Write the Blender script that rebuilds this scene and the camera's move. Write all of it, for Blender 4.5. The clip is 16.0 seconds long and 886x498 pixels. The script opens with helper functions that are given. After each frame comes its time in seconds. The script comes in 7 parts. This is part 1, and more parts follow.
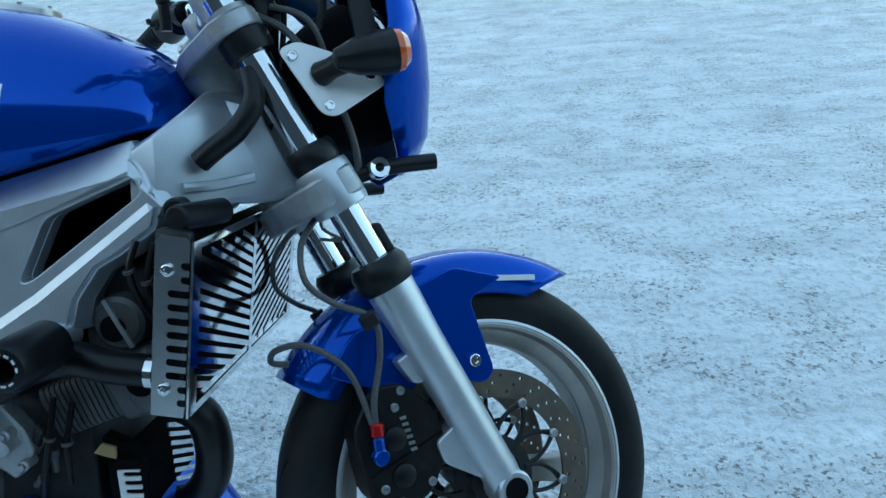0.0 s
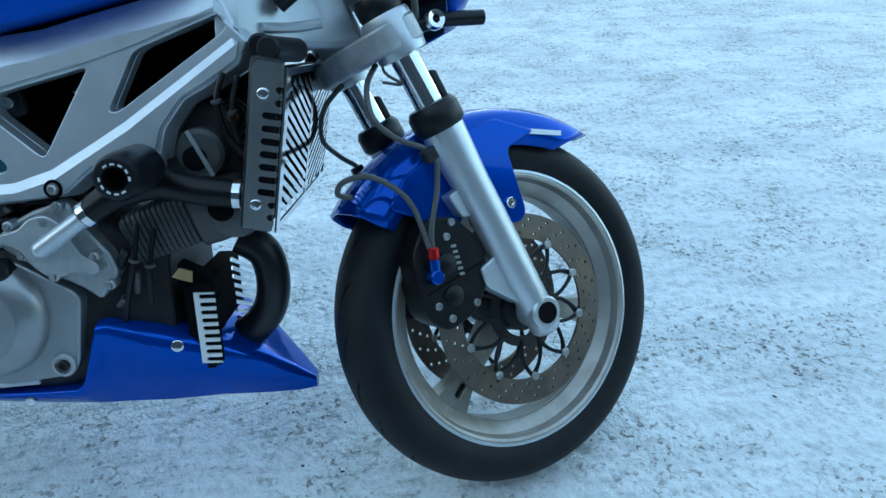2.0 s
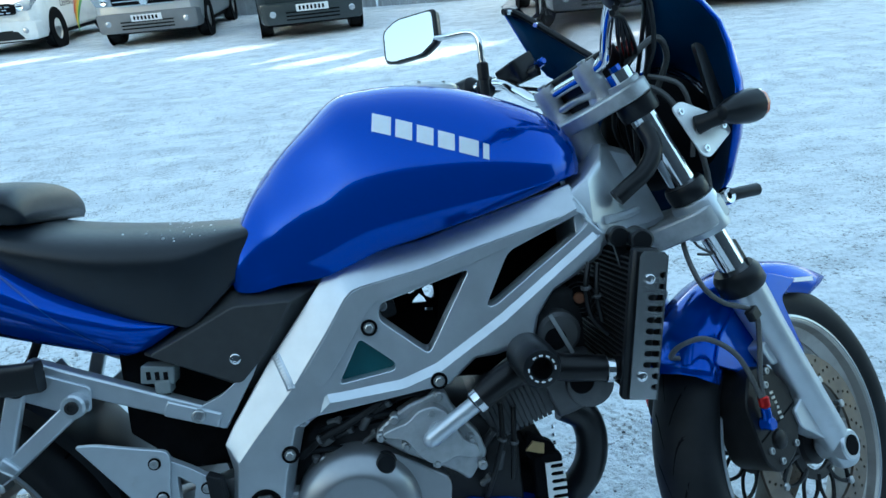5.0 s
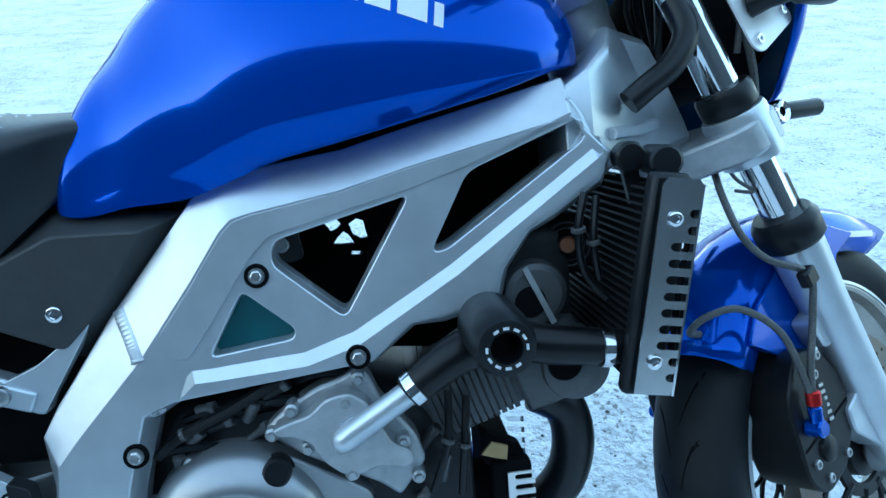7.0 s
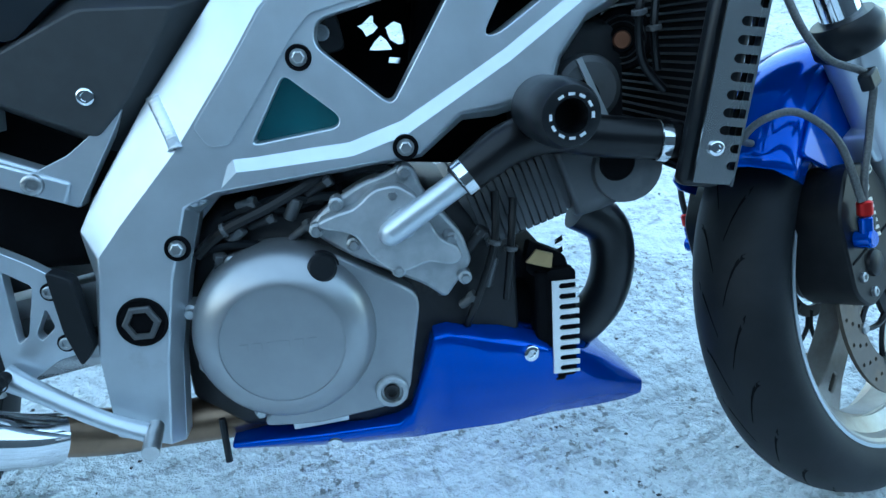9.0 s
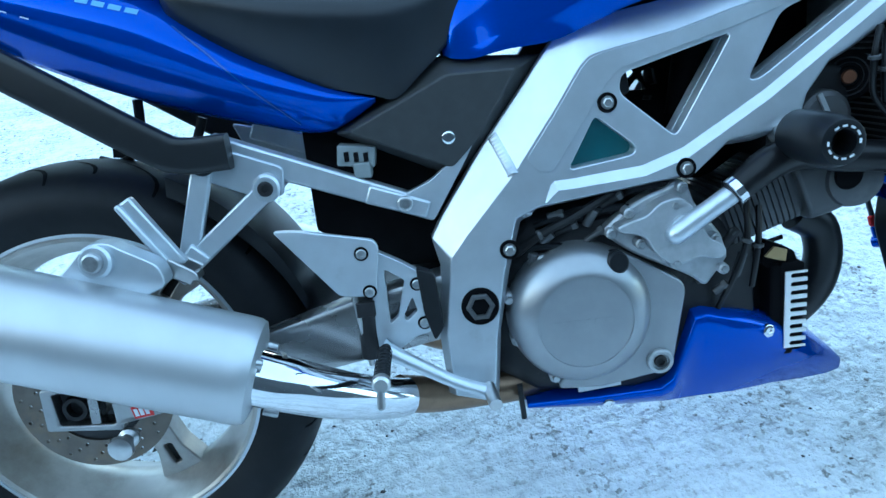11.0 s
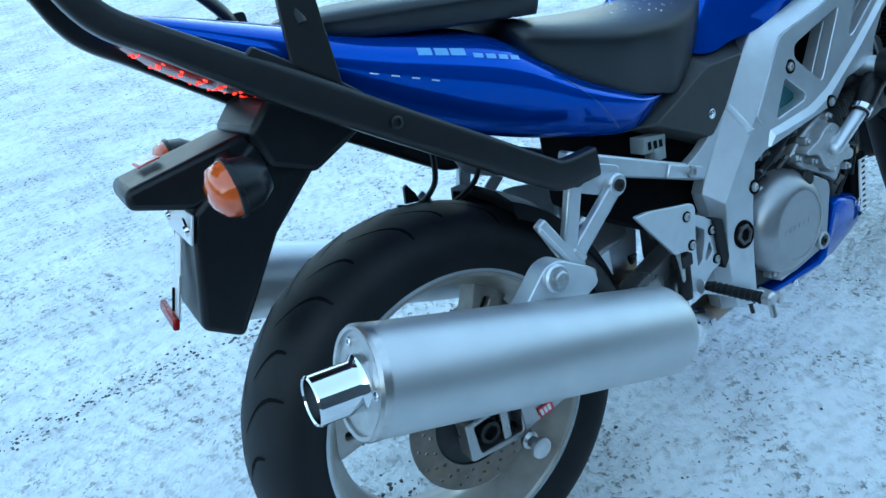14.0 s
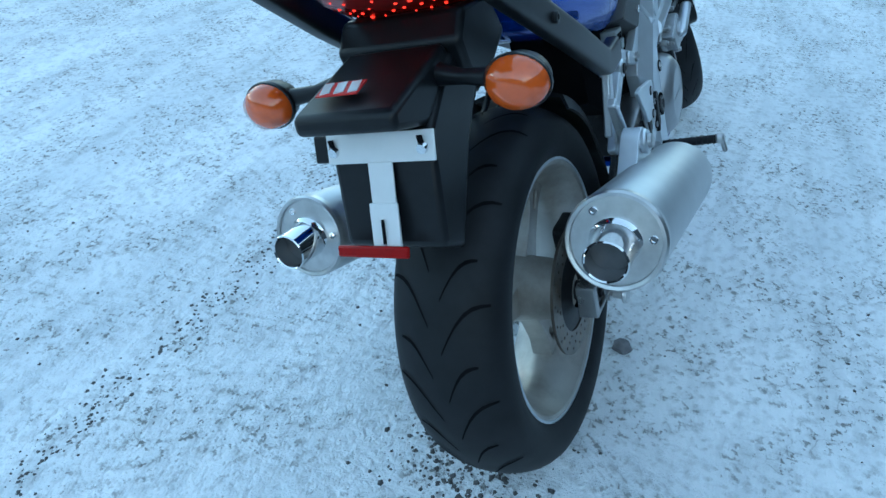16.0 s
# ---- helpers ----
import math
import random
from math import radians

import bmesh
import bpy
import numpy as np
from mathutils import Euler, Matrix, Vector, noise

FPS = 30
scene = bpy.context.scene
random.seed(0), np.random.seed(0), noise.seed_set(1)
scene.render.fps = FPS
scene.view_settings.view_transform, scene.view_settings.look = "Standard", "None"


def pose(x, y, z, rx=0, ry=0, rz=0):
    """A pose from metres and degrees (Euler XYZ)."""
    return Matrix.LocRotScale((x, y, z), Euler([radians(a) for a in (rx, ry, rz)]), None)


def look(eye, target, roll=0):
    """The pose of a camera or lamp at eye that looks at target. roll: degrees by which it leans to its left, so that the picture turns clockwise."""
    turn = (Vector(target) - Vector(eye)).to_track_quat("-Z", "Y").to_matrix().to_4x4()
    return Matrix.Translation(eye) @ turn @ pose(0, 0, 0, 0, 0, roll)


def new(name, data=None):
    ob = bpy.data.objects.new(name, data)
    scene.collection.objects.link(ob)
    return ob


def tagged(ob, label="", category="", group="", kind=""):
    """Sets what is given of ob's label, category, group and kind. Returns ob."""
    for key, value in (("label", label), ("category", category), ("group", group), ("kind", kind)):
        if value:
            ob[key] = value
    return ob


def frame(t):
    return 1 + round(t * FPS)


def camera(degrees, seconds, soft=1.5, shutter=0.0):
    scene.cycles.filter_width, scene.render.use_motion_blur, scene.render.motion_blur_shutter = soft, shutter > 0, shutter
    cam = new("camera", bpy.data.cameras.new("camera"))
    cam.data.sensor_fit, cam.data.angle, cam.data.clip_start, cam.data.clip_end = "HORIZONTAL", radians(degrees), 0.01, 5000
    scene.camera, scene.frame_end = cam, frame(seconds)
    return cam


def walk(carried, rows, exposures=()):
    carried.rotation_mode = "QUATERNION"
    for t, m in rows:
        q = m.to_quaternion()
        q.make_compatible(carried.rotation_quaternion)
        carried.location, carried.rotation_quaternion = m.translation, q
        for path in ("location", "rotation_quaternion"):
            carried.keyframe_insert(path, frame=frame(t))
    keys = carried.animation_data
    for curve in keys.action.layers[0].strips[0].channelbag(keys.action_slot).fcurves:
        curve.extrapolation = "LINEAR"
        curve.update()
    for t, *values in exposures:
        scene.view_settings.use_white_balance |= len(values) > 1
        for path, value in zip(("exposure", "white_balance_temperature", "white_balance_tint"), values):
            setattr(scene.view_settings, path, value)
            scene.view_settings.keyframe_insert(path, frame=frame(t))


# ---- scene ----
cam = camera(65.6, 16.0)
EXPOSURE, KELVIN, TINT = 2.34, 5750, -8
PATH = [
    (0, (1.467, -0.673, 1.036), (1.336, 1.113, 0.146), -4.5),
    (0.5, (1.468, -0.693, 0.996), (1.354, 1.039, 0.003), -3.2),
    (1, (1.432, -0.739, 0.96), (1.367, 0.954, -0.102), -2.4),
    (1.5, (1.388, -0.788, 0.961), (1.371, 0.892, -0.126), -1.8),
    (2, (1.321, -0.836, 0.98), (1.343, 0.859, -0.079), -1.4),
    (2.5, (1.228, -0.856, 1.034), (1.196, 0.901, 0.08), -2.6),
    (3, (1.139, -0.793, 1.079), (1.089, 1.018, 0.232), -5.9),
    (3.5, (1.033, -0.728, 1.137), (1.047, 1.136, 0.411), -7.9),
    (4, (0.932, -0.75, 1.174), (0.969, 1.147, 0.541), -8.3),
    (4.5, (0.821, -0.837, 1.166), (0.919, 1.042, 0.486), -7.9),
    (5, (0.776, -0.863, 1.121), (0.915, 0.99, 0.38), -5.6),
    (5.2, (0.779, -0.856, 1.106), (0.908, 0.985, 0.335), -5.5),
    (7.3, (0.852, -0.548, 0.929), (1.035, 1.227, 0.025), -2.5),
    (7.5, (0.849, -0.537, 0.903), (1.054, 1.219, -0.031), -2.9),
    (8, (0.835, -0.551, 0.854), (1.112, 1.146, -0.167), -1.9),
    (8.2, (0.829, -0.564, 0.84), (1.108, 1.107, -0.224), -1.3),
    (10.3, (0.624, -0.696, 0.857), (0.604, 0.999, -0.205), -5.5),
    (10.5, (0.589, -0.714, 0.888), (0.569, 0.992, -0.157), -5.3),
    (11, (0.499, -0.763, 0.955), (0.517, 0.949, -0.077), -6.3),
    (11.5, (0.387, -0.743, 0.966), (0.429, 0.934, -0.124), -7.7),
    (12, (0.229, -0.68, 0.986), (0.359, 0.954, -0.159), -7.5),
    (12.5, (0.092, -0.673, 1.015), (0.381, 0.947, -0.121), -6.5),
    (13, (-0.081, -0.725, 1.045), (0.475, 0.843, -0.064), -6.7),
    (13.5, (-0.22, -0.686, 1.059), (0.47, 0.824, -0.056), -4.7),
    (14, (-0.364, -0.609, 1.124), (0.461, 0.82, -0.007), -7.1),
    (14.5, (-0.55, -0.552, 1.141), (0.524, 0.715, 0.027), -5.7),
    (15, (-0.705, -0.469, 1.151), (0.573, 0.571, 0.017), -3.2),
    (15.5, (-0.786, -0.303, 1.131), (0.588, 0.511, -0.072), -2.6),
    (16, (-0.889, -0.158, 1.115), (0.548, 0.468, -0.128), -0.5),
]
EXPOSURES = [(0, -0.14, -150), (1.5, 0.18, -220), (3, 0.17, -150), (4, 0.20, -180), (5, 0.12, -210), (7.5, 0.72, -480), (10.5, 0.80, -480), (11, 0.92, -480), (12, 0.68, -480), (13.5, 0.46, -460), (14, 0.44, -460), (16, 0.10, -460)]
walk(cam, [(t, look(eye, target, roll)) for t, eye, target, roll in PATH], [(t, EXPOSURE + e, KELVIN + k, TINT) for t, e, k in EXPOSURES])

# ---- world and sun ----
SUN_UP, SUN_TURN = 7.25, 230.0     # elevation; compass turn of the sun, clockwise from +y
world = bpy.data.worlds.new("winter_sky")
scene.world = world
world.use_nodes = True
wn = world.node_tree.nodes
sky = wn.new("ShaderNodeTexSky")
sky.sky_type = 'NISHITA'
sky.sun_disc = False
sky.sun_elevation, sky.sun_rotation = radians(SUN_UP), radians(SUN_TURN)
sky.air_density, sky.dust_density, sky.ozone_density = 1.0, 1.5, 1.2
wn["Background"].inputs["Strength"].default_value = 0.15
haze = wn.new("ShaderNodeMix")      # thin even winter haze over the clear sky
haze.data_type = 'RGBA'
haze.inputs["Factor"].default_value = 0.5
haze.inputs["B"].default_value = (1.24, 1.45, 1.80, 1)
world.node_tree.links.new(sky.outputs["Color"], haze.inputs["A"])
world.node_tree.links.new(haze.outputs["Result"], wn["Background"].inputs["Color"])
sun = new("sun", bpy.data.lights.new("sun", 'SUN'))
sun.data.energy, sun.data.angle, sun.data.color = 5.0, radians(0.4), (1.0, 0.9, 0.76)
sd = Vector((math.sin(radians(SUN_TURN)) * math.cos(radians(SUN_UP)), math.cos(radians(SUN_TURN)) * math.cos(radians(SUN_UP)), math.sin(radians(SUN_UP))))
sun.matrix_world = look(sd * 60, (0, 0, 0))


# ---- materials ----
def mat(name, color, rough=0.5, metal=0.0, coat=0.0, spec=0.5, var=0.12, vscale=30.0, bump=0.0, bscale=200.0, emit=None, dirt=None, dscale=6.0, dlow=0.5, dhigh=0.7, rvar=0.0, alpha=1.0, trans=0.0, ior=1.45):
    """A principled surface with mottling at two scales, optional dirt of its own shape, and fine relief."""
    m = bpy.data.materials.new(name)
    m.use_nodes = True
    t = m.node_tree
    b = t.nodes["Principled BSDF"]
    b.inputs["Roughness"].default_value, b.inputs["Metallic"].default_value = rough, metal
    b.inputs["Coat Weight"].default_value, b.inputs["Coat Roughness"].default_value = coat, 0.03
    b.inputs["Specular IOR Level"].default_value, b.inputs["IOR"].default_value = spec, ior
    b.inputs["Transmission Weight"].default_value, b.inputs["Alpha"].default_value = trans, alpha
    co = t.nodes.new("ShaderNodeTexCoord")

    def noise_tex(scale, detail=4.0, rough_=0.55):
        n = t.nodes.new("ShaderNodeTexNoise")
        n.inputs["Scale"].default_value, n.inputs["Detail"].default_value, n.inputs["Roughness"].default_value = scale, detail, rough_
        t.links.new(co.outputs["Object"], n.inputs["Vector"])
        return n

    def ramp(src, lo, hi, c0, c1):
        r = t.nodes.new("ShaderNodeValToRGB")
        r.color_ramp.elements[0].position, r.color_ramp.elements[1].position = lo, hi
        r.color_ramp.elements[0].color, r.color_ramp.elements[1].color = (*c0, 1), (*c1, 1)
        t.links.new(src, r.inputs["Fac"])
        return r
    if var:
        n1 = noise_tex(vscale)
        r1 = ramp(n1.outputs["Fac"], 0.3, 0.7, [c * (1 - var) for c in color], [min(1, c * (1 + var)) for c in color])
        out = r1.outputs["Color"]
        if dirt:
            n2 = noise_tex(dscale, 8.0, 0.65)
            r2 = ramp(n2.outputs["Fac"], dlow, dhigh, (0, 0, 0), (1, 1, 1))
            mx = t.nodes.new("ShaderNodeMix")
            mx.data_type = 'RGBA'
            t.links.new(r2.outputs["Color"], mx.inputs["Factor"])
            t.links.new(out, mx.inputs["A"])
            mx.inputs["B"].default_value = (*dirt, 1)
            out = mx.outputs["Result"]
        t.links.new(out, b.inputs["Base Color"])
    else:
        b.inputs["Base Color"].default_value = (*color, 1)
    if rvar:
        n3 = noise_tex(vscale * 0.4, 6.0)
        r3 = t.nodes.new("ShaderNodeMapRange")
        r3.inputs["To Min"].default_value, r3.inputs["To Max"].default_value = max(0.02, rough - rvar), min(1, rough + rvar)
        t.links.new(n3.outputs["Fac"], r3.inputs["Value"])
        t.links.new(r3.outputs["Result"], b.inputs["Roughness"])
    if bump:
        n4 = noise_tex(bscale, 3.0)
        bp = t.nodes.new("ShaderNodeBump")
        bp.inputs["Strength"].default_value, bp.inputs["Distance"].default_value = bump, 0.001
        t.links.new(n4.outputs["Fac"], bp.inputs["Height"])
        t.links.new(bp.outputs["Normal"], b.inputs["Normal"])
    if emit:
        b.inputs["Emission Color"].default_value, b.inputs["Emission Strength"].default_value = (*emit[:3], 1), emit[3]
    return m


def snow_material():
    """Trodden snow with grit, dirt specks and packed icy streaks."""
    m = bpy.data.materials.new("trodden_snow")
    m.use_nodes = True
    t = m.node_tree
    b = t.nodes["Principled BSDF"]
    b.inputs["Roughness"].default_value = 0.75
    b.inputs["Specular IOR Level"].default_value = 0.25
    co = t.nodes.new("ShaderNodeTexCoord")

    def noise_tex(scale, detail, rough_, stretch=None):
        n = t.nodes.new("ShaderNodeTexNoise")
        n.inputs["Scale"].default_value, n.inputs["Detail"].default_value, n.inputs["Roughness"].default_value = scale, detail, rough_
        src = co.outputs["Object"]
        if stretch:
            mp = t.nodes.new("ShaderNodeMapping")
            mp.inputs["Scale"].default_value, mp.inputs["Rotation"].default_value = stretch, (0, 0, radians(-25))
            t.links.new(src, mp.inputs["Vector"])
            src = mp.outputs["Vector"]
        t.links.new(src, n.inputs["Vector"])
        return n.outputs["Fac"]

    def rng(src, a, b_, lo=0.0, hi=1.0):
        r = t.nodes.new("ShaderNodeMapRange")
        for k, v in (("From Min", a), ("From Max", b_), ("To Min", lo), ("To Max", hi)):
            r.inputs[k].default_value = v
        t.links.new(src, r.inputs["Value"])
        return r.outputs["Result"]

    def mix(fac, a, c):
        x = t.nodes.new("ShaderNodeMix")
        x.data_type = 'RGBA'
        t.links.new(fac, x.inputs["Factor"])
        if isinstance(a, tuple):
            x.inputs["A"].default_value = (*a, 1)
        else:
            t.links.new(a, x.inputs["A"])
        x.inputs["B"].default_value = (*c, 1)
        return x.outputs["Result"]

    def mul(a, c):
        x = t.nodes.new("ShaderNodeMath")
        x.operation = 'MULTIPLY'
        t.links.new(a, x.inputs[0])
        t.links.new(c, x.inputs[1])
        return x.outputs["Value"]
    broad = noise_tex(1.3, 5, 0.6, (1.0, 2.6, 1.0))
    patch = noise_tex(5.0, 6, 0.65)
    fine = noise_tex(38.0, 5, 0.6)
    streak = noise_tex(2.2, 7, 0.6, (1.0, 6.0, 1.0))
    grit = noise_tex(75.0, 3, 0.6)
    col = mix(rng(broad, 0.35, 0.68), (0.88, 0.90, 0.92), (0.69, 0.72, 0.75))
    col = mix(rng(streak, 0.50, 0.72, 0.0, 0.55), col, (0.50, 0.53, 0.55))
    col = mix(rng(patch, 0.48, 0.72, 0.0, 0.40), col, (0.46, 0.48, 0.49))
    col = mix(rng(fine, 0.50, 0.68, 0.0, 0.45), col, (0.36, 0.37, 0.37))
    specks = mul(rng(grit, 0.56, 0.63), rng(patch, 0.42, 0.58))
    col = mix(specks, col, (0.22, 0.22, 0.215))
    cells = t.nodes.new("ShaderNodeTexVoronoi")
    cells.feature = 'DISTANCE_TO_EDGE'
    cells.inputs["Scale"].default_value = 24.0
    bend = t.nodes.new("ShaderNodeMixRGB")
    bend.blend_type = 'ADD'
    bend.inputs["Fac"].default_value = 0.06
    wob = t.nodes.new("ShaderNodeTexNoise")
    wob.inputs["Scale"].default_value = 18.0
    t.links.new(co.outputs["Object"], wob.inputs["Vector"])
    t.links.new(co.outputs["Object"], bend.inputs["Color1"])
    t.links.new(wob.outputs["Color"], bend.inputs["Color2"])
    t.links.new(bend.outputs["Color"], cells.inputs["Vector"])
    prints = mul(rng(cells.outputs["Distance"], 0.0, 0.045, 1.0, 0.0), mul(rng(patch, 0.47, 0.62), rng(fine, 0.42, 0.56)))
    col = mix(prints, col, (0.34, 0.35, 0.36))
    t.links.new(col, b.inputs["Base Color"])
    add = t.nodes.new("ShaderNodeMath")
    add.operation = 'MULTIPLY_ADD'
    t.links.new(patch, add.inputs[0])
    add.inputs[1].default_value = 2.5
    t.links.new(fine, add.inputs[2])
    bp = t.nodes.new("ShaderNodeBump")
    bp.inputs["Strength"].default_value, bp.inputs["Distance"].default_value = 1.0, 0.019
    t.links.new(add.outputs["Value"], bp.inputs["Height"])
    t.links.new(bp.outputs["Normal"], b.inputs["Normal"])
    return m


SNOW = snow_material()
BLUE = mat("blue_metallic_paint", (0.0003, 0.054, 0.42), 0.13, 0.55, 0.5, spec=0.0, var=0.10, vscale=900, rvar=0.03)
ALLOY = mat("silver_painted_alloy", (0.57, 0.605, 0.645), 0.34, 0.70, var=0.06, vscale=25, rvar=0.08, bump=0.04, bscale=900, dirt=(0.32, 0.32, 0.31), dscale=9, dlow=0.62, dhigh=0.95)
CAST = mat("cast_alloy", (0.44, 0.455, 0.47), 0.45, 0.7, var=0.12, vscale=60, bump=0.15, bscale=700, dirt=(0.16, 0.15, 0.14), dscale=14, dlow=0.55, dhigh=0.85)
MUFFLER = mat("brushed_aluminium", (0.53, 0.545, 0.56), 0.44, 0.85, var=0.05, vscale=15, rvar=0.07, dirt=(0.45, 0.45, 0.45), dscale=5, dlow=0.6, dhigh=1.0)
CHROME = mat("chrome", (0.75, 0.76, 0.78), 0.06, 1.0, var=0.04, vscale=40)
STEEL = mat("brushed_steel", (0.52, 0.52, 0.52), 0.3, 0.95, var=0.1, vscale=60, bump=0.05, bscale=400)
BOLT = mat("zinc_bolt", (0.42, 0.43, 0.44), 0.33, 0.9, var=0.2, vscale=120)
DISC = mat("worn_brake_disc", (0.16, 0.138, 0.118), 0.38, 0.85, var=0.18, vscale=30, rvar=0.1, dirt=(0.22, 0.17, 0.12), dscale=20)
RIM = mat("champagne_rim", (0.46, 0.44, 0.41), 0.36, 0.6, var=0.08, vscale=20, dirt=(0.17, 0.135, 0.10), dscale=6, dlow=0.46, dhigh=0.80, rvar=0.06)
RUBBER = mat("tyre_rubber", (0.010, 0.011, 0.013), 0.55, spec=0.25, var=0.25, vscale=18, bump=0.12, bscale=600, dirt=(0.024, 0.024, 0.028), dscale=5, dlow=0.52, dhigh=0.9)
PLASTIC = mat("black_plastic", (0.007, 0.008, 0.010), 0.36, spec=0.35, var=0.2, vscale=40, bump=0.06, bscale=900, dirt=(0.022, 0.022, 0.024), dscale=12, dlow=0.6, dhigh=0.95, rvar=0.08)
GREYPL = mat("dark_grey_plastic", (0.035, 0.037, 0.039), 0.48, var=0.12, vscale=50, bump=0.08, bscale=1200)
VINYL = mat("black_seat_vinyl", (0.009, 0.012, 0.017), 0.33, spec=0.5, var=0.2, vscale=20, bump=0.25, bscale=1100)
ENGINE = mat("dark_engine_metal", (0.018, 0.018, 0.020), 0.5, 0.3, var=0.35, vscale=30, bump=0.2, bscale=300, dirt=(0.09, 0.085, 0.075), dscale=16, dlow=0.6, dhigh=0.8)
BLACKMETAL = mat("black_powder_coat", (0.010, 0.011, 0.013), 0.36, 0.0, var=0.15, vscale=60, bump=0.08, bscale=900)
FINS = mat("grimy_grey_alloy", (0.095, 0.097, 0.102), 0.5, 0.5, var=0.2, vscale=40, dirt=(0.08, 0.08, 0.08), dscale=20)
COVER = mat("engine_cover_paint", (0.33, 0.34, 0.355), 0.34, 0.75, var=0.06, vscale=30, rvar=0.06, dirt=(0.28, 0.28, 0.28), dscale=10, dlow=0.6, dhigh=1.0)
CALIPER = mat("black_caliper_paint", (0.007, 0.007, 0.008), 0.38, spec=0.3, var=0.3, vscale=50, dirt=(0.03, 0.028, 0.025), dscale=25, dlow=0.6, dhigh=0.85)
ARM = mat("worn_polished_alloy", (0.36, 0.36, 0.36), 0.28, 0.9, var=0.15, vscale=18, rvar=0.08, dirt=(0.16, 0.14, 0.12), dscale=9, dlow=0.5, dhigh=0.85)
DARKSTEEL = mat("polished_stainless_sheet", (0.62, 0.625, 0.63), 0.24, 1.0, var=0.08, vscale=40)
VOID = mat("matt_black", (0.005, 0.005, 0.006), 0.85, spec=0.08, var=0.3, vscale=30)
ORANGE = mat("amber_lens", (0.58, 0.095, 0.010), 0.12, coat=1.0, var=0.08, vscale=60)
RED = mat("red_lens", (0.26, 0.004, 0.004), 0.2, spec=0.2, coat=0.0, var=0.1, vscale=80)
REDLIT = mat("lit_red_bulb", (0.6, 0.02, 0.01), 0.2, var=0, emit=(1.0, 0.02, 0.008, 0.5))
TEAL = mat("coolant_tank_plastic", (0.020, 0.11, 0.125), 0.4, var=0.15, vscale=25)
WHITEMARK = mat("silver_white_decal", (0.75, 0.77, 0.80), 0.35, 0.2, coat=0.5, var=0.04, vscale=60)
REDMARK = mat("red_decal", (0.6, 0.03, 0.03), 0.35, var=0.05)
HOSE = mat("braided_hose", (0.10, 0.10, 0.10), 0.45, 0.3, var=0.35, vscale=500)
ANOBLUE = mat("blue_metallic_paint", (0.0004, 0.060, 0.43), 0.24, 0.6, 1.0, spec=0.0, var=0.10, vscale=900, rvar=0.05)
HOSEBLACK = mat("black_hose_rubber", (0.006, 0.006, 0.007), 0.34, spec=0.35, var=0.2, vscale=30, rvar=0.08)
ANORED = mat("red_anodised", (0.5, 0.02, 0.02), 0.3, 0.7, var=0.1)
BURNT = mat("heat_tinted_pipe", (0.26, 0.18, 0.12), 0.35, 0.85, var=0.35, vscale=14, dirt=(0.10, 0.07, 0.05), dscale=10)
MIRROR = mat("mirror_glass", (0.56, 0.60, 0.64), 0.01, 1.0, var=0)
SMOKE = mat("smoked_screen", (0.86, 0.80, 0.78), 0.02, trans=1.0, var=0, ior=1.01, coat=0.35)
GLASS = mat("clear_glass", (0.95, 0.97, 0.98), 0.03, trans=1.0, var=0, ior=1.2)
WHITEPL = mat("white_plate", (0.78, 0.78, 0.78), 0.3, 0.3, var=0.04, vscale=20)
WHITEPAINT = mat("white_car_paint", (0.78, 0.78, 0.76), 0.3, coat=0.8, var=0.04, vscale=3, dirt=(0.5, 0.48, 0.45), dscale=2.5, dlow=0.5, dhigh=0.9)

from mathutils.bvhtree import BVHTree


# ---- mesh helpers ----
def part(name, bm, material, parent=None, label="", smooth=40, bevel=0.0, seg=2):
    me = bpy.data.meshes.new(name)
    bmesh.ops.recalc_face_normals(bm, faces=bm.faces)
    bm.to_mesh(me)
    bm.free()
    me.polygons.foreach_set("use_smooth", [True] * len(me.polygons))
    me.set_sharp_from_angle(angle=radians(smooth))
    me.materials.append(material)
    ob = new(name, me)
    if parent:
        ob.parent = parent
    if label:
        tagged(ob, label)
    if bevel:
        md = ob.modifiers.new("edge", 'BEVEL')
        md.width, md.segments, md.limit_method, md.angle_limit = bevel, seg, 'ANGLE', radians(35)
        md.harden_normals = False
    return ob


def join(*bms):
    out = bmesh.new()
    for b in bms:
        me = bpy.data.meshes.new("tmp")
        b.to_mesh(me)
        b.free()
        out.from_mesh(me)
        bpy.data.meshes.remove(me)
    return out


def moved(bm, m):
    bmesh.ops.transform(bm, matrix=m, verts=bm.verts)
    return bm


def mirrored(bm):
    """A copy mirrored across the mid-plane."""
    b = bm.copy()
    for v in b.verts:
        v.co.y = -v.co.y
    bmesh.ops.reverse_faces(b, faces=b.faces)
    return b


def box(cx, cy, cz, sx, sy, sz, rot=None):
    bm = bmesh.new()
    bmesh.ops.create_cube(bm, size=1.0)
    m = Matrix.Translation((cx, cy, cz)) @ (rot.to_4x4() if rot else Matrix()) @ Matrix.Diagonal((sx, sy, sz, 1))
    return moved(bm, m)


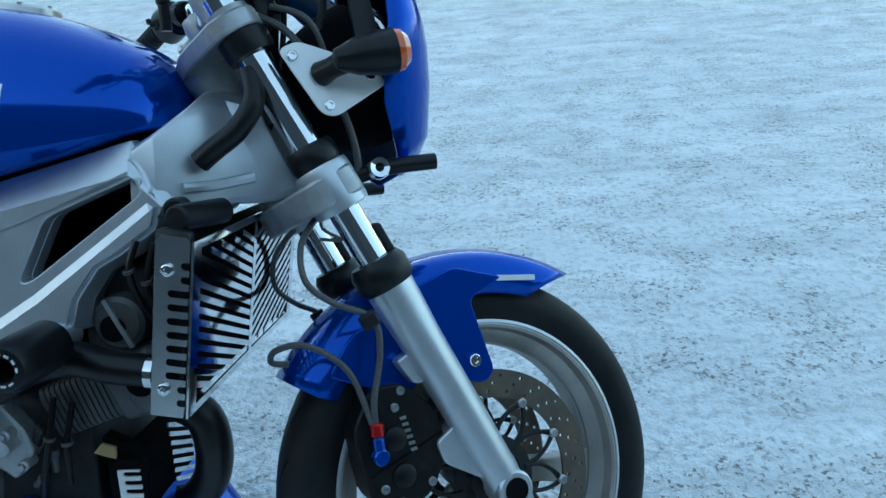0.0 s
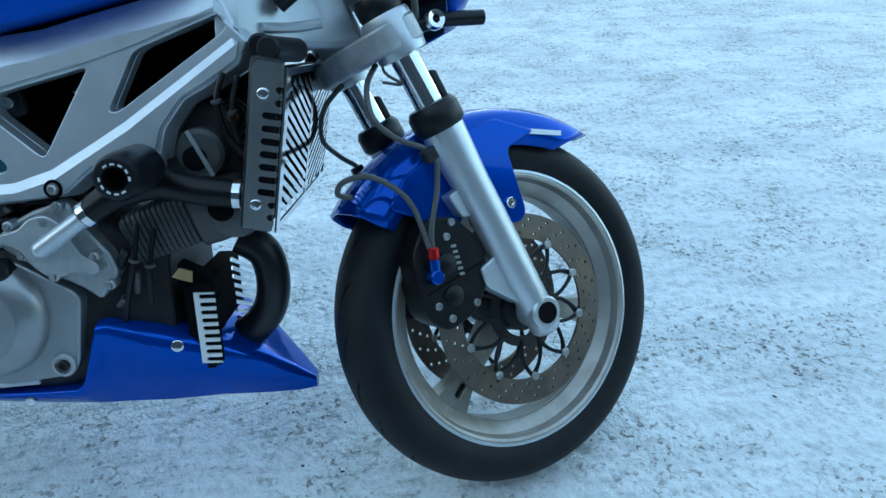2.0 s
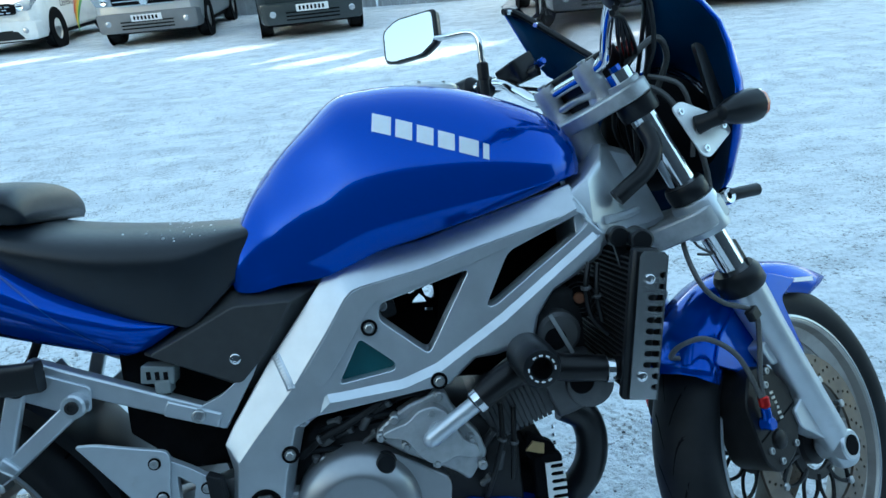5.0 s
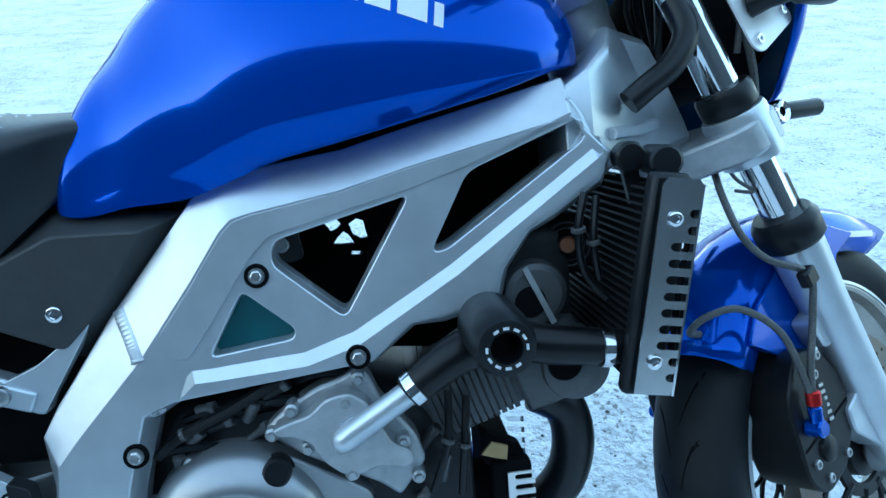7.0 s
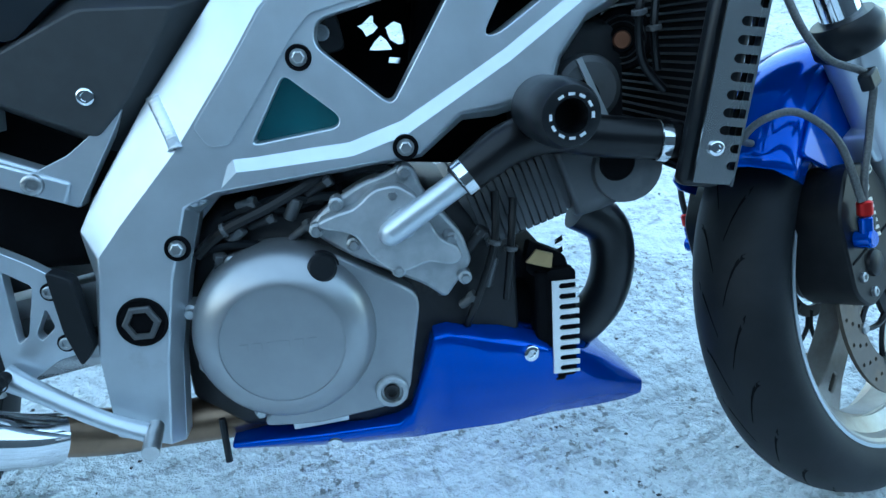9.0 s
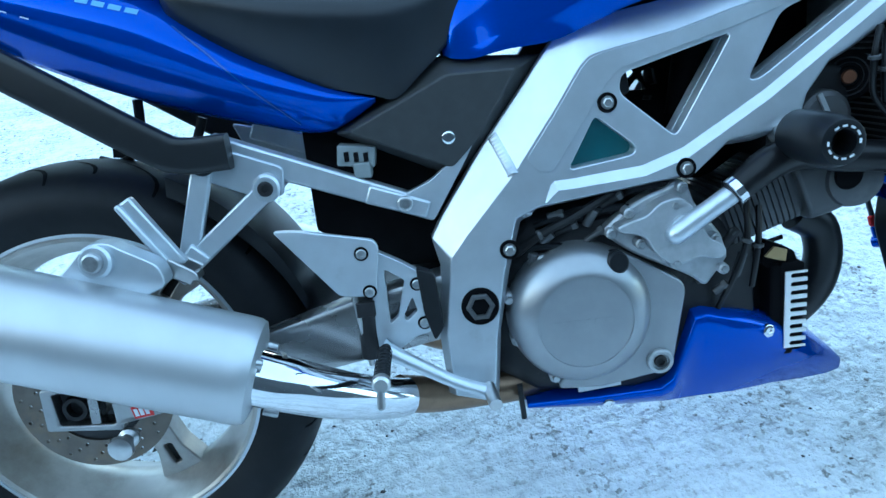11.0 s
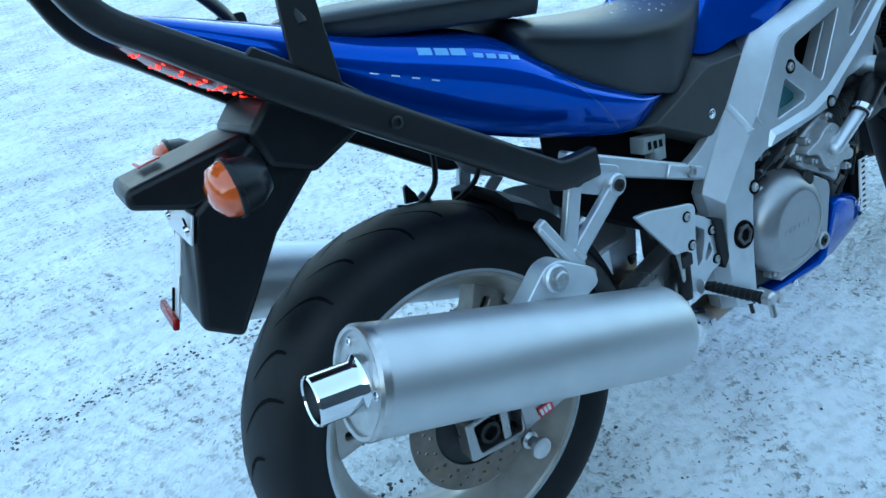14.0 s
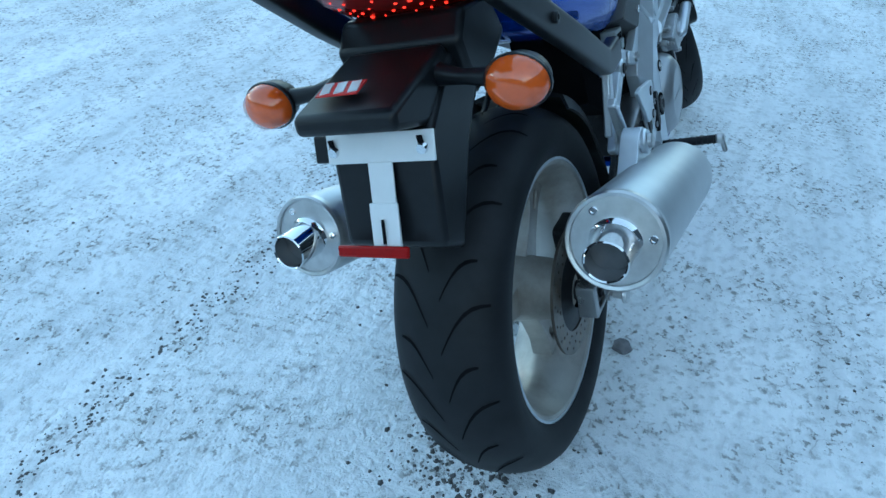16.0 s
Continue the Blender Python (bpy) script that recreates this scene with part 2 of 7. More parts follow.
def plate(outline, y0, y1, holes=(), front=None):
    """A flat piece: outline in x and z, from y0 (inner) to y1 (outer face), with holes; front: an outline of the outer face where it is chamfered."""
    bm = bmesh.new()

    def loop(pts, y):
        vs = [bm.verts.new((p[0], y, p[1])) for p in pts]
        return vs, [bm.edges.new((vs[i], vs[(i + 1) % len(vs)])) for i in range(len(vs))]
    for y, ol in ((y0, outline), (y1, front or outline)):
        es = loop(ol, y)[1]
        for h in holes:
            es += loop(h, y)[1]
        bmesh.ops.triangle_fill(bm, edges=es, use_beauty=True)
    bm.verts.ensure_lookup_table()
    half, k = len(bm.verts) // 2, 0
    for ol in (outline, *holes):
        n = len(ol)
        for i in range(n):
            a, b = k + i, k + (i + 1) % n
            bm.faces.new((bm.verts[a], bm.verts[b], bm.verts[half + b], bm.verts[half + a]))
        k += n
    bmesh.ops.dissolve_limit(bm, angle_limit=radians(1), verts=bm.verts, edges=bm.edges)
    return bm


def rounded(pts, r=0.006, n=4):
    """The outline with its corners rounded off."""
    out = []
    for i, p in enumerate(pts):
        p, a, b = Vector(p), Vector(pts[i - 1]), Vector(pts[(i + 1) % len(pts)])
        da, db = min(r, (a - p).length * 0.45), min(r, (b - p).length * 0.45)
        s, e = p + (a - p).normalized() * da, p + (b - p).normalized() * db
        out += [tuple(s.lerp(p, k / n).lerp(p.lerp(e, k / n), k / n)) for k in range(n + 1)]
    return out


def smooth_path(pts, n=6, closed=False):
    p = [Vector(q) for q in pts]
    out, m = [], len(p)
    for i in range(m if closed else m - 1):
        g = (lambda j: p[j % m]) if closed else (lambda j: p[max(0, min(m - 1, j))])
        a, b, c, d = g(i - 1), g(i), g(i + 1), g(i + 2)
        for k in range(n):
            t = k / n
            out.append(0.5 * (2 * b + (c - a) * t + (2 * a - 5 * b + 4 * c - d) * t * t + (3 * b - a - 3 * c + d) * t ** 3))
    if not closed:
        out.append(p[-1])
    return out


def tube(pts, r, seg=12, n=6, caps=True, flat=1.0):
    """A round bar along a smoothed path; r: one radius, or one for each given point."""
    path = smooth_path(pts, n) if n > 1 else [Vector(q) for q in pts]
    rs = [r] * len(path) if not isinstance(r, (list, tuple)) else [float(v) for v in np.interp(np.linspace(0, len(r) - 1, len(path)), range(len(r)), r)]
    bm = bmesh.new()
    rings, side = [], None
    for i, p in enumerate(path):
        d = (path[min(i + 1, len(path) - 1)] - path[max(i - 1, 0)]).normalized()
        if side is None:
            side = d.orthogonal().normalized()
        side = (side - d * side.dot(d)).normalized()
        up = d.cross(side)
        rings.append([bm.verts.new(p + rs[i] * (side * math.cos(a) + up * math.sin(a) * flat)) for a in (2 * math.pi * k / seg for k in range(seg))])
    for a, b in zip(rings, rings[1:]):
        for k in range(seg):
            bm.faces.new((a[k], a[(k + 1) % seg], b[(k + 1) % seg], b[k]))
    if caps:
        bm.faces.new(rings[0][::-1])
        bm.faces.new(rings[-1])
    return bm


def lathe(profile, axis=(0, 1, 0), at=(0, 0, 0), seg=48, closed=False, start=0.0, sweep=360.0):
    """Turns a profile of (radius, place along the axis) round the axis."""
    bm = bmesh.new()
    rot = Vector((0, 0, 1)).rotation_difference(Vector(axis)).to_matrix().to_4x4()
    m = Matrix.Translation(at) @ rot
    full = sweep >= 360
    steps = seg if full else seg + 1
    rings = []
    for i in range(steps):
        a = radians(start + sweep * i / seg)
        rings.append([bm.verts.new(m @ Vector((max(r, 1e-5) * math.cos(a), max(r, 1e-5) * math.sin(a), h))) for r, h in profile])
    n = len(profile)
    for i in range(seg):
        a, b = rings[i], rings[(i + 1) % steps]
        for k in range(n if closed else n - 1):
            bm.faces.new((a[k], b[k], b[(k + 1) % n], a[(k + 1) % n]))
    bmesh.ops.remove_doubles(bm, verts=bm.verts, dist=2e-5)
    return bm


def loft(rings, caps=True, closed=True):
    """A skin over rings of equally many points."""
    bm = bmesh.new()
    vs = [[bm.verts.new(p) for p in ring] for ring in rings]
    n = len(vs[0])
    for a, b in zip(vs, vs[1:]):
        for k in range(n if closed else n - 1):
            bm.faces.new((a[k], a[(k + 1) % n], b[(k + 1) % n], b[k]))
    if caps:
        bm.faces.new(vs[0][::-1])
        bm.faces.new(vs[-1])
    return bm


def cyl(a, b, r, seg=20, r2=None, chamfer=0.0):
    a, b = Vector(a), Vector(b)
    ln, r2 = (b - a).length, r if r2 is None else r2
    c = chamfer
    prof = [(0, 0), (r - c, 0), (r, c), (r2, ln - c), (r2 - c, ln), (0, ln)] if c else [(0, 0), (r, 0), (r2, ln), (0, ln)]
    return lathe(prof, (b - a).normalized(), a, seg)


def sect(x, ztop, w, zw, zbot, wbot, n=9, flat=0.35, e=2.3):
    """A closed body section across x: a crown, the widest place and a tucked-in lower edge, the same on both sides."""
    half = []
    for k in range(n + 1):
        a = math.pi / 2 * k / n
        half.append((w * math.sin(a) ** (2 / e), zw + (ztop - zw) * math.cos(a) ** (2 / e)))
    for k in range(1, n + 1):
        u = k / n
        half.append((w + (wbot - w) * (u ** 1.5), zw + (zbot - zw) * u))
    pts = [(x, y, z) for y, z in half] + [(x, -y, z) for y, z in half[::-1][:-1]]
    return pts


def interp_rows(rows, n):
    """Smoothly adds sections between the given rows of numbers."""
    return [tuple(v) for v in smooth_path_nd(rows, n)]


def smooth_path_nd(rows, n):
    p = [np.array(r, float) for r in rows]
    out, m = [], len(p)
    for i in range(m - 1):
        a, b, c, d = p[max(i - 1, 0)], p[i], p[i + 1], p[min(i + 2, m - 1)]
        for k in range(n):
            t = k / n
            out.append(0.5 * (2 * b + (c - a) * t + (2 * a - 5 * b + 4 * c - d) * t * t + (3 * b - a - 3 * c + d) * t ** 3))
    out.append(p[-1])
    return out


def socket_bolt(parent, at, axis=(0, -1, 0), r=0.008, h=0.006, name="bolt", material=None):
    """A socket-head bolt whose head stands on the surface at `at`."""
    prof = [(0, h * 0.45), (r * 0.48, h * 0.45), (r * 0.52, h), (r * 0.85, h), (r, h * 0.8), (r, -h * 0.5)]
    return part(name, lathe(prof, axis, at, 14), material or BOLT, parent)


def letters(text, size, material, parent, m, name="lettering", depth=0.0006, shear=0.0, label="", width=None, offset=0.0):
    """Raised lettering made into a mesh; m puts its baseline start and facing."""
    cu = bpy.data.curves.new(name, 'FONT')
    cu.body, cu.size, cu.extrude, cu.shear, cu.offset = text, size, depth, shear, offset
    ob = new(name, cu)
    dg = bpy.context.evaluated_depsgraph_get()
    me = bpy.data.meshes.new_from_object(ob.evaluated_get(dg))
    bpy.data.objects.remove(ob)
    bpy.data.curves.remove(cu)
    if width:
        xs = [v.co.x for v in me.vertices]
        k = width / (max(xs) - min(xs))
        for v in me.vertices:
            v.co.x = (v.co.x - min(xs)) * k
    me.transform(m)
    me.materials.clear()
    me.materials.append(material)
    o = new(name, me)
    o.parent = parent
    if label:
        tagged(o, label)
    return o


# ---- ground ----
def rise(x, y):
    """The yard climbs gently beyond the bike."""
    s = min(y, 60) - 3.5
    return (0.047 - 0.0004 * min(9.0, max(-12.0, x))) * 0.5 * (s + math.sqrt(s * s + 1.2))


def ground_z(x, y):
    d = min(1.0, max(0.0, (math.hypot(x - 0.7, y) - 1.2) / 2.0))
    lump = noise.noise((x * 0.9, y * 0.9, 0.0)) * 0.02 + noise.noise((x * 3.0, y * 3.0, 5.0)) * 0.006
    near = 1.0 if abs(x) + abs(y) < 60 else 0.0
    return rise(x, y) + lump * d * near


def ground_lines(lo, hi, fine, mid):
    a = list(np.arange(lo, hi - fine / 2, fine))
    out, s, v = [], fine, hi
    while v < 1800:
        out.append(v)
        s = min(s * mid, 300)
        v += s
    neg, s, v = [], fine, lo
    while v > -1800:
        s = min(s * mid, 300)
        v -= s
        neg.append(v)
    return neg[::-1] + a + out


gx, gy = ground_lines(-1.8, 4.0, 0.06, 1.18), ground_lines(-1.2, 4.2, 0.06, 1.18)
gb = bmesh.new()
rows_v = [[gb.verts.new((x, y, ground_z(x, y))) for y in gy] for x in gx]
for ra, rb in zip(rows_v, rows_v[1:]):
    for k in range(len(gy) - 1):
        gb.faces.new((ra[k], rb[k], rb[k + 1], ra[k + 1]))
tagged(part("ground", gb, SNOW, smooth=180), "trodden dirty snow over a sloping yard", "snow", kind="structure")

# ---- motorcycle ----
LEAN_DEG = 15.5
bike = tagged(new("motorcycle"), "blue naked motorcycle with silver frame leaning on snow", "motorcycle")
bike.matrix_world = pose(0, 0, 0.005, -LEAN_DEG, 0, 0)

RAKE, STEER = radians(26.3), radians(30.5)
u_ax = Vector((-math.sin(RAKE), 0, math.cos(RAKE)))
n_ax = Vector((math.cos(RAKE) * math.sin(STEER), -math.cos(STEER), math.sin(RAKE) * math.sin(STEER)))
f_ax = u_ax.cross(n_ax)
FRONT = Matrix.Translation((1.432, 0.030, 0.288)) @ Matrix((f_ax, -n_ax, u_ax)).transposed().to_4x4()   # the steered front end: x ahead, y left, z up the fork


def fpart(name, bm, material, parent=None, **kw):
    """A part of the steered front end."""
    return part(name, moved(bm, FRONT), material, parent or bike, **kw)


def tyre_profile(R, W, rr, n=14):
    """Half-round tread and sidewalls down to the bead."""
    out = []
    for k in range(n + 1):
        a = math.pi * (k / n - 0.5)
        h = W / 2 * math.sin(a)
        out.append((R - (R - rr) * 0.62 * (1 - math.cos(a) ** 0.85), h))
    lo = [(rr + (R - rr) * 0.18, -W / 2 * 0.93), (rr - 0.002, -W / 2 * 0.78)]
    hi = [(rr + (R - rr) * 0.18, W / 2 * 0.93), (rr - 0.002, W / 2 * 0.78)]
    return lo[::-1] + out + hi


def rim_profile(rr, w):
    """Closed section: flanges, drop centre and inner barrel."""
    o = w / 2
    return [(rr + 0.006, -o), (rr + 0.005, -o + 0.008), (rr - 0.008, -o + 0.014), (rr - 0.03, -0.02), (rr - 0.03, 0.02), (rr - 0.008, o - 0.014), (rr + 0.005, o - 0.008), (rr + 0.006, o),
            (rr - 0.003, o + 0.001), (rr - 0.007, o - 0.002), (rr - 0.009, o - 0.010), (rr - 0.016, o - 0.030), (rr - 0.033, 0.016), (rr - 0.033, -0.016), (rr - 0.016, -o + 0.030), (rr - 0.009, -o + 0.010), (rr - 0.007, -o + 0.002), (rr - 0.003, -o - 0.001)]


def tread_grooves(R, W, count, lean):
    """Shallow slanted grooves as flat strips on the tread, their shade put in as black."""
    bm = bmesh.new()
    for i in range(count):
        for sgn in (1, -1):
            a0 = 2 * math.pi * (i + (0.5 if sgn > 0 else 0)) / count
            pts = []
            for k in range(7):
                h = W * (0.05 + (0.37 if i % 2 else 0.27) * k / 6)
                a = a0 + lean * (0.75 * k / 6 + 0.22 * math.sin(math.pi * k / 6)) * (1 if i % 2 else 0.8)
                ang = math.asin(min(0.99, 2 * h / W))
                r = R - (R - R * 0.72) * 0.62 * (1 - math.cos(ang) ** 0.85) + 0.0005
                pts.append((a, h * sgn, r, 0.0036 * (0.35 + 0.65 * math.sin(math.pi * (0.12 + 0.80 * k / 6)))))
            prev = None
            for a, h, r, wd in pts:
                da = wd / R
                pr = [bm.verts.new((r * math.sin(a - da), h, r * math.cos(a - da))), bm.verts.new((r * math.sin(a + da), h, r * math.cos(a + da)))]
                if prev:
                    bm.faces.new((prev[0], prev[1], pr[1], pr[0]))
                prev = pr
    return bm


def circle(r, n, cx=0.0, cz=0.0, turn=0.0):
    return [(cx + r * math.sin(turn + 2 * math.pi * k / n), cz + r * math.cos(turn + 2 * math.pi * k / n)) for k in range(n)]


def disc_plate(ro, ri, y, t, count):
    """Brake rotor band drilled through in slanted rows of three."""
    holes = [circle(ri, 60)]
    for i in range(count):
        for j in range(3):
            a = 2 * math.pi * (i + j * 0.30) / count
            r = ri + (ro - ri) * (0.22 + 0.28 * j)
            holes.append(circle(0.0029, 7, r * math.sin(a), r * math.cos(a)))
    return plate(circle(ro, 90), y - t / 2, y + t / 2, holes)


def at(bm, x, y, z):
    return moved(bm, Matrix.Translation((x, y, z)))


# rear wheel
RC = (0.0, 0.0, 0.311)
rw = part("rear_tyre", at(lathe(tyre_profile(0.316, 0.182, 0.222), (0, 1, 0), (0, 0, 0), 96), *RC), RUBBER, bike, "wide black road tyre dusted with snow", smooth=60)
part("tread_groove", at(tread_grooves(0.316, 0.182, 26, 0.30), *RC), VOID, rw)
rr = part("rear_rim", at(lathe(rim_profile(0.222, 0.15), (0, 1, 0), (0, 0, 0), 96, closed=True), *RC), RIM, bike, "champagne silver cast alloy wheel rim", smooth=35)
for k in range(3):
    a = radians(41 + 120 * k)
    slot = rounded([(-0.007, 0.140), (0.007, 0.140), (0.0065, 0.176), (-0.0065, 0.176)], 0.005)
    arm = plate(rounded([(-0.027, 0.045), (0.027, 0.045), (0.019, 0.100), (0.021, 0.150), (0.036, 0.192), (-0.036, 0.192), (-0.021, 0.150), (-0.019, 0.100)], 0.008), -0.020, 0.020, (slot,))
    sp = part("spoke", at(moved(arm, Matrix.Rotation(a, 4, 'Y')), *RC), RIM, rr, smooth=30, bevel=0.004)
    part("slot_floor", at(moved(box(0, 0, 0.158, 0.013, 0.020, 0.034), Matrix.Rotation(a, 4, 'Y')), *RC), ENGINE, sp)
part("rear_hub", at(lathe([(0.02, -0.09), (0.05, -0.085), (0.055, -0.05), (0.06, 0), (0.065, 0.05), (0.06, 0.085), (0.02, 0.09)], (0, 1, 0), (0, 0, 0), 32), *RC), RIM, rr)
rd = part("rear_brake_disc", at(disc_plate(0.110, 0.070, -0.098, 0.005, 18), *RC), DISC, bike, "small drilled rear brake disc")
part("disc_carrier", at(lathe([(0.073, -0.003), (0.073, 0.003), (0.03, 0.012), (0.03, 0.004)], (0, -1, 0), (0, -0.094, 0), 36, closed=True), *RC), ENGINE, rd)

for sg in (-1, 1):
    part("rim_lip", at(lathe([(0.2215, 0.0742), (0.2262, 0.0748), (0.2268, 0.0770), (0.2225, 0.0778)], (0, sg, 0), (0, 0, 0), 96, closed=True), *RC), ALLOY, rr, smooth=60)

# front wheel, in the steered frame
FW = (0, 0, 0)
fw = fpart("front_tyre", lathe(tyre_profile(0.2945, 0.118, 0.222), (0, 1, 0), FW, 96), RUBBER, label="black road tyre on the steered front wheel", smooth=60)
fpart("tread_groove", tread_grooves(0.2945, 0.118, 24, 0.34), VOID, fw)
fr = fpart("front_rim", lathe(rim_profile(0.222, 0.098), (0, 1, 0), FW, 96, closed=True), RIM, label="champagne silver cast alloy front rim", smooth=35)
for k in range(3):
    slot = rounded([(-0.006, 0.148), (0.006, 0.148), (0.0055, 0.174), (-0.0055, 0.174)], 0.004)
    arm = plate(rounded([(-0.022, 0.036), (0.022, 0.036), (0.017, 0.100), (0.020, 0.150), (0.034, 0.192), (-0.034, 0.192), (-0.020, 0.150), (-0.017, 0.100)], 0.008), -0.017, 0.017, (slot,))
    sp = fpart("spoke", moved(arm, Matrix.Rotation(radians(246 + 120 * k), 4, 'Y')), RIM, fr, smooth=30, bevel=0.004)
    fpart("slot_floor", moved(box(0, 0, 0.161, 0.011, 0.018, 0.025), Matrix.Rotation(radians(246 + 120 * k), 4, 'Y')), ENGINE, sp)
fpart("front_hub", lathe([(0.015, -0.07), (0.035, -0.065), (0.038, -0.03), (0.042, 0), (0.038, 0.03), (0.035, 0.065), (0.015, 0.07)], (0, 1, 0), FW, 28), ENGINE, fr)
for s in (-1, 1):
    fd = fpart("front_brake_disc", disc_plate(0.155, 0.115, 0.062 * s, 0.005, 26), DISC, label="drilled bronze-tinted front brake disc")
    fpart("disc_carrier", lathe([(0.062, -0.003), (0.062, 0.003), (0.045, 0.003), (0.045, -0.003)], (0, 1, 0), (0, 0.060 * s, 0), 36, closed=True), ENGINE, fd)
    for k in range(10):
        a = radians(36 * k)
        arm = [(r * math.sin(q), 0.0605 * s, r * math.cos(q)) for r, q in ((0.052, a), (0.075, a + radians(3)), (0.097, a + radians(12)), (0.113, a + radians(20)))]
        fpart("carrier_arm", tube(arm, [0.0055, 0.0036, 0.0034, 0.005], 6, 3), CALIPER, fd)
        arm = [(r * math.sin(q), 0.0600 * s, r * math.cos(q)) for r, q in ((0.052, a + radians(34)), (0.075, a + radians(33)), (0.097, a + radians(27)), (0.113, a + radians(21)))]
        fpart("carrier_arm", tube(arm, [0.0050, 0.0034, 0.0032, 0.004], 6, 3), CALIPER, fd)
    for k in range(10):
        a = radians(36 * k + 20)
        c = (0.114 * math.sin(a), 0.062 * s - 0.006, 0.114 * math.cos(a))
        fpart("disc_rivet", cyl(c, (c[0], c[1] + 0.012, c[2]), 0.0070, 12, chamfer=0.002), BOLT, fd)
fpart("front_axle", cyl((0, -0.12, 0), (0, 0.12, 0), 0.013, 20), BOLT)

for sg in (-1, 1):
    fpart("rim_lip", lathe([(0.2215, 0.0482), (0.2262, 0.0488), (0.2268, 0.0510), (0.2225, 0.0518)], (0, sg, 0), FW, 96, closed=True), ALLOY, fr, smooth=60)

# fork
for s in (-1, 1):
    Y = 0.103 * s
    low = fpart("fork_lower", lathe([(0, -0.035), (0.020, -0.035), (0.024, -0.03), (0.026, 0.0), (0.0275, 0.08), (0.029, 0.24), (0.032, 0.30), (0.033, 0.335), (0.0, 0.335)], (0, 0, 1), (0, Y, 0), 32), ALLOY, label="silver cast fork leg", smooth=60)
    fpart("fork_seal", lathe([(0.0, 0.322), (0.034, 0.322), (0.039, 0.328), (0.039, 0.352), (0.033, 0.362), (0.0, 0.362)], (0, 0, 1), (0, Y, 0), 32), PLASTIC, low)
    fpart("seal_guard", plate([(0.018, 0.33), (0.030, 0.33), (0.030, 0.40), (0.018, 0.405)], Y - 0.012, Y + 0.012), PLASTIC, low, bevel=0.003)
    fpart("fork_tube", lathe([(0.0, 0.34), (0.0215, 0.34), (0.0215, 0.735), (0.0, 0.735)], (0, 0, 1), (0, Y, 0), 32), CHROME, label="polished chrome fork tube")
    fpart("axle_clamp", cyl((0, Y - 0.026 * 1, 0), (0, Y + 0.026, 0), 0.026, 24, chamfer=0.003), ALLOY, low)
    fpart("axle_socket", cyl((0, Y + s * 0.0262, 0), (0, Y + s * 0.0275, 0), 0.017, 20), VOID, low)

# frame beams
OUT = [(1.046, 0.795), (0.886, 0.757), (0.816, 0.739), (0.716, 0.726), (0.692, 0.722), (0.672, 0.707), (0.642, 0.670), (0.577, 0.592), (0.512, 0.518), (0.494, 0.488), (0.502, 0.450), (0.490, 0.368), (0.494, 0.275), (0.560, 0.257),
       (0.572, 0.357), (0.590, 0.434), (0.610, 0.497), (0.632, 0.511), (0.833, 0.532), (0.876, 0.565), (0.909, 0.566), (0.968, 0.580), (0.978, 0.616), (1.004, 0.650), (1.031, 0.663), (1.083, 0.694), (1.096, 0.725)]
FACE = [(1.048, 0.767), (0.882, 0.730), (0.812, 0.712), (0.722, 0.697), (0.706, 0.693), (0.694, 0.682), (0.662, 0.637), (0.604, 0.562), (0.540, 0.494), (0.516, 0.466), (0.512, 0.440), (0.500, 0.368), (0.503, 0.283), (0.553, 0.268),
        (0.564, 0.357), (0.580, 0.437), (0.602, 0.507), (0.632, 0.519), (0.830, 0.539), (0.872, 0.573), (0.905, 0.575), (0.960, 0.587), (0.970, 0.620), (0.999, 0.657), (1.027, 0.671), (1.076, 0.701), (1.086, 0.728)]
W1 = rounded([(1.062, 0.766), (1.062, 0.744), (0.912, 0.644), (0.898, 0.644), (0.940, 0.720)], 0.012)
W2 = rounded([(0.880, 0.702), (0.807, 0.586), (0.740, 0.646), (0.744, 0.668)], 0.010)
W3 = rounded([(0.709, 0.622), (0.757, 0.580), (0.754, 0.570), (0.672, 0.560)], 0.008)
OUT = [(x - (0.006 if x < 0.69 else 0.0), z + (0.011 if x >= 0.69 else 0.007)) for x, z in OUT[:8]] + OUT[8:]
beam = join(plate(OUT, -0.127, -0.150, (W1, W2, W3), FACE), plate(OUT, -0.104, -0.127, (W1, W2, W3)))
BEAM_SKIN = BVHTree.FromBMesh(beam)
beam_l = mirrored(beam)
part("frame_beam", beam, ALLOY, bike, "silver cast aluminium truss frame beam", smooth=25, bevel=0.0035)
part("frame_beam", beam_l, ALLOY, bike, "silver cast aluminium truss frame beam", smooth=25, bevel=0.0035)

# tank
TANK = [(1.082, 0.862, 0.05, 0.84, 0.812, 0.045), (1.07, 0.885, 0.085, 0.85, 0.806, 0.075), (1.04, 0.917, 0.118, 0.852, 0.800, 0.100), (0.98, 0.947, 0.150, 0.862, 0.783, 0.120), (0.90, 0.975, 0.171, 0.875, 0.764, 0.130), (0.82, 0.988, 0.178, 0.882, 0.746, 0.132),
        (0.755, 0.988, 0.176, 0.880, 0.732, 0.130), (0.71, 0.980, 0.170, 0.865, 0.716, 0.127), (0.665, 0.946, 0.157, 0.835, 0.702, 0.122), (0.61, 0.897, 0.142, 0.800, 0.698, 0.118), (0.572, 0.855, 0.130, 0.775, 0.692, 0.122), (0.546, 0.812, 0.122, 0.755, 0.694, 0.118), (0.534, 0.790, 0.110, 0.75, 0.700, 0.105)]
tank_bm = loft([sect(x, zt, w * 0.98, zb + 0.34 * (zw - zb), zb + 0.013, 0.45 * wb + 0.55 * w, e=2.5) for x, zt, w, zw, zb, wb in interp_rows(TANK, 4)])
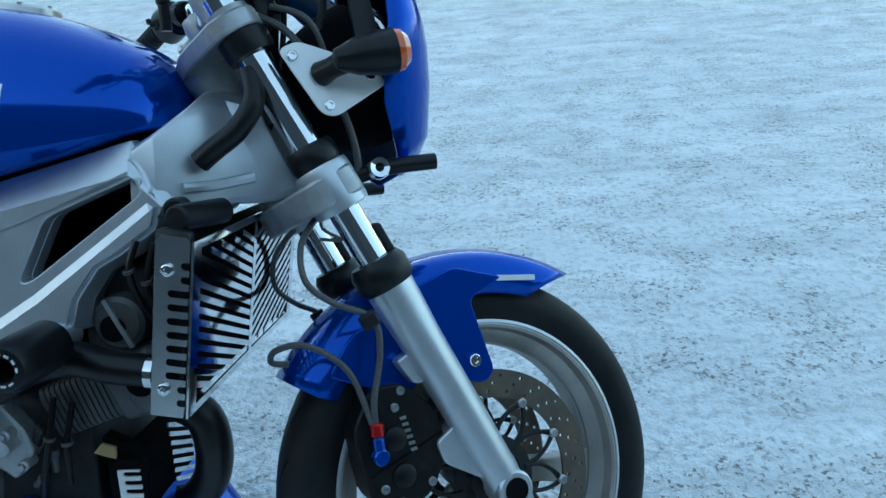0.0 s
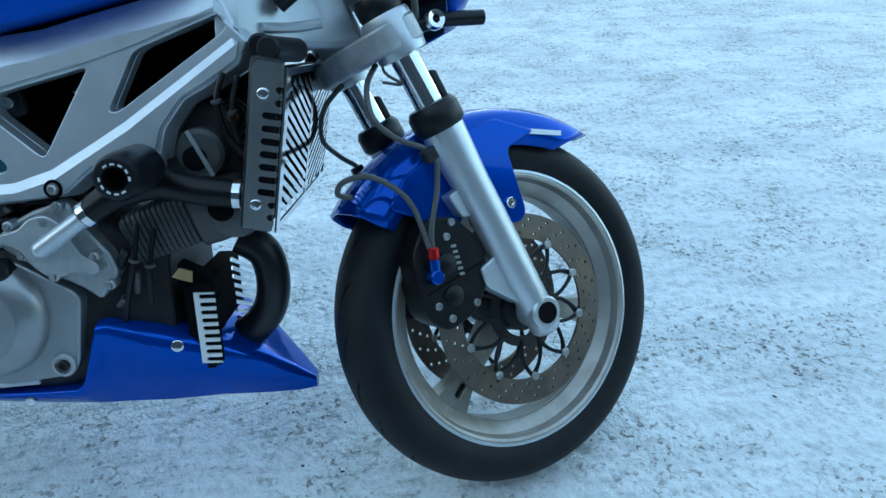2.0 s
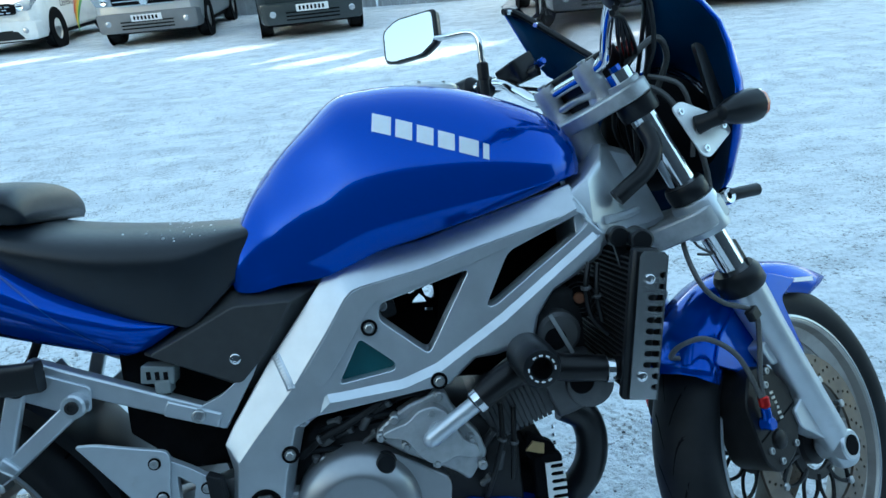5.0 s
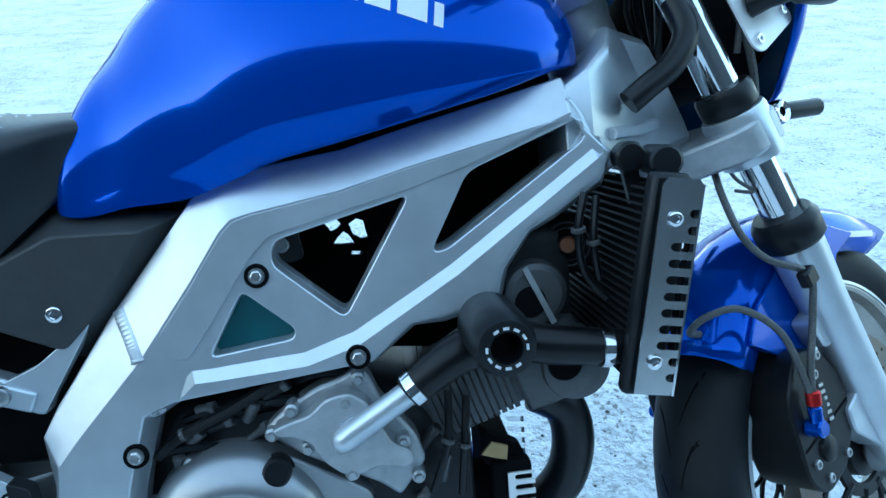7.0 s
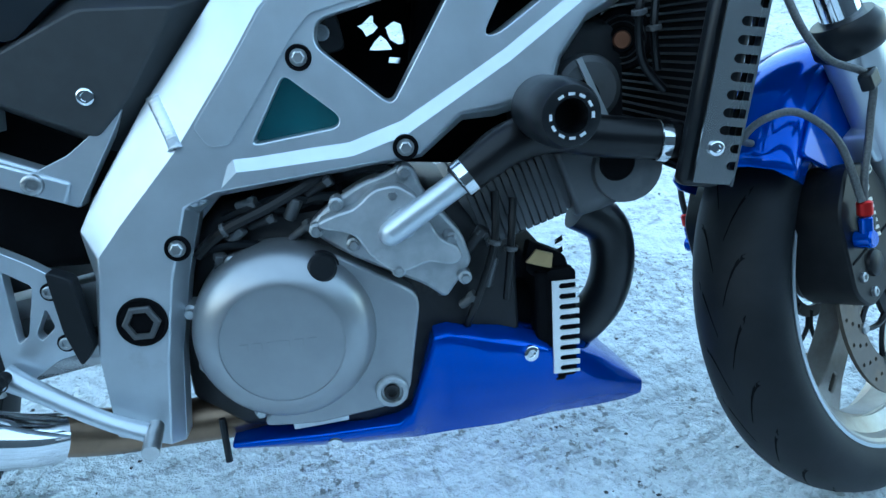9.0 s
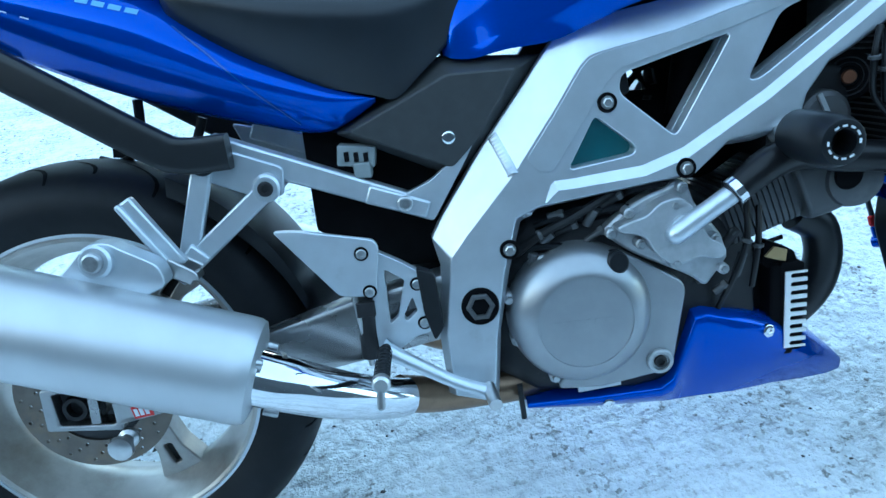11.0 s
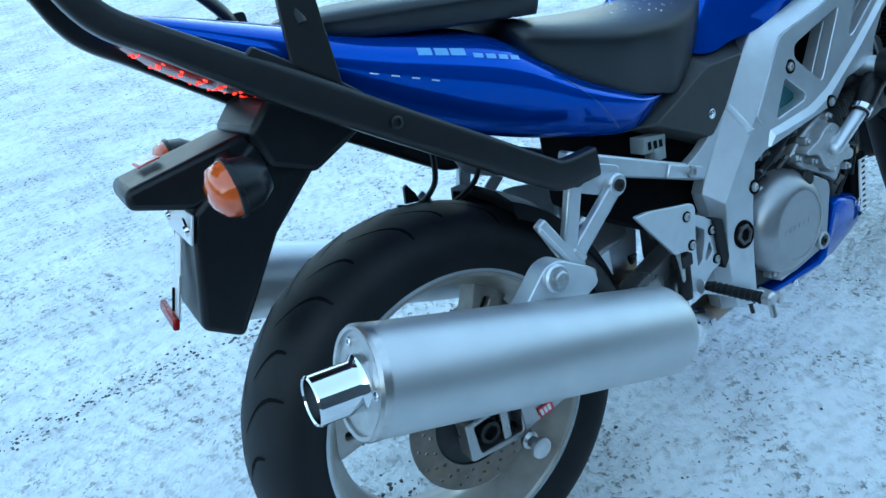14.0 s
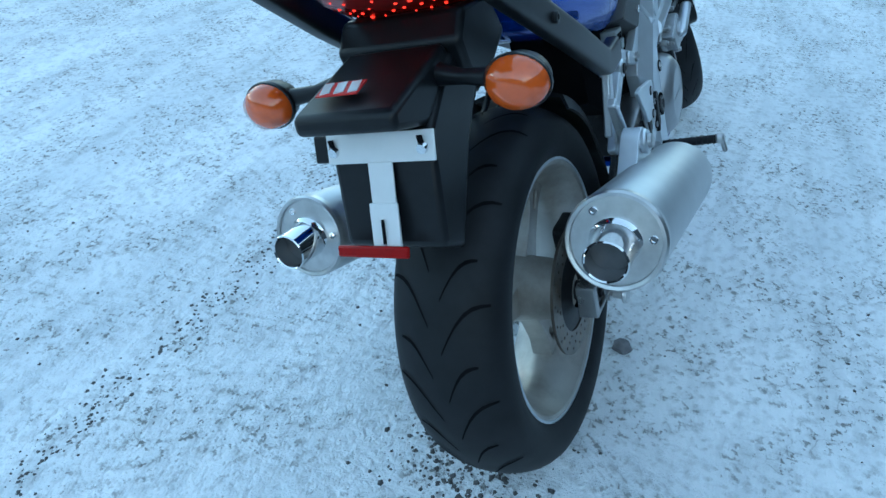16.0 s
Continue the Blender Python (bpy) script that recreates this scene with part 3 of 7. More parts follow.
def smoothstep(a, b, v):
    q = min(1.0, max(0.0, (v - a) / (b - a)))
    return q * q * (3 - 2 * q)


# knee recess on each flank, with a firm upper edge
for v in tank_bm.verts:
    x, y, z = v.co
    hollow = smoothstep(0.545, 0.60, x) * smoothstep(0.80, 0.66, x) * smoothstep(0.915, 0.865, z + 0.25 * (0.66 - x)) * smoothstep(0.690, 0.74, z)
    v.co.y -= math.copysign(0.017 * hollow, y) if abs(y) > 0.05 else 0.0
TANK_SKIN = BVHTree.FromBMesh(tank_bm)
tank = part("fuel_tank", tank_bm, BLUE, bike, "glossy metallic blue fuel tank", smooth=60)

# seats and tail
SEAT = [(0.588, 0.800, 0.060, 0.792, 0.782, 0.055), (0.58, 0.806, 0.092, 0.790, 0.772, 0.085), (0.55, 0.810, 0.120, 0.785, 0.734, 0.110), (0.50, 0.811, 0.137, 0.770, 0.690, 0.124), (0.47, 0.813, 0.143, 0.765, 0.668, 0.127), (0.44, 0.815, 0.146, 0.765, 0.676, 0.127), (0.36, 0.824, 0.150, 0.775, 0.698, 0.125), (0.28, 0.836, 0.142, 0.795, 0.728, 0.115), (0.22, 0.850, 0.130, 0.812, 0.760, 0.105), (0.205, 0.852, 0.11, 0.82, 0.78, 0.10)]
seat = part("rider_seat", loft([sect(*r) for r in interp_rows(SEAT, 4)]), VINYL, bike, "black vinyl rider seat", smooth=60)
PAD = [(0.258, 0.862, 0.10, 0.852, 0.845, 0.09), (0.250, 0.888, 0.115, 0.866, 0.842, 0.105), (0.225, 0.906, 0.122, 0.876, 0.845, 0.110), (0.12, 0.912, 0.122, 0.885, 0.858, 0.110), (0.0, 0.922, 0.110, 0.898, 0.876, 0.10), (-0.06, 0.922, 0.09, 0.905, 0.89, 0.085), (-0.07, 0.912, 0.08, 0.903, 0.895, 0.078)]
part("pillion_seat", loft([sect(*r) for r in interp_rows(PAD, 4)]), VINYL, bike, "black vinyl pillion pad", smooth=60)
TAIL = [(0.445, 0.675, 0.122, 0.672, 0.666, 0.118), (0.40, 0.698, 0.135, 0.675, 0.642, 0.118), (0.36, 0.720, 0.142, 0.685, 0.637, 0.112), (0.28, 0.765, 0.148, 0.715, 0.658, 0.105), (0.18, 0.842, 0.146, 0.765, 0.690, 0.10), (0.08, 0.872, 0.138, 0.805, 0.732, 0.095), (-0.02, 0.897, 0.126, 0.842, 0.785, 0.09), (-0.12, 0.930, 0.108, 0.886, 0.862, 0.08), (-0.22, 0.962, 0.078, 0.940, 0.922, 0.06), (-0.272, 0.974, 0.048, 0.964, 0.952, 0.04)]
tail_bm = loft([sect(*r) for r in interp_rows(TAIL, 4)])
TAIL_SKIN = BVHTree.FromBMesh(tail_bm)
tail = part("tail_fairing", tail_bm, BLUE, bike, "glossy metallic blue tail fairing", smooth=60)

# silencers
for s in (-1, 1):
    A, B = Vector((-0.184, 0.239 * s, 0.541)), Vector((0.272, 0.232 * s, 0.375))
    d = (A - B).normalized()
    ln = (A - B).length
    can = part("silencer", lathe([(0.0, 0.0), (0.050, 0.0), (0.0610, 0.004), (0.0640, 0.011), (0.0645, 0.02), (0.0645, ln - 0.004), (0.0630, ln), (0.0, ln)], d, B, 64), MUFFLER, bike, "brushed aluminium silencer can", smooth=35)
    part("end_cap", lathe([(0.030, ln + 0.004), (0.057, ln + 0.003), (0.0580, ln + 0.007), (0.0625, ln + 0.008), (0.0652, ln + 0.004), (0.0652, ln - 0.006)], d, B, 56), STEEL, can, smooth=25)
    e_a, e_b = d.orthogonal().normalized(), d.cross(d.orthogonal().normalized())
    for k in range(3):
        a = radians(120 * k + 50)
        socket_bolt(can, tuple(B + d * (ln + 0.003) + (e_a * math.cos(a) + e_b * math.sin(a)) * 0.047), tuple(d), 0.0055, 0.004, "rivet", CHROME)
    tp = (d + Vector((0, 0, -0.20))).normalized()
    E = B + d * (ln - 0.004)
    pipe = part("tailpipe", lathe([(0.026, -0.01), (0.033, 0.004), (0.034, 0.008), (0.030, 0.012), (0.0285, 0.016), (0.0285, 0.062), (0.0268, 0.064), (0.0250, 0.062), (0.0250, 0.0), (0, 0.0)], tp, E, 32), CHROME, can, "chrome tailpipe stub")
    part("pipe_bore", lathe([(0.0, 0.034), (0.0249, 0.034), (0.0249, 0.026)], tp, E, 28), FINS, pipe)


# ---- motorcycle: frame details ----
def on_skin(skin, x, z, out=0.0008):
    """The place on the right-hand skin beside (x, z), just proud of it."""
    p, nrm = skin.ray_cast(Vector((x, -1.0, z)), Vector((0, 1, 0)))[:2]
    return Vector((x, -0.15, z)) if p is None else p - Vector((0, out, 0))


def decal(skin, quad, material, parent, name="decal", nu=4, nv=3, label=""):
    """A thin mark that lies on the skin; quad: corners in x and z, round the edge."""
    a, b, c, d = [Vector(q) for q in quad]
    bm = bmesh.new()
    g = []
    for i in range(nu + 1):
        g.append([bm.verts.new(on_skin(skin, *(a.lerp(b, i / nu).lerp(d.lerp(c, i / nu), j / nv)))) for j in range(nv + 1)])
    for i in range(nu):
        for j in range(nv):
            bm.faces.new((g[i][j], g[i + 1][j], g[i + 1][j + 1], g[i][j + 1]))
    return part(name, bm, material, parent, label, smooth=60)


# maker's mark on the tank as six slanted bars
p0, p1 = Vector((0.766, 0.926)), Vector((0.940, 0.862))
run = (p1 - p0)
up2 = Vector((0.004, 0.0235))
for k, (a, b) in enumerate(((0, 0.15), (0.185, 0.315), (0.35, 0.48), (0.515, 0.645), (0.68, 0.835), (0.87, 0.92))):
    h = 0.5 + (0.5 - 0.04 * k)
    q0, q1 = p0 + run * a - up2 * 0.5, p0 + run * b - up2 * 0.5
    decal(TANK_SKIN, (q0, q1, q1 + up2 * h + Vector((0, 0.003)), q0 + up2 * h + Vector((0, 0.003))), WHITEMARK, tank, "maker_mark", label="pale silver bar of the maker's mark")
# filler cap on the crown
part("filler_cap", lathe([(0, 0.008), (0.040, 0.007), (0.046, 0.003), (0.048, -0.006)], (0.09, 0, 1), (0.865, 0, 0.980), 36), STEEL, tank)
for k in range(6):
    a = radians(60 * k)
    socket_bolt(tank, (0.865 + 0.038 * math.cos(a), 0.038 * math.sin(a), 0.987 - 0.0034 * math.cos(a)), (0.09, 0, 1), 0.003, 0.002)

# head casting and steering head
def yz_ring(x, z0, z1, hy, r=0.012, lean=0.0):
    pts = rounded([(-hy, z0), (hy, z0), (hy * 0.93, z1), (-hy * 0.93, z1)], r, 3)
    return [(x + lean * (z - 0.75), y, z) for y, z in pts]


part("head_casting", loft([yz_ring(1.045, 0.692, 0.796, 0.146), yz_ring(1.075, 0.696, 0.815, 0.140), yz_ring(1.105, 0.708, 0.842, 0.112, 0.02), yz_ring(1.140, 0.716, 0.862, 0.078, 0.025, -0.2), yz_ring(1.178, 0.712, 0.862, 0.048, 0.03, -0.4), yz_ring(1.215, 0.720, 0.850, 0.035, 0.03, -0.45)]),
     ALLOY, bike, "silver cast aluminium steering head gusset", smooth=20, bevel=0.004)
for s in (-1, 1):
    part("casting_rib", tube([(1.10, 0.118 * s, 0.745), (1.135, 0.085 * s, 0.745), (1.17, 0.056 * s, 0.75)], 0.007, 8, 4), ALLOY, bike)
def weld(path, half, beads):
    """A flat, rippled weld seam that lies on the beam, on both sides."""
    pts = smooth_path([(x, 0, z) for x, z in path], 30)
    bm = bmesh.new()
    rows = []
    for k, q in enumerate(pts):
        p, nrm = BEAM_SKIN.ray_cast(Vector((q.x, -1.0, q.z)), Vector((0, 1, 0)))[:2]
        if p is None:
            continue
        d = pts[min(k + 1, len(pts) - 1)] - pts[max(k - 1, 0)]
        if p.y < -0.1495:
            p = p + nrm * 0.0028
        side = nrm.cross(d).normalized()
        rip = abs(math.sin(math.pi * beads * k / len(pts)))
        w = half * (0.90 + 0.12 * rip)
        rows.append([bm.verts.new(p + side * w * a + nrm * (h * (0.55 + 0.45 * rip) if h > 0 else h)) for a, h in ((-1, -0.001), (-0.8, 0.0012), (-0.4, 0.0020), (0, 0.0023), (0.4, 0.0020), (0.8, 0.0012), (1, -0.001))])
    for a, b in zip(rows, rows[1:]):
        for k in range(6):
            bm.faces.new((a[k], a[k + 1], b[k + 1], b[k]))
    other = mirrored(bm)
    part("weld_bead", bm, ALLOY, bike, smooth=70)
    part("weld_bead", other, ALLOY, bike, smooth=70)


weld([(0.583, 0.611), (0.598, 0.576), (0.604, 0.558), (0.617, 0.508)], 0.0078, 30)
weld([(1.048, 0.786), (1.062, 0.766), (1.084, 0.712)], 0.0048, 26)
fpart("steering_head", lathe([(0, 0.46), (0.034, 0.46), (0.036, 0.48), (0.032, 0.50), (0.032, 0.66), (0.036, 0.672), (0.036, 0.685), (0, 0.685)], (0, 0, 1), (-0.035, 0, 0), 28), CAST)
part("intake_hose", tube([(1.185, -0.070, 0.880), (1.192, -0.086, 0.845), (1.172, -0.096, 0.812), (1.142, -0.100, 0.790), (1.122, -0.100, 0.775)], 0.014, 12, 6), PLASTIC, bike, "black rubber cable sleeve")
part("radiator_stay", join(cyl((1.105, -0.150, 0.722), (1.105, -0.128, 0.722), 0.016, 18, chamfer=0.003), plate(rounded([(1.096, 0.72), (1.114, 0.72), (1.122, 0.665), (1.108, 0.665)], 0.005), -0.132, -0.140)), PLASTIC, bike)

# raised ribs of the beams
LOW_EDGE = [(0.640, 0.523), (0.828, 0.542), (0.870, 0.576), (0.905, 0.580), (0.955, 0.592), (0.965, 0.622), (0.996, 0.661), (1.024, 0.676), (1.072, 0.706), (1.078, 0.728)]
LOWRIB = LOW_EDGE + [(1.066, 0.738), (0.915, 0.636), (0.812, 0.578), (0.762, 0.562), (0.672, 0.555), (0.652, 0.5545)]
LOWFACE = LOW_EDGE + [(1.0725, 0.7235), (0.923, 0.620), (0.8185, 0.5588), (0.7655, 0.5428), (0.6785, 0.5375), (0.656, 0.537)]
UPRIB = rounded([(1.046, 0.765), (0.882, 0.728), (0.812, 0.710), (0.722, 0.695), (0.707, 0.690), (0.696, 0.680), (0.664, 0.635), (0.622, 0.580), (0.634, 0.562), (0.652, 0.562), (0.690, 0.612), (0.722, 0.656), (0.740, 0.674), (0.880, 0.708), (0.945, 0.728), (1.050, 0.772)], 0.005)
for s in (-1, 1):
    part("beam_rib", plate(LOWRIB, 0.147 * s, 0.1555 * s, (), LOWFACE), ALLOY, bike, smooth=12)
    part("beam_rib", plate(UPRIB, 0.149 * s, 0.1530 * s), ALLOY, bike, smooth=25, bevel=0.0018)

# bolts of the frame
for x, z, r, y in ((0.725, 0.636, 0.0120, 0.1500), (0.816, 0.547, 0.0122, 0.1555), (0.590, 0.469, 0.0122, 0.1500)):
    for s in (-1, 1):
        # a black disc on the beam stands for the shade in the bolt's pit
        part("bolt_recess", lathe([(0.0, 0.0010), (r * 0.86, 0.0010), (r * 0.92, 0.0022), (r * 0.98, 0.0020), (r * 1.04, -0.001)], (0, s, 0), (x, y * s, z), 28), VOID, bike)
        fb = part("frame_bolt", lathe([(0, 0.0042), (r * 0.40, 0.0046), (r * 0.50, 0.0038), (r * 0.52, 0.0)], (0, s, 0), (x, (y + 0.0008) * s, z), 6), STEEL, bike, smooth=20)
        part("bolt_washer", lathe([(r * 0.45, 0.0016), (r * 0.66, 0.0014), (r * 0.68, 0.0)], (0, s, 0), (x, (y + 0.0008) * s, z), 22), BOLT, fb)
# pivot nut: the recess's shade is likewise a black disc on the surface
pv = part("pivot_recess", lathe([(0.0, 0.0008), (0.0215, 0.0008), (0.0225, 0.0022), (0.0240, 0.0022), (0.0248, -0.001)], (0, -1, 0), (0.546, -0.1500, 0.400), 36), VOID, bike, "dark swingarm pivot nut on a black disc for its recess's shade", smooth=30)
part("pivot_nut", lathe([(0.0185, 0.0), (0.0185, 0.0030), (0.0165, 0.0042), (0.0125, 0.0042), (0.0120, 0.001)], (0, -1, 0), (0.546, -0.1508, 0.400), 6), FINS, pv, smooth=20)
part("gusset_plate", plate(rounded([(0.500, 0.563), (0.560, 0.606), (0.548, 0.585), (0.500, 0.512), (0.470, 0.525), (0.455, 0.545)], 0.006), -0.118, -0.134), ALLOY, bike, bevel=0.002)

# subframe rail, pillion hanger, silencer stay
def bar(a, b, y0, y1, h0, h1):
    """A flat bar in the side plane, from a to b, its ends h0 and h1 high."""
    a, b = Vector(a), Vector(b)
    d = (b - a).normalized()
    n = Vector((-d.y, d.x))
    return plate([tuple(a + n * h0 / 2), tuple(b + n * h1 / 2), tuple(b - n * h1 / 2), tuple(a - n * h0 / 2)], y0, y1)


for s in (-1, 1):
    part("subframe_rail", bar((0.505, 0.522), (0.232, 0.636), 0.118 * s, 0.142 * s, 0.026, 0.034), ALLOY, bike, "silver subframe rail", bevel=0.004)
    part("hanger_plate", plate(rounded([(0.196, 0.646), (0.262, 0.628), (0.322, 0.602), (0.318, 0.566), (0.286, 0.566), (0.214, 0.600)], 0.008), 0.1425 * s, 0.1475 * s), ALLOY, bike, bevel=0.002)
    part("rail_lug", bar((0.495, 0.527), (0.42, 0.556), 0.142 * s, 0.149 * s, 0.022, 0.024), ALLOY, bike, bevel=0.003)
    socket_bolt(bike, (0.466, 0.1495 * s, 0.539), (0, s, 0), 0.010, 0.006, "rail_bolt")
    hg = part("pillion_hanger", join(bar((0.302, 0.580), (0.192, 0.496), 0.148 * s, 0.162 * s, 0.025, 0.026), bar((0.228, 0.618), (0.189, 0.502), 0.1475 * s, 0.1615 * s, 0.024, 0.026), bar((0.208, 0.512), (0.172, 0.478), 0.152 * s, 0.168 * s, 0.030, 0.022)), ALLOY, bike, "cast alloy pillion footrest hanger", bevel=0.003)
    part("hanger_eye", cyl((0.300, 0.144 * s, 0.580), (0.300, 0.164 * s, 0.580), 0.0175, 22, chamfer=0.003), ALLOY, hg)
    socket_bolt(hg, (0.300, 0.164 * s, 0.580), (0, s, 0), 0.0095, 0.004, material=ENGINE)
    part("hanger_eye", cyl((0.229, 0.144 * s, 0.620), (0.229, 0.166 * s, 0.620), 0.0165, 22, chamfer=0.003), PLASTIC, hg)
    socket_bolt(hg, (0.229, 0.166 * s, 0.620), (0, s, 0), 0.0105, 0.004, material=PLASTIC)
    part("pillion_peg", join(bar((0.136, 0.588), (0.184, 0.500), 0.172 * s, 0.186 * s, 0.017, 0.024), bar((0.128, 0.584), (0.172, 0.508), 0.184 * s, 0.192 * s, 0.008, 0.010)), ALLOY, hg, "folded alloy pillion footrest", bevel=0.003)
    part("peg_clevis", join(bar((0.172, 0.508), (0.205, 0.488), 0.166 * s, 0.171 * s, 0.022, 0.018), bar((0.170, 0.505), (0.202, 0.484), 0.188 * s, 0.193 * s, 0.022, 0.018), bar((0.202, 0.492), (0.204, 0.482), 0.166 * s, 0.193 * s, 0.008, 0.008)), STEEL, hg, bevel=0.002)
    st = part("silencer_stay", loft([[(x, w_ * s, z) for x, z in rounded([(0.040, 0.500), (0.070, 0.522), (0.098, 0.548), (0.122, 0.550), (0.140, 0.538), (0.176, 0.516), (0.182, 0.490), (0.150, 0.478), (0.080, 0.484)], 0.010, 3)] for w_ in (0.186, 0.208, 0.216)]), ALLOY, bike, "cast alloy silencer stay", smooth=35, bevel=0.004)
    part("stay_washer", cyl((0.110, 0.214 * s, 0.528), (0.110, 0.226 * s, 0.530), 0.0195, 26, chamfer=0.003), ALLOY, st)
    part("stay_bolt", lathe([(0.0, 0.008), (0.009, 0.0078), (0.0115, 0.006), (0.0120, 0.0)], (0, s, 0.05), (0.110, 0.226 * s, 0.530), 20), BOLT, st, smooth=30)

# rearset plate, footrest and pedal
for s in (-1, 1):
    hp = part("heel_plate", plate(rounded([(0.302, 0.530), (0.330, 0.528), (0.423, 0.506), (0.428, 0.496), (0.418, 0.432), (0.372, 0.438)], 0.006), 0.166 * s, 0.174 * s), ALLOY, bike, "brushed alloy heel guard plate", bevel=0.0015)
    rs = part("footrest_bracket", plate(rounded([(0.416, 0.492), (0.452, 0.471), (0.478, 0.452), (0.483, 0.438), (0.474, 0.422), (0.480, 0.402), (0.488, 0.388), (0.480, 0.373), (0.462, 0.370), (0.430, 0.349), (0.411, 0.351), (0.409, 0.40)], 0.007), 0.150 * s, 0.164 * s, (rounded([(0.430, 0.464), (0.454, 0.447), (0.440, 0.398), (0.429, 0.390)], 0.004), rounded([(0.461, 0.424), (0.466, 0.404), (0.451, 0.391), (0.447, 0.398)], 0.004))), ALLOY, bike, "skeleton alloy footrest bracket", bevel=0.0025)
    part("bracket_pad", plate(rounded([(0.470, 0.462), (0.492, 0.452), (0.498, 0.380), (0.484, 0.362), (0.474, 0.40)], 0.006), 0.152 * s, 0.170 * s), RUBBER, rs, bevel=0.003)
    for x, z, y in ((0.406, 0.490, 0.174), (0.410, 0.440, 0.174), (0.469, 0.440, 0.164), (0.473, 0.387, 0.164)):
        part("bolt_ring", lathe([(0.0062, 0.0014), (0.0088, 0.0012), (0.0092, -0.001)], (0, s, 0), (x, y * s, z), 20), VOID, rs)
        socket_bolt(rs, (x, y * s, z), (0, s, 0), 0.0064, 0.004)
    pg = part("rider_footrest", tube([(0.420, 0.185 * s, 0.366), (0.420, 0.240 * s, 0.369), (0.421, 0.288 * s, 0.372)], [0.0080, 0.0088, 0.0088], 14, 4, flat=0.8), RUBBER, bike, "ribbed rubber rider footrest")
    part("footrest_tip", join(cyl((0.421, 0.286 * s, 0.372), (0.421, 0.302 * s, 0.373), 0.0105, 16, chamfer=0.003), cyl((0.420, 0.297 * s, 0.370), (0.418, 0.303 * s, 0.345), 0.0048, 12, chamfer=0.002)), STEEL, pg)
    for k in range(9):
        q = k / 8
        part("rib", lathe([(0.0086, -0.0014), (0.0098, 0), (0.0086, 0.0014)], (0.01, s, 0.05), (0.420, (0.198 + 0.084 * q) * s, 0.367 + 0.004 * q), 12), RUBBER, pg)
    pd = part("brake_pedal" if s < 0 else "gear_pedal", tube([(0.415, 0.176 * s, 0.364), (0.44, 0.180 * s, 0.349), (0.50, 0.188 * s, 0.313), (0.540, 0.192 * s, 0.296)], [0.013, 0.010, 0.0085, 0.0095], 10, 5, flat=0.7), ALLOY, bike, "polished alloy foot pedal")
    part("pedal_tip", tube([(0.545, 0.182 * s, 0.296), (0.550, 0.222 * s, 0.290)], 0.0085, 10, 1), STEEL, pd)
part("rear_brake_cylinder", join(cyl((0.398, -0.158, 0.345), (0.402, -0.158, 0.425), 0.012, 16, chamfer=0.002), box(0.401, -0.158, 0.415, 0.024, 0.024, 0.02)), ENGINE, bike, bevel=0.002)
part("linkage_rod", tube([(0.398, -0.158, 0.335), (0.392, -0.165, 0.40), (0.388, -0.16, 0.44)], 0.004, 8, 3), STEEL, bike)

# swingarm
for s in (-1, 1):
    part("swingarm_beam", loft([[(x, (y + w * a) * s, z + h * b) for a, b in rounded([(-1, -1), (1, -1), (1, 1), (-1, 1)], 0.35, 3)] for x, y, z, w, h in ((0.52, 0.115, 0.398, 0.025, 0.045), (0.40, 0.118, 0.378, 0.022, 0.045), (0.26, 0.128, 0.352, 0.019, 0.036), (0.12, 0.138, 0.328, 0.017, 0.030), (0.05, 0.138, 0.316, 0.015, 0.030))]), ARM, bike, "silver box-section swingarm", smooth=35)
    ad = part("axle_block", plate(rounded([(0.065, 0.350), (0.055, 0.278), (-0.045, 0.288), (-0.042, 0.348)], 0.005), 0.118 * s, 0.150 * s, (rounded([(0.052, 0.342), (0.047, 0.288), (-0.027, 0.294), (-0.029, 0.340)], 0.005),)), ARM, bike, "worn alloy chain adjuster block", bevel=0.003)
    part("axle_nut", join(lathe([(0.0, -0.010), (0.0105, -0.010), (0.0110, 0.010), (0.0165, 0.010), (0.0175, 0.007), (0.0175, -0.03)], (0, s, 0), (-0.004, 0.136 * s, 0.314), 24), box(-0.004, 0.128 * s, 0.314, 0.042, 0.012, 0.040)), ENGINE, ad, smooth=25)
    part("adjuster", plate(rounded([(0.030, 0.340), (0.027, 0.290), (0.014, 0.291), (0.017, 0.341)], 0.002), 0.126 * s, 0.148 * s), ARM, ad, bevel=0.001)
    part("paddock_spool", lathe([(0, 0.036), (0.008, 0.036), (0.016, 0.034), (0.017, 0.028), (0.009, 0.024), (0.009, 0.010), (0.014, 0.006), (0.014, 0.0)], (0, s, 0), (0.056, 0.140 * s, 0.263), 20), STEEL, ad)
stk = part("arm_sticker", plate([(0.074, 0.313), (0.100, 0.316), (0.103, 0.299), (0.077, 0.296)], -0.1556, -0.1566), REDMARK, bike, "small red and white sticker")
for k in range(3):
    part("sticker_bar", plate([(0.077 + 0.007 * k, 0.310 + 0.0008 * k), (0.082 + 0.007 * k, 0.3105 + 0.0008 * k), (0.084 + 0.007 * k, 0.300 + 0.0008 * k), (0.079 + 0.007 * k, 0.2995 + 0.0008 * k)], -0.1564, -0.1572), WHITEMARK, stk)
rc = part("rear_caliper", loft([[(x, y, z) for x, z in rounded([(0.015, 0.420), (0.090, 0.415), (0.095, 0.365), (0.02, 0.360)], 0.012)] for y in (-0.075, -0.085, -0.120, -0.128)]), CALIPER, bike, "dark rear brake caliper", smooth=35)
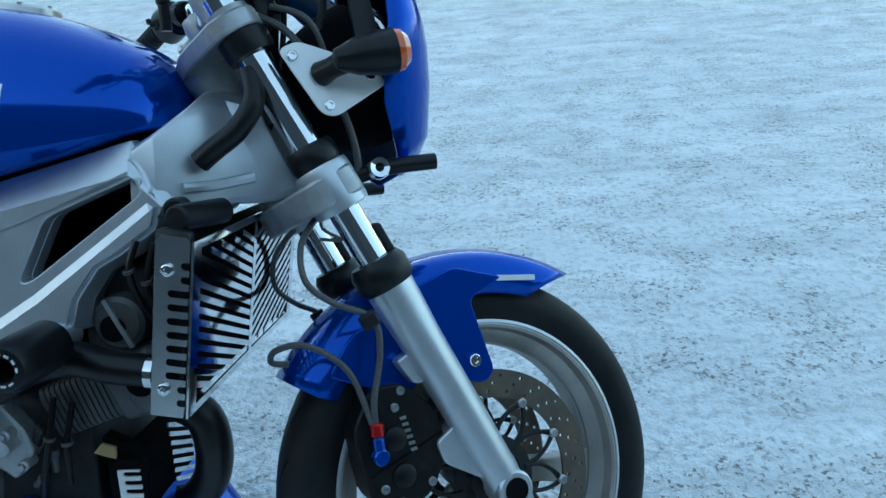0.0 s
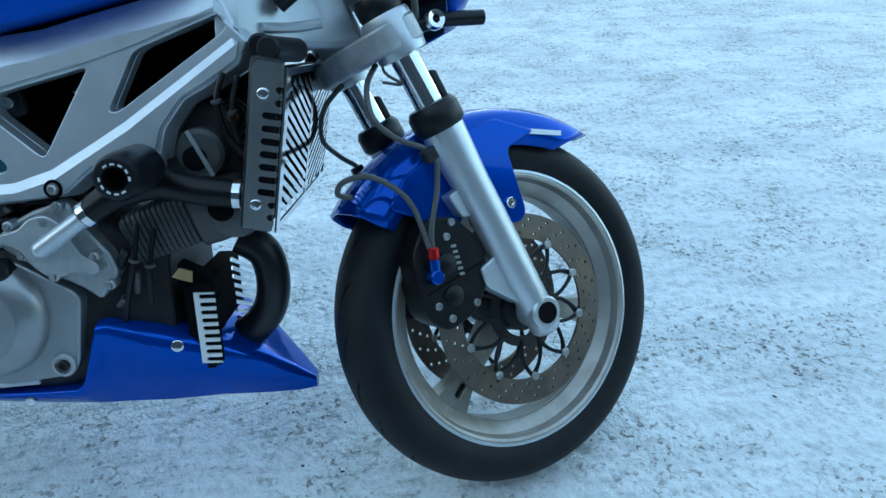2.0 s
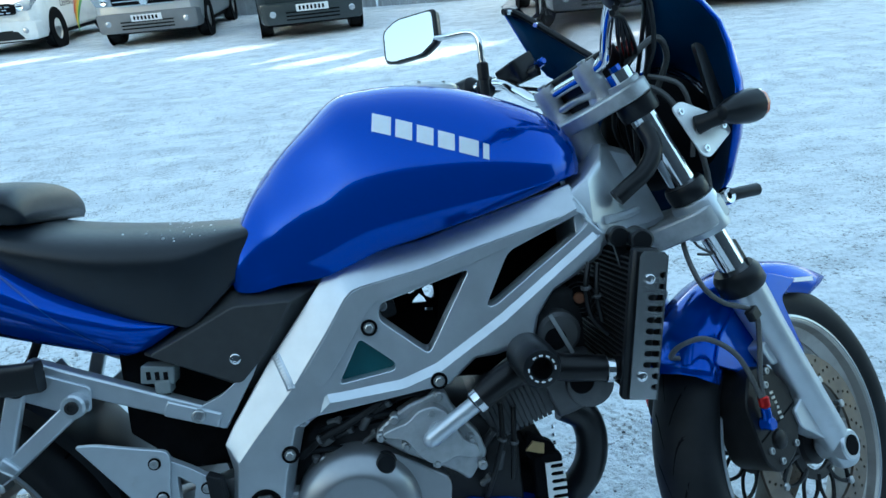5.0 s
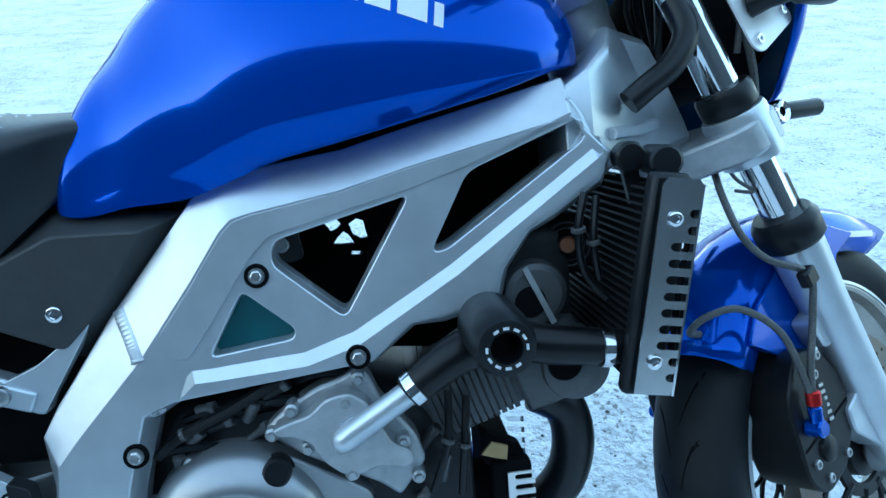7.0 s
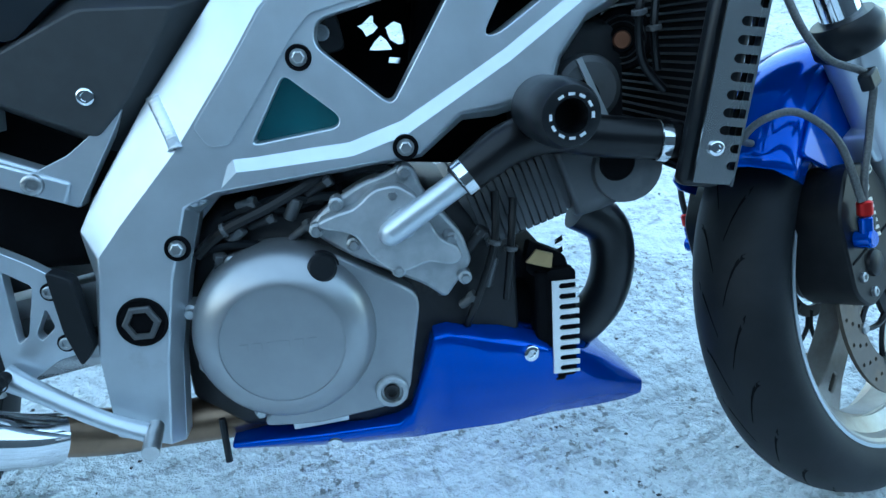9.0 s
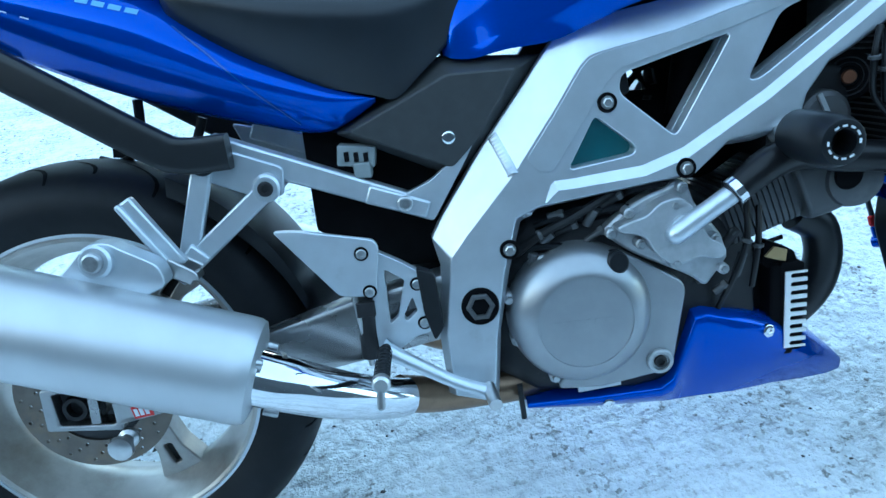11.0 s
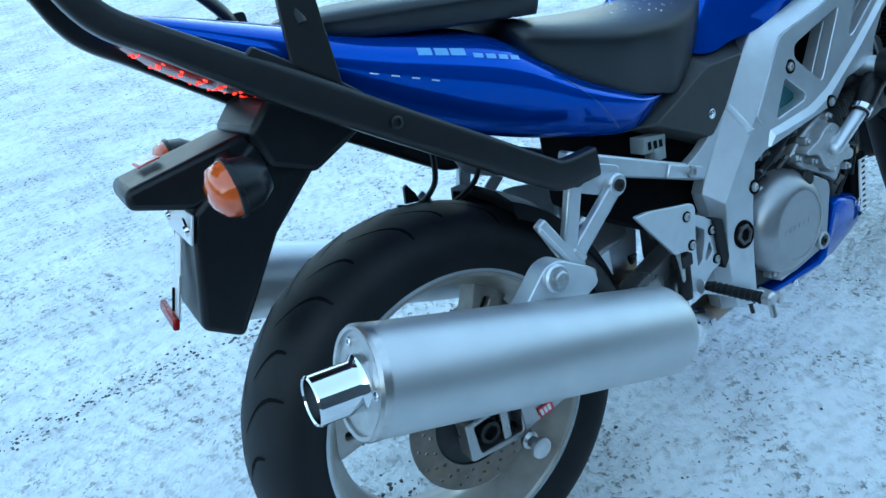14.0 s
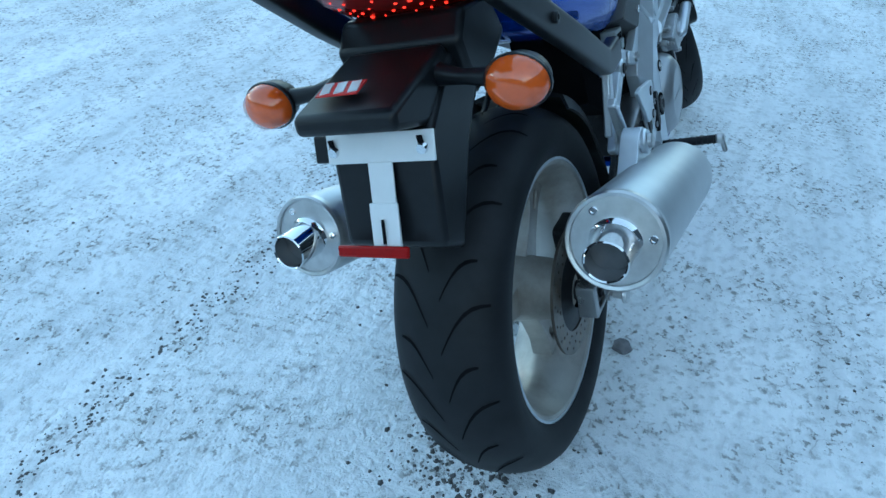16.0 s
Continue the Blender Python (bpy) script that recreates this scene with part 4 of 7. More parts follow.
part("caliper_bracket", plate(rounded([(0.018, 0.362), (0.085, 0.366), (0.060, 0.330), (0.016, 0.330)], 0.006), -0.106, -0.116), FINS, rc, bevel=0.002)

# body panels under the seat
cv = part("side_cover", plate(rounded([(0.530, 0.712), (0.655, 0.702), (0.648, 0.690), (0.590, 0.606), (0.536, 0.556), (0.480, 0.585), (0.385, 0.632), (0.462, 0.672)], 0.008), -0.10, -0.137, front=rounded([(0.535, 0.690), (0.618, 0.688), (0.612, 0.678), (0.566, 0.612), (0.530, 0.578), (0.485, 0.598), (0.408, 0.635), (0.472, 0.662)], 0.008)), GREYPL, bike, "dark grey plastic side cover", smooth=25, bevel=0.002)
socket_bolt(cv, (0.529, -0.1375, 0.615), r=0.008, h=0.004, name="screw", material=CHROME)
part("side_cover", plate(rounded([(0.530, 0.712), (0.655, 0.702), (0.590, 0.606), (0.536, 0.556), (0.385, 0.632), (0.462, 0.672)], 0.008), 0.10, 0.137), GREYPL, bike, "dark grey plastic side cover", smooth=25, bevel=0.004)
rb = part("relay_box", join(box(0.412, -0.110, 0.603, 0.048, 0.03, 0.026, Euler((0, radians(8), 0)).to_matrix()), box(0.418, -0.117, 0.585, 0.022, 0.025, 0.020)), mat("pale_grey_plastic", (0.22, 0.245, 0.25), 0.45, var=0.1, vscale=60), bike, "pale grey plastic electrical connector", bevel=0.002)
for k in range(3):
    part("connector_slot", box(0.400 + 0.012 * k, -0.1255, 0.604 - 0.0017 * k, 0.006, 0.002, 0.012), VOID, rb)
part("connector_wire", tube([(0.418, -0.118, 0.578), (0.424, -0.116, 0.560), (0.440, -0.112, 0.548)], 0.005, 8, 4), PLASTIC, rb)
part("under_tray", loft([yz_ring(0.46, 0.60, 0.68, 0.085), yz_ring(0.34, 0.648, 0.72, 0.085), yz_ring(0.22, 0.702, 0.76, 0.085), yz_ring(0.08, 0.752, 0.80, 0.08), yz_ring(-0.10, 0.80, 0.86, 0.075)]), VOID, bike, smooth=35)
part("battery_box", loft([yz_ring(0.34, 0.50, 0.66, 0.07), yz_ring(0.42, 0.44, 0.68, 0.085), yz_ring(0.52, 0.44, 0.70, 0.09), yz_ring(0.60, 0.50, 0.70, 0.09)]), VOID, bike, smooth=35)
part("shock_absorber", tube([(0.44, -0.03, 0.63), (0.50, -0.03, 0.40)], 0.028, 16, 1), ENGINE, bike)
hug = []
for k in range(15):
    a = radians(28 + 62 * k / 14)
    r0 = 0.333
    hug.append([(r0 * math.sin(a) + 0.0, y, 0.311 + r0 * math.cos(a) + dz) for y, dz in ((-0.092, -0.03), (-0.085, -0.005), (-0.05, 0.006), (0, 0.009), (0.05, 0.006), (0.085, -0.005), (0.092, -0.03), (0.088, -0.033), (0.08, -0.010), (0, 0.003), (-0.08, -0.010), (-0.088, -0.033))])
part("inner_mudguard", loft(hug), PLASTIC, bike, "black plastic inner rear mudguard", smooth=40)

# tail: rails, rack, light, mudguard
for s in (-1, 1):
    rail = smooth_path([(0.264, 0.150, 0.630), (0.205, 0.150, 0.631), (0.168, 0.150, 0.650), (0.08, 0.147, 0.710), (0.0, 0.142, 0.764), (-0.10, 0.134, 0.833), (-0.18, 0.126, 0.890), (-0.235, 0.121, 0.930), (-0.272, 0.117, 0.957), (-0.292, 0.116, 0.985), (-0.315, 0.116, 1.04), (-0.36, 0.116, 1.075), (-0.42, 0.116, 1.085)], 5)
    rings = []
    for k, p in enumerate(rail):
        d = (rail[min(k + 1, len(rail) - 1)] - rail[max(k - 1, 0)]).normalized()
        n = Vector((0, 1, 0)).cross(d).normalized()
        q = min(1.0, max(0.0, (-0.12 - p.x) / 0.12))
        hh, hw = 0.0215 + (0.0155 - 0.0215) * q, 0.0125 + 0.003 * q
        rings.append([tuple(Vector((p.x, p.y * s, p.z)) + Vector((0, a * hw, 0)) + n * b * hh) for a, b in rounded([(-1, -1), (1, -1), (1, 1), (-1, 1)], 0.45, 3)])
    gr = part("rack_rail", loft(rings), BLACKMETAL, bike, "black powder-coated luggage rack rail", smooth=50)
    socket_bolt(gr, (-0.02, 0.155 * s, 0.778), (0, s, 0), 0.008, 0.004, material=BLACKMETAL)
    part("rack_strap", plate(rounded([(-0.108, 0.945), (-0.066, 0.945), (-0.064, 0.840), (-0.058, 0.800), (-0.118, 0.838)], 0.006), 0.132 * s, 0.140 * s), BLACKMETAL, gr, bevel=0.002)
    part("rail_web", plate([(-0.03, 0.786), (-0.07, 0.812), (-0.17, 0.888), (-0.15, 0.902), (-0.07, 0.845), (-0.03, 0.81)], 0.128 * s, 0.140 * s), BLACKMETAL, gr, bevel=0.002)
    part("rack_arm", tube([(-0.086, 0.134 * s, 0.91), (-0.090, 0.128 * s, 0.935), (-0.11, 0.120 * s, 0.965), (-0.16, 0.116 * s, 1.02), (-0.22, 0.116 * s, 1.06)], 0.012, 10, 4, flat=0.6), BLACKMETAL, gr)
part("luggage_plate", loft([[(x, y, z) for y, z in rounded([(-0.13, 1.072), (0.13, 1.072), (0.13, 1.092), (-0.13, 1.092)], 0.006)] for x in (-0.20, -0.22, -0.46, -0.48)]), PLASTIC, bike, "black luggage rack plate", bevel=0.003)
tl = part("tail_light", loft([[(x, y * hw, z0 + (z1 - z0) * q) for y, q in ((-1, 0.55), (-0.9, 1.0), (-0.5, 1.0), (0, 1.0), (0.5, 1.0), (0.9, 1.0), (1, 0.55), (0.92, 0.15), (0.5, 0.0), (0, -0.05), (-0.5, 0.0), (-0.92, 0.15))] for x, hw, z0, z1 in ((-0.075, 0.090, 0.818, 0.850), (-0.13, 0.086, 0.842, 0.882), (-0.18, 0.078, 0.868, 0.908), (-0.225, 0.064, 0.903, 0.938), (-0.256, 0.042, 0.936, 0.956))]), RED, bike, "long red tail light lens under the tail", smooth=40)
LENS_SKIN = BVHTree.FromPolygons([v.co[:] for v in tl.data.vertices], [p.vertices[:] for p in tl.data.polygons])
rnd = random.Random(3)
for k in range(9):
    for j in range(-3, 4):
        x, y = -0.094 - 0.0165 * k + rnd.uniform(-0.002, 0.002), j * 0.0235 * (1 - 0.045 * k) + rnd.uniform(-0.002, 0.002)
        p, nrm = LENS_SKIN.ray_cast(Vector((x - 0.1, y, 0.52 + 0.1 * k * 0.2)), Vector((0.1, 0, 0.3)).normalized())[:2]
        size = rnd.choice((0.0, 0.6, 0.8, 1.0, 1.3))
        if p is not None and size:
            part("bulb", lathe([(0, 0.0020 * size), (0.0018 * size, 0.0013 * size), (0.0026 * size, -0.0005)], tuple(nrm), tuple(p), 8), REDLIT, tl)
MUD = [(-0.318, 0.792), (-0.322, 0.770), (-0.262, 0.742), (-0.300, 0.607), (-0.257, 0.577), (-0.175, 0.684), (-0.107, 0.741), (-0.040, 0.774), (-0.070, 0.830), (-0.150, 0.838), (-0.171, 0.812)]
rmg = part("rear_mudguard", join(plate(MUD[2:8] + [(-0.17, 0.80)], -0.072, 0.072), plate([(-0.318, 0.792), (-0.322, 0.770), (-0.255, 0.745), (-0.15, 0.765), (-0.171, 0.812)], -0.068, 0.068), plate([(-0.171, 0.812), (-0.16, 0.765), (-0.107, 0.741), (-0.03, 0.775), (-0.06, 0.835), (-0.14, 0.842)], -0.088, 0.088)), PLASTIC, bike, "long black plastic rear mudguard", smooth=30, bevel=0.008, seg=3)
stb = part("mudguard_sticker", box(-0.2765, 0.017, 0.8060, 0.028, 0.056, 0.0016, Euler((0, radians(-9), 0)).to_matrix()), REDMARK, rmg, "small red sticker with white marks")
for k in range(3):
    part("sticker_bar", box(-0.2765, -0.002 + 0.019 * k, 0.8069, 0.022, 0.012, 0.0024, Euler((0, radians(-9), radians(12))).to_matrix()), WHITEMARK, stb)
for s in (-1, 1):
    stalk = part("indicator_stalk", tube([(-0.205, 0.072 * s, 0.785), (-0.213, 0.105 * s, 0.782), (-0.216, 0.145 * s, 0.779)], [0.014, 0.009, 0.012], 12, 3), PLASTIC, bike, "amber rear indicator on a black stalk")
    wide = Matrix.Translation((-0.226, 0.172 * s, 0.776)) @ Matrix.Rotation(radians(-6 * s), 4, 'X') @ Matrix.Diagonal((1.0, 1.38, 1.14, 1.0))
    part("indicator_body", moved(lathe([(0.0, 0.040), (0.014, 0.036), (0.0235, 0.020), (0.0262, 0.0)], (1, 0, 0), (0, 0, 0), 24), wide), PLASTIC, stalk, smooth=40)
    lens = part("indicator_lens", moved(lathe([(0.0262, 0.0), (0.0270, 0.005), (0.0225, 0.019), (0.0105, 0.027), (0.0, 0.0275)], (-1, 0.10 * s, 0), (0, 0, 0), 24), wide), ORANGE, stalk, smooth=50)
    part("lens_rim", moved(lathe([(0.0262, -0.002), (0.0282, -0.001), (0.0282, 0.004), (0.0268, 0.005)], (-1, 0.02 * s, 0), (0, 0, 0), 24), wide), PLASTIC, lens, smooth=40)
pb = part("plate_bracket", join(box(-0.268, -0.001, 0.727, 0.003, 0.150, 0.036), box(-0.2700, -0.001, 0.676, 0.003, 0.034, 0.068), box(-0.2725, -0.001, 0.632, 0.0035, 0.040, 0.058)), WHITEPL, bike, "white T-shaped number plate bracket, no plate", bevel=0.001)
pb.data.transform(Matrix.Translation((-0.268, 0, 0.727)) @ Matrix.Rotation(radians(21), 4, 'Y') @ Matrix.Translation((0.268, 0, -0.727)))
for y in (-0.060, 0.064):
    part("slot", box(-0.2705, y, 0.733, 0.002, 0.007, 0.015), VOID, pb)
    part("bracket_screw", lathe([(0, 0.006), (0.006, 0.005), (0.008, 0.0)], (-1, 0, 0), (-0.270, y, 0.725), 12), CHROME, pb)
part("stem_slot", box(-0.3115, 0.001, 0.636, 0.003, 0.003, 0.030, Euler((0, radians(21), 0)).to_matrix()), VOID, pb)
part("reflector", box(-0.322, 0.018, 0.614, 0.008, 0.102, 0.015, Euler((0, radians(21), 0)).to_matrix()), RED, pb, "red bar reflector", bevel=0.003)
part("bracket_backing", box(-0.260, 0.013, 0.724, 0.006, 0.172, 0.034, Euler((0, radians(21), 0)).to_matrix()), PLASTIC, pb, bevel=0.002)
lh = part("luggage_hook", tube([(0.105, 0.015, 0.700), (0.100, 0.015, 0.655), (0.090, 0.018, 0.632), (0.062, 0.022, 0.615), (0.030, 0.030, 0.622)], 0.0075, 8, 5, flat=0.6), PLASTIC, bike, "curved black hook under the tail")
part("hook_blade", plate([(0.066, 0.632), (0.055, 0.650), (0.050, 0.646), (0.046, 0.622), (0.070, 0.618)], 0.030, 0.036), PLASTIC, lh)
part("luggage_hook", tube([(0.190, 0.015, 0.665), (0.168, 0.015, 0.622), (0.140, 0.018, 0.604), (0.110, 0.022, 0.596), (0.080, 0.03, 0.600)], 0.0075, 8, 5, flat=0.6), PLASTIC, bike, "curved black hook under the tail")

# tail marks
# tail crease: thin dark blue lines painted where the fold catches light
CREASE = mat("painted_crease_blue", (0.002, 0.040, 0.22), 0.3, coat=0.6, var=0.1)
for a, b in (((0.220, 0.780), (0.258, 0.743)), ((0.258, 0.743), (0.300, 0.698)), ((0.300, 0.698), (0.349, 0.648))):
    decal(TAIL_SKIN, (a, b, (b[0] + 0.0014, b[1] + 0.0010), (a[0] + 0.0014, a[1] + 0.0010)), CREASE, tail, "panel_seam", 5, 1)
PALEBLUE = mat("pale_blue_decal", (0.12, 0.32, 0.62), 0.35, 0.2, coat=0.6, var=0.05)


def slant(a, b, h, k0, k1, material, name, label=""):
    """A bar of a mark that runs from a to b: its stretch k0 to k1, h high, leaning."""
    a, b = Vector(a), Vector(b)
    p, q = a.lerp(b, k0), a.lerp(b, k1)
    u = Vector((h * 0.35, h))
    decal(TAIL_SKIN, (p, q, q + u, p + u), material, tail, name, 4, 2, label)


for k0, k1 in ((0.0, 0.28), (0.34, 0.62), (0.66, 0.98)):
    slant((0.045, 0.840), (0.110, 0.822), 0.0085, k0, k1, PALEBLUE, "model_mark", "pale blue bar of the model mark")
for k in range(4):
    slant((0.116, 0.818), (0.188, 0.795), 0.0055, 0.02 + 0.25 * k, 0.21 + 0.25 * k, PALEBLUE, "model_mark", "pale blue bar of the model mark")
for k in range(4):
    slant((-0.028, 0.839), (0.070, 0.800), 0.0014, 0.06 + 0.25 * k, 0.16 + 0.25 * k, WHITEMARK, "small_mark")

# exhaust
for s in (-1, 1):
    lk = part("link_pipe", tube([(0.262, 0.231 * s, 0.372), (0.300, 0.226 * s, 0.353), (0.352, 0.204 * s, 0.322), (0.408, 0.168 * s, 0.290), (0.437, 0.146 * s, 0.277)], [0.035, 0.034, 0.031, 0.0275, 0.0255], 20, 6), CHROME, bike, "polished steel exhaust link pipe")
    part("pipe_clamp", lathe([(0.033, -0.004), (0.0348, -0.003), (0.0348, 0.003), (0.033, 0.004)], (-0.86, 0.2 * s, 0.50), (0.287, 0.2255 * s, 0.3595), 24), STEEL, lk)
    for k in range(3):
        a = radians(120 * k + 40)
        socket_bolt(lk, (0.277, (0.232 + 0.047 * math.cos(a)) * s, 0.374 + 0.047 * math.sin(a)), (0.93, 0, -0.36), 0.006, 0.012)
    part("lower_pipe", tube([(0.425, 0.138 * s, 0.279), (0.47, 0.115 * s, 0.260), (0.53, 0.095 * s, 0.250), (0.62, 0.08 * s, 0.246), (0.75, 0.05 * s, 0.252)], 0.0255, 16, 5), BURNT, bike, "heat-browned exhaust pipe")
part("front_header", tube([(1.02, -0.035, 0.440), (1.055, -0.035, 0.415), (1.064, -0.035, 0.365), (1.048, -0.03, 0.312), (1.00, -0.02, 0.268), (0.93, 0.0, 0.252)], 0.0265, 18, 6), BLACKMETAL, bike, "black front exhaust header")
part("pan_strut", tube([(0.592, -0.12, 0.262), (0.594, -0.128, 0.213)], 0.004, 8, 1), BLACKMETAL, bike)

# engine
part("crankcase", loft([yz_ring(0.56, 0.27, 0.44, 0.10, 0.03), yz_ring(0.62, 0.245, 0.50, 0.128, 0.03), yz_ring(0.75, 0.235, 0.51, 0.134, 0.03), yz_ring(0.86, 0.25, 0.49, 0.128, 0.03), yz_ring(0.93, 0.30, 0.44, 0.105, 0.03)]), ENGINE, bike, "dark grimy engine crankcase", smooth=35, bevel=0.004)
cc = part("clutch_cover", lathe([(0.0, 0.0462), (0.0610, 0.0462), (0.0614, 0.0478), (0.0640, 0.0474), (0.070, 0.0445), (0.077, 0.0402), (0.083, 0.0355), (0.0875, 0.0305), (0.0905, 0.0250), (0.0928, 0.0185), (0.0943, 0.011), (0.0953, 0.002), (0.0960, -0.012)], (0, -1, 0), (0.678, -0.130, 0.366), 96), COVER, bike, "silver round clutch cover", smooth=22)
part("cover_plate", plate(rounded([(0.715, 0.452), (0.735, 0.446), (0.812, 0.398), (0.818, 0.384), (0.800, 0.285), (0.785, 0.270), (0.70, 0.258), (0.64, 0.262), (0.70, 0.36)], 0.010), -0.115, -0.148), COVER, cc, smooth=25, bevel=0.004)
for x, z in ((0.634, 0.443), (0.586, 0.396), (0.592, 0.336), (0.640, 0.276), (0.720, 0.266)):
    part("cover_boss", cyl((x, -0.112, z), (x, -0.142, z), 0.0080, 14, chamfer=0.0025), CAST, cc)
    part("cover_bolt", lathe([(0, 0.005), (0.0048, 0.005), (0.0052, 0.004), (0.0052, 0)], (0, -1, 0), (x, -0.142, z), 6), BOLT, cc, smooth=20)
for k in range(6):
    part("cover_mark", box(0.640 + 0.0135 * k, -0.1765, 0.366, 0.0085, 0.0006, 0.0085), COVER, cc)
part("drain_cap", lathe([(0.0175, 0.0), (0.0175, 0.005), (0.0160, 0.007), (0.0120, 0.007), (0.0110, 0.003), (0, 0.003)], (0, -1, 0), (0.780, -0.148, 0.288), 28), CAST, cc, smooth=30)
socket_bolt(cc, (0.780, -0.151, 0.288), r=0.0085, h=0.005, material=ENGINE)
part("filler_plug", lathe([(0.0, 0.018), (0.012, 0.018), (0.0145, 0.015), (0.0155, 0.002), (0.0175, 0.0), (0.0175, -0.012)], (0.1, -1, 0.25), (0.723, -0.152, 0.434), 20), PLASTIC, cc, smooth=30)
part("strut_tab", box(0.700, -0.134, 0.255, 0.060, 0.004, 0.012, Euler((0, radians(-4), 0)).to_matrix()), ALLOY, cc, bevel=0.001)
wp = part("water_pump", plate(rounded([(0.712, 0.474), (0.729, 0.489), (0.748, 0.502), (0.770, 0.514), (0.794, 0.521), (0.812, 0.530), (0.824, 0.522), (0.832, 0.498), (0.867, 0.452), (0.876, 0.422), (0.846, 0.383), (0.826, 0.400), (0.753, 0.439), (0.727, 0.458)], 0.007), -0.115, -0.143), CAST, bike, "cast alloy water pump housing", smooth=25, bevel=0.004)
part("pump_cover", plate(rounded([(0.724, 0.483), (0.730, 0.475), (0.746, 0.473), (0.761, 0.466), (0.772, 0.444), (0.790, 0.428), (0.808, 0.426), (0.829, 0.434), (0.853, 0.427), (0.864, 0.434), (0.860, 0.446), (0.842, 0.456), (0.832, 0.476), (0.822, 0.501), (0.803, 0.514), (0.780, 0.510), (0.762, 0.494), (0.744, 0.490)], 0.007, 5), -0.140, -0.168), CAST, wp, smooth=25, bevel=0.0045, seg=3)
part("pump_elbow", join(tube([(0.795, -0.176, 0.469), (0.830, -0.178, 0.492), (0.866, -0.180, 0.515)], 0.0125, 20, 3), lathe([(0.0125, 0.0), (0.0115, 0.005), (0.0085, 0.0095), (0.0045, 0.012), (0.0, 0.0125)], (-0.836, 0.03, -0.548), (0.795, -0.176, 0.469), 20), cyl((0.806, -0.150, 0.474), (0.806, -0.174, 0.476), 0.015, 18)), ALLOY, wp, smooth=50)
for x, z, y in ((0.744, 0.497, 0.158), (0.799, 0.503, 0.166), (0.813, 0.522, 0.155), (0.757, 0.456, 0.160), (0.799, 0.427, 0.168), (0.853, 0.452, 0.160), (0.866, 0.408, 0.154), (0.722, 0.472, 0.154)):
    part("pump_boss", cyl((x, -0.13, z), (x, -y, z), 0.0072, 14, chamfer=0.002), CAST, wp)
    part("pump_bolt", lathe([(0, 0.004), (0.0044, 0.004), (0.0050, 0.003), (0.0050, 0)], (0, -1, 0), (x, -y, z), 6), BOLT, wp, smooth=20)
ch = part("coolant_hose", tube([(0.862, -0.180, 0.512), (0.885, -0.178, 0.529), (0.915, -0.172, 0.545), (0.96, -0.160, 0.551), (1.012, -0.168, 0.542), (1.085, -0.170, 0.533)], [0.0165, 0.019, 0.021, 0.0215, 0.0205, 0.018], 18, 6), HOSEBLACK, bike, "thick black coolant hose")
for c, d, r in (((0.868, -0.1795, 0.517), (0.83, 0.03, 0.55), 0.0172), ((1.064, -0.170, 0.5345), (1, 0, -0.1), 0.0190)):
    part("hose_clamp", lathe([(r, -0.006), (r + 0.0016, -0.005), (r + 0.0016, 0.005), (r, 0.006)], d, c, 28), CHROME, ch)
# front cylinder, leaning forward
AX = Vector((0.90, 0, 0.30)).normalized()
CN = Vector((-AX.z, 0, AX.x))
BASE = Vector((0.84, 0, 0.440))


def along(d, up, hy, hz, r=0.02):
    c = BASE + AX * d + CN * up
    return [tuple(c + Vector((0, y, 0)) + CN * z) for y, z in rounded([(-hy, -hz), (hy, -hz), (hy, hz), (-hy, hz)], r, 3)]


part("front_cylinder", loft([along(0.0, 0, 0.085, 0.050), along(0.045, 0, 0.110, 0.034), along(0.15, 0.004, 0.1135, 0.036)]), FINS, bike, smooth=35)
for k in range(12):
    d = 0.050 + 0.0080 * k
    part("cooling_fin", loft([along(d, 0.004, 0.1158, 0.037, 0.012), along(d + 0.0058, 0.004, 0.1158, 0.037, 0.012)]), FINS, bike)
fh = part("front_cylinder_head", loft([along(0.150, 0, 0.128, 0.040), along(0.175, 0.003, 0.132, 0.044), along(0.215, 0.004, 0.132, 0.044), along(0.235, 0.006, 0.118, 0.038, 0.03)]), FINS, bike, "grey front cylinder head", smooth=35, bevel=0.004)
part("cam_cover", lathe([(0, 0.016), (0.026, 0.015), (0.036, 0.010), (0.039, 0.0), (0.039, -0.03)], (0, -1, 0), tuple(BASE + AX * 0.215 + Vector((0, -0.128, -0.004))), 32), FINS, fh, smooth=30)
part("cam_cap", lathe([(0, 0.004), (0.017, 0.003), (0.019, 0.0)], (0, -1, 0), tuple(BASE + AX * 0.200 + Vector((0, -0.1435, 0.008))), 24), VOID, fh)
part("cam_cover", lathe([(0, 0.012), (0.027, 0.011), (0.033, 0.007), (0.035, 0.0), (0.035, -0.04)], (0, -1, 0), (1.006, -0.120, 0.585), 32), FINS, fh, smooth=30)
part("cam_moon", lathe([(0, 0.003), (0.015, 0.0025), (0.017, 0.0)], (0, -1, 0), (0.999, -0.1315, 0.578), 20), VOID, fh)
part("cam_seam", box(1.008, -0.1335, 0.585, 0.006, 0.004, 0.068, Euler((0, radians(-25), 0)).to_matrix()), CAST, fh)
part("upper_head", loft([yz_ring(0.945, 0.535, 0.63, 0.10, 0.02), yz_ring(1.0, 0.52, 0.66, 0.115, 0.02), yz_ring(1.05, 0.51, 0.65, 0.105, 0.02)]), ENGINE, bike, smooth=35)
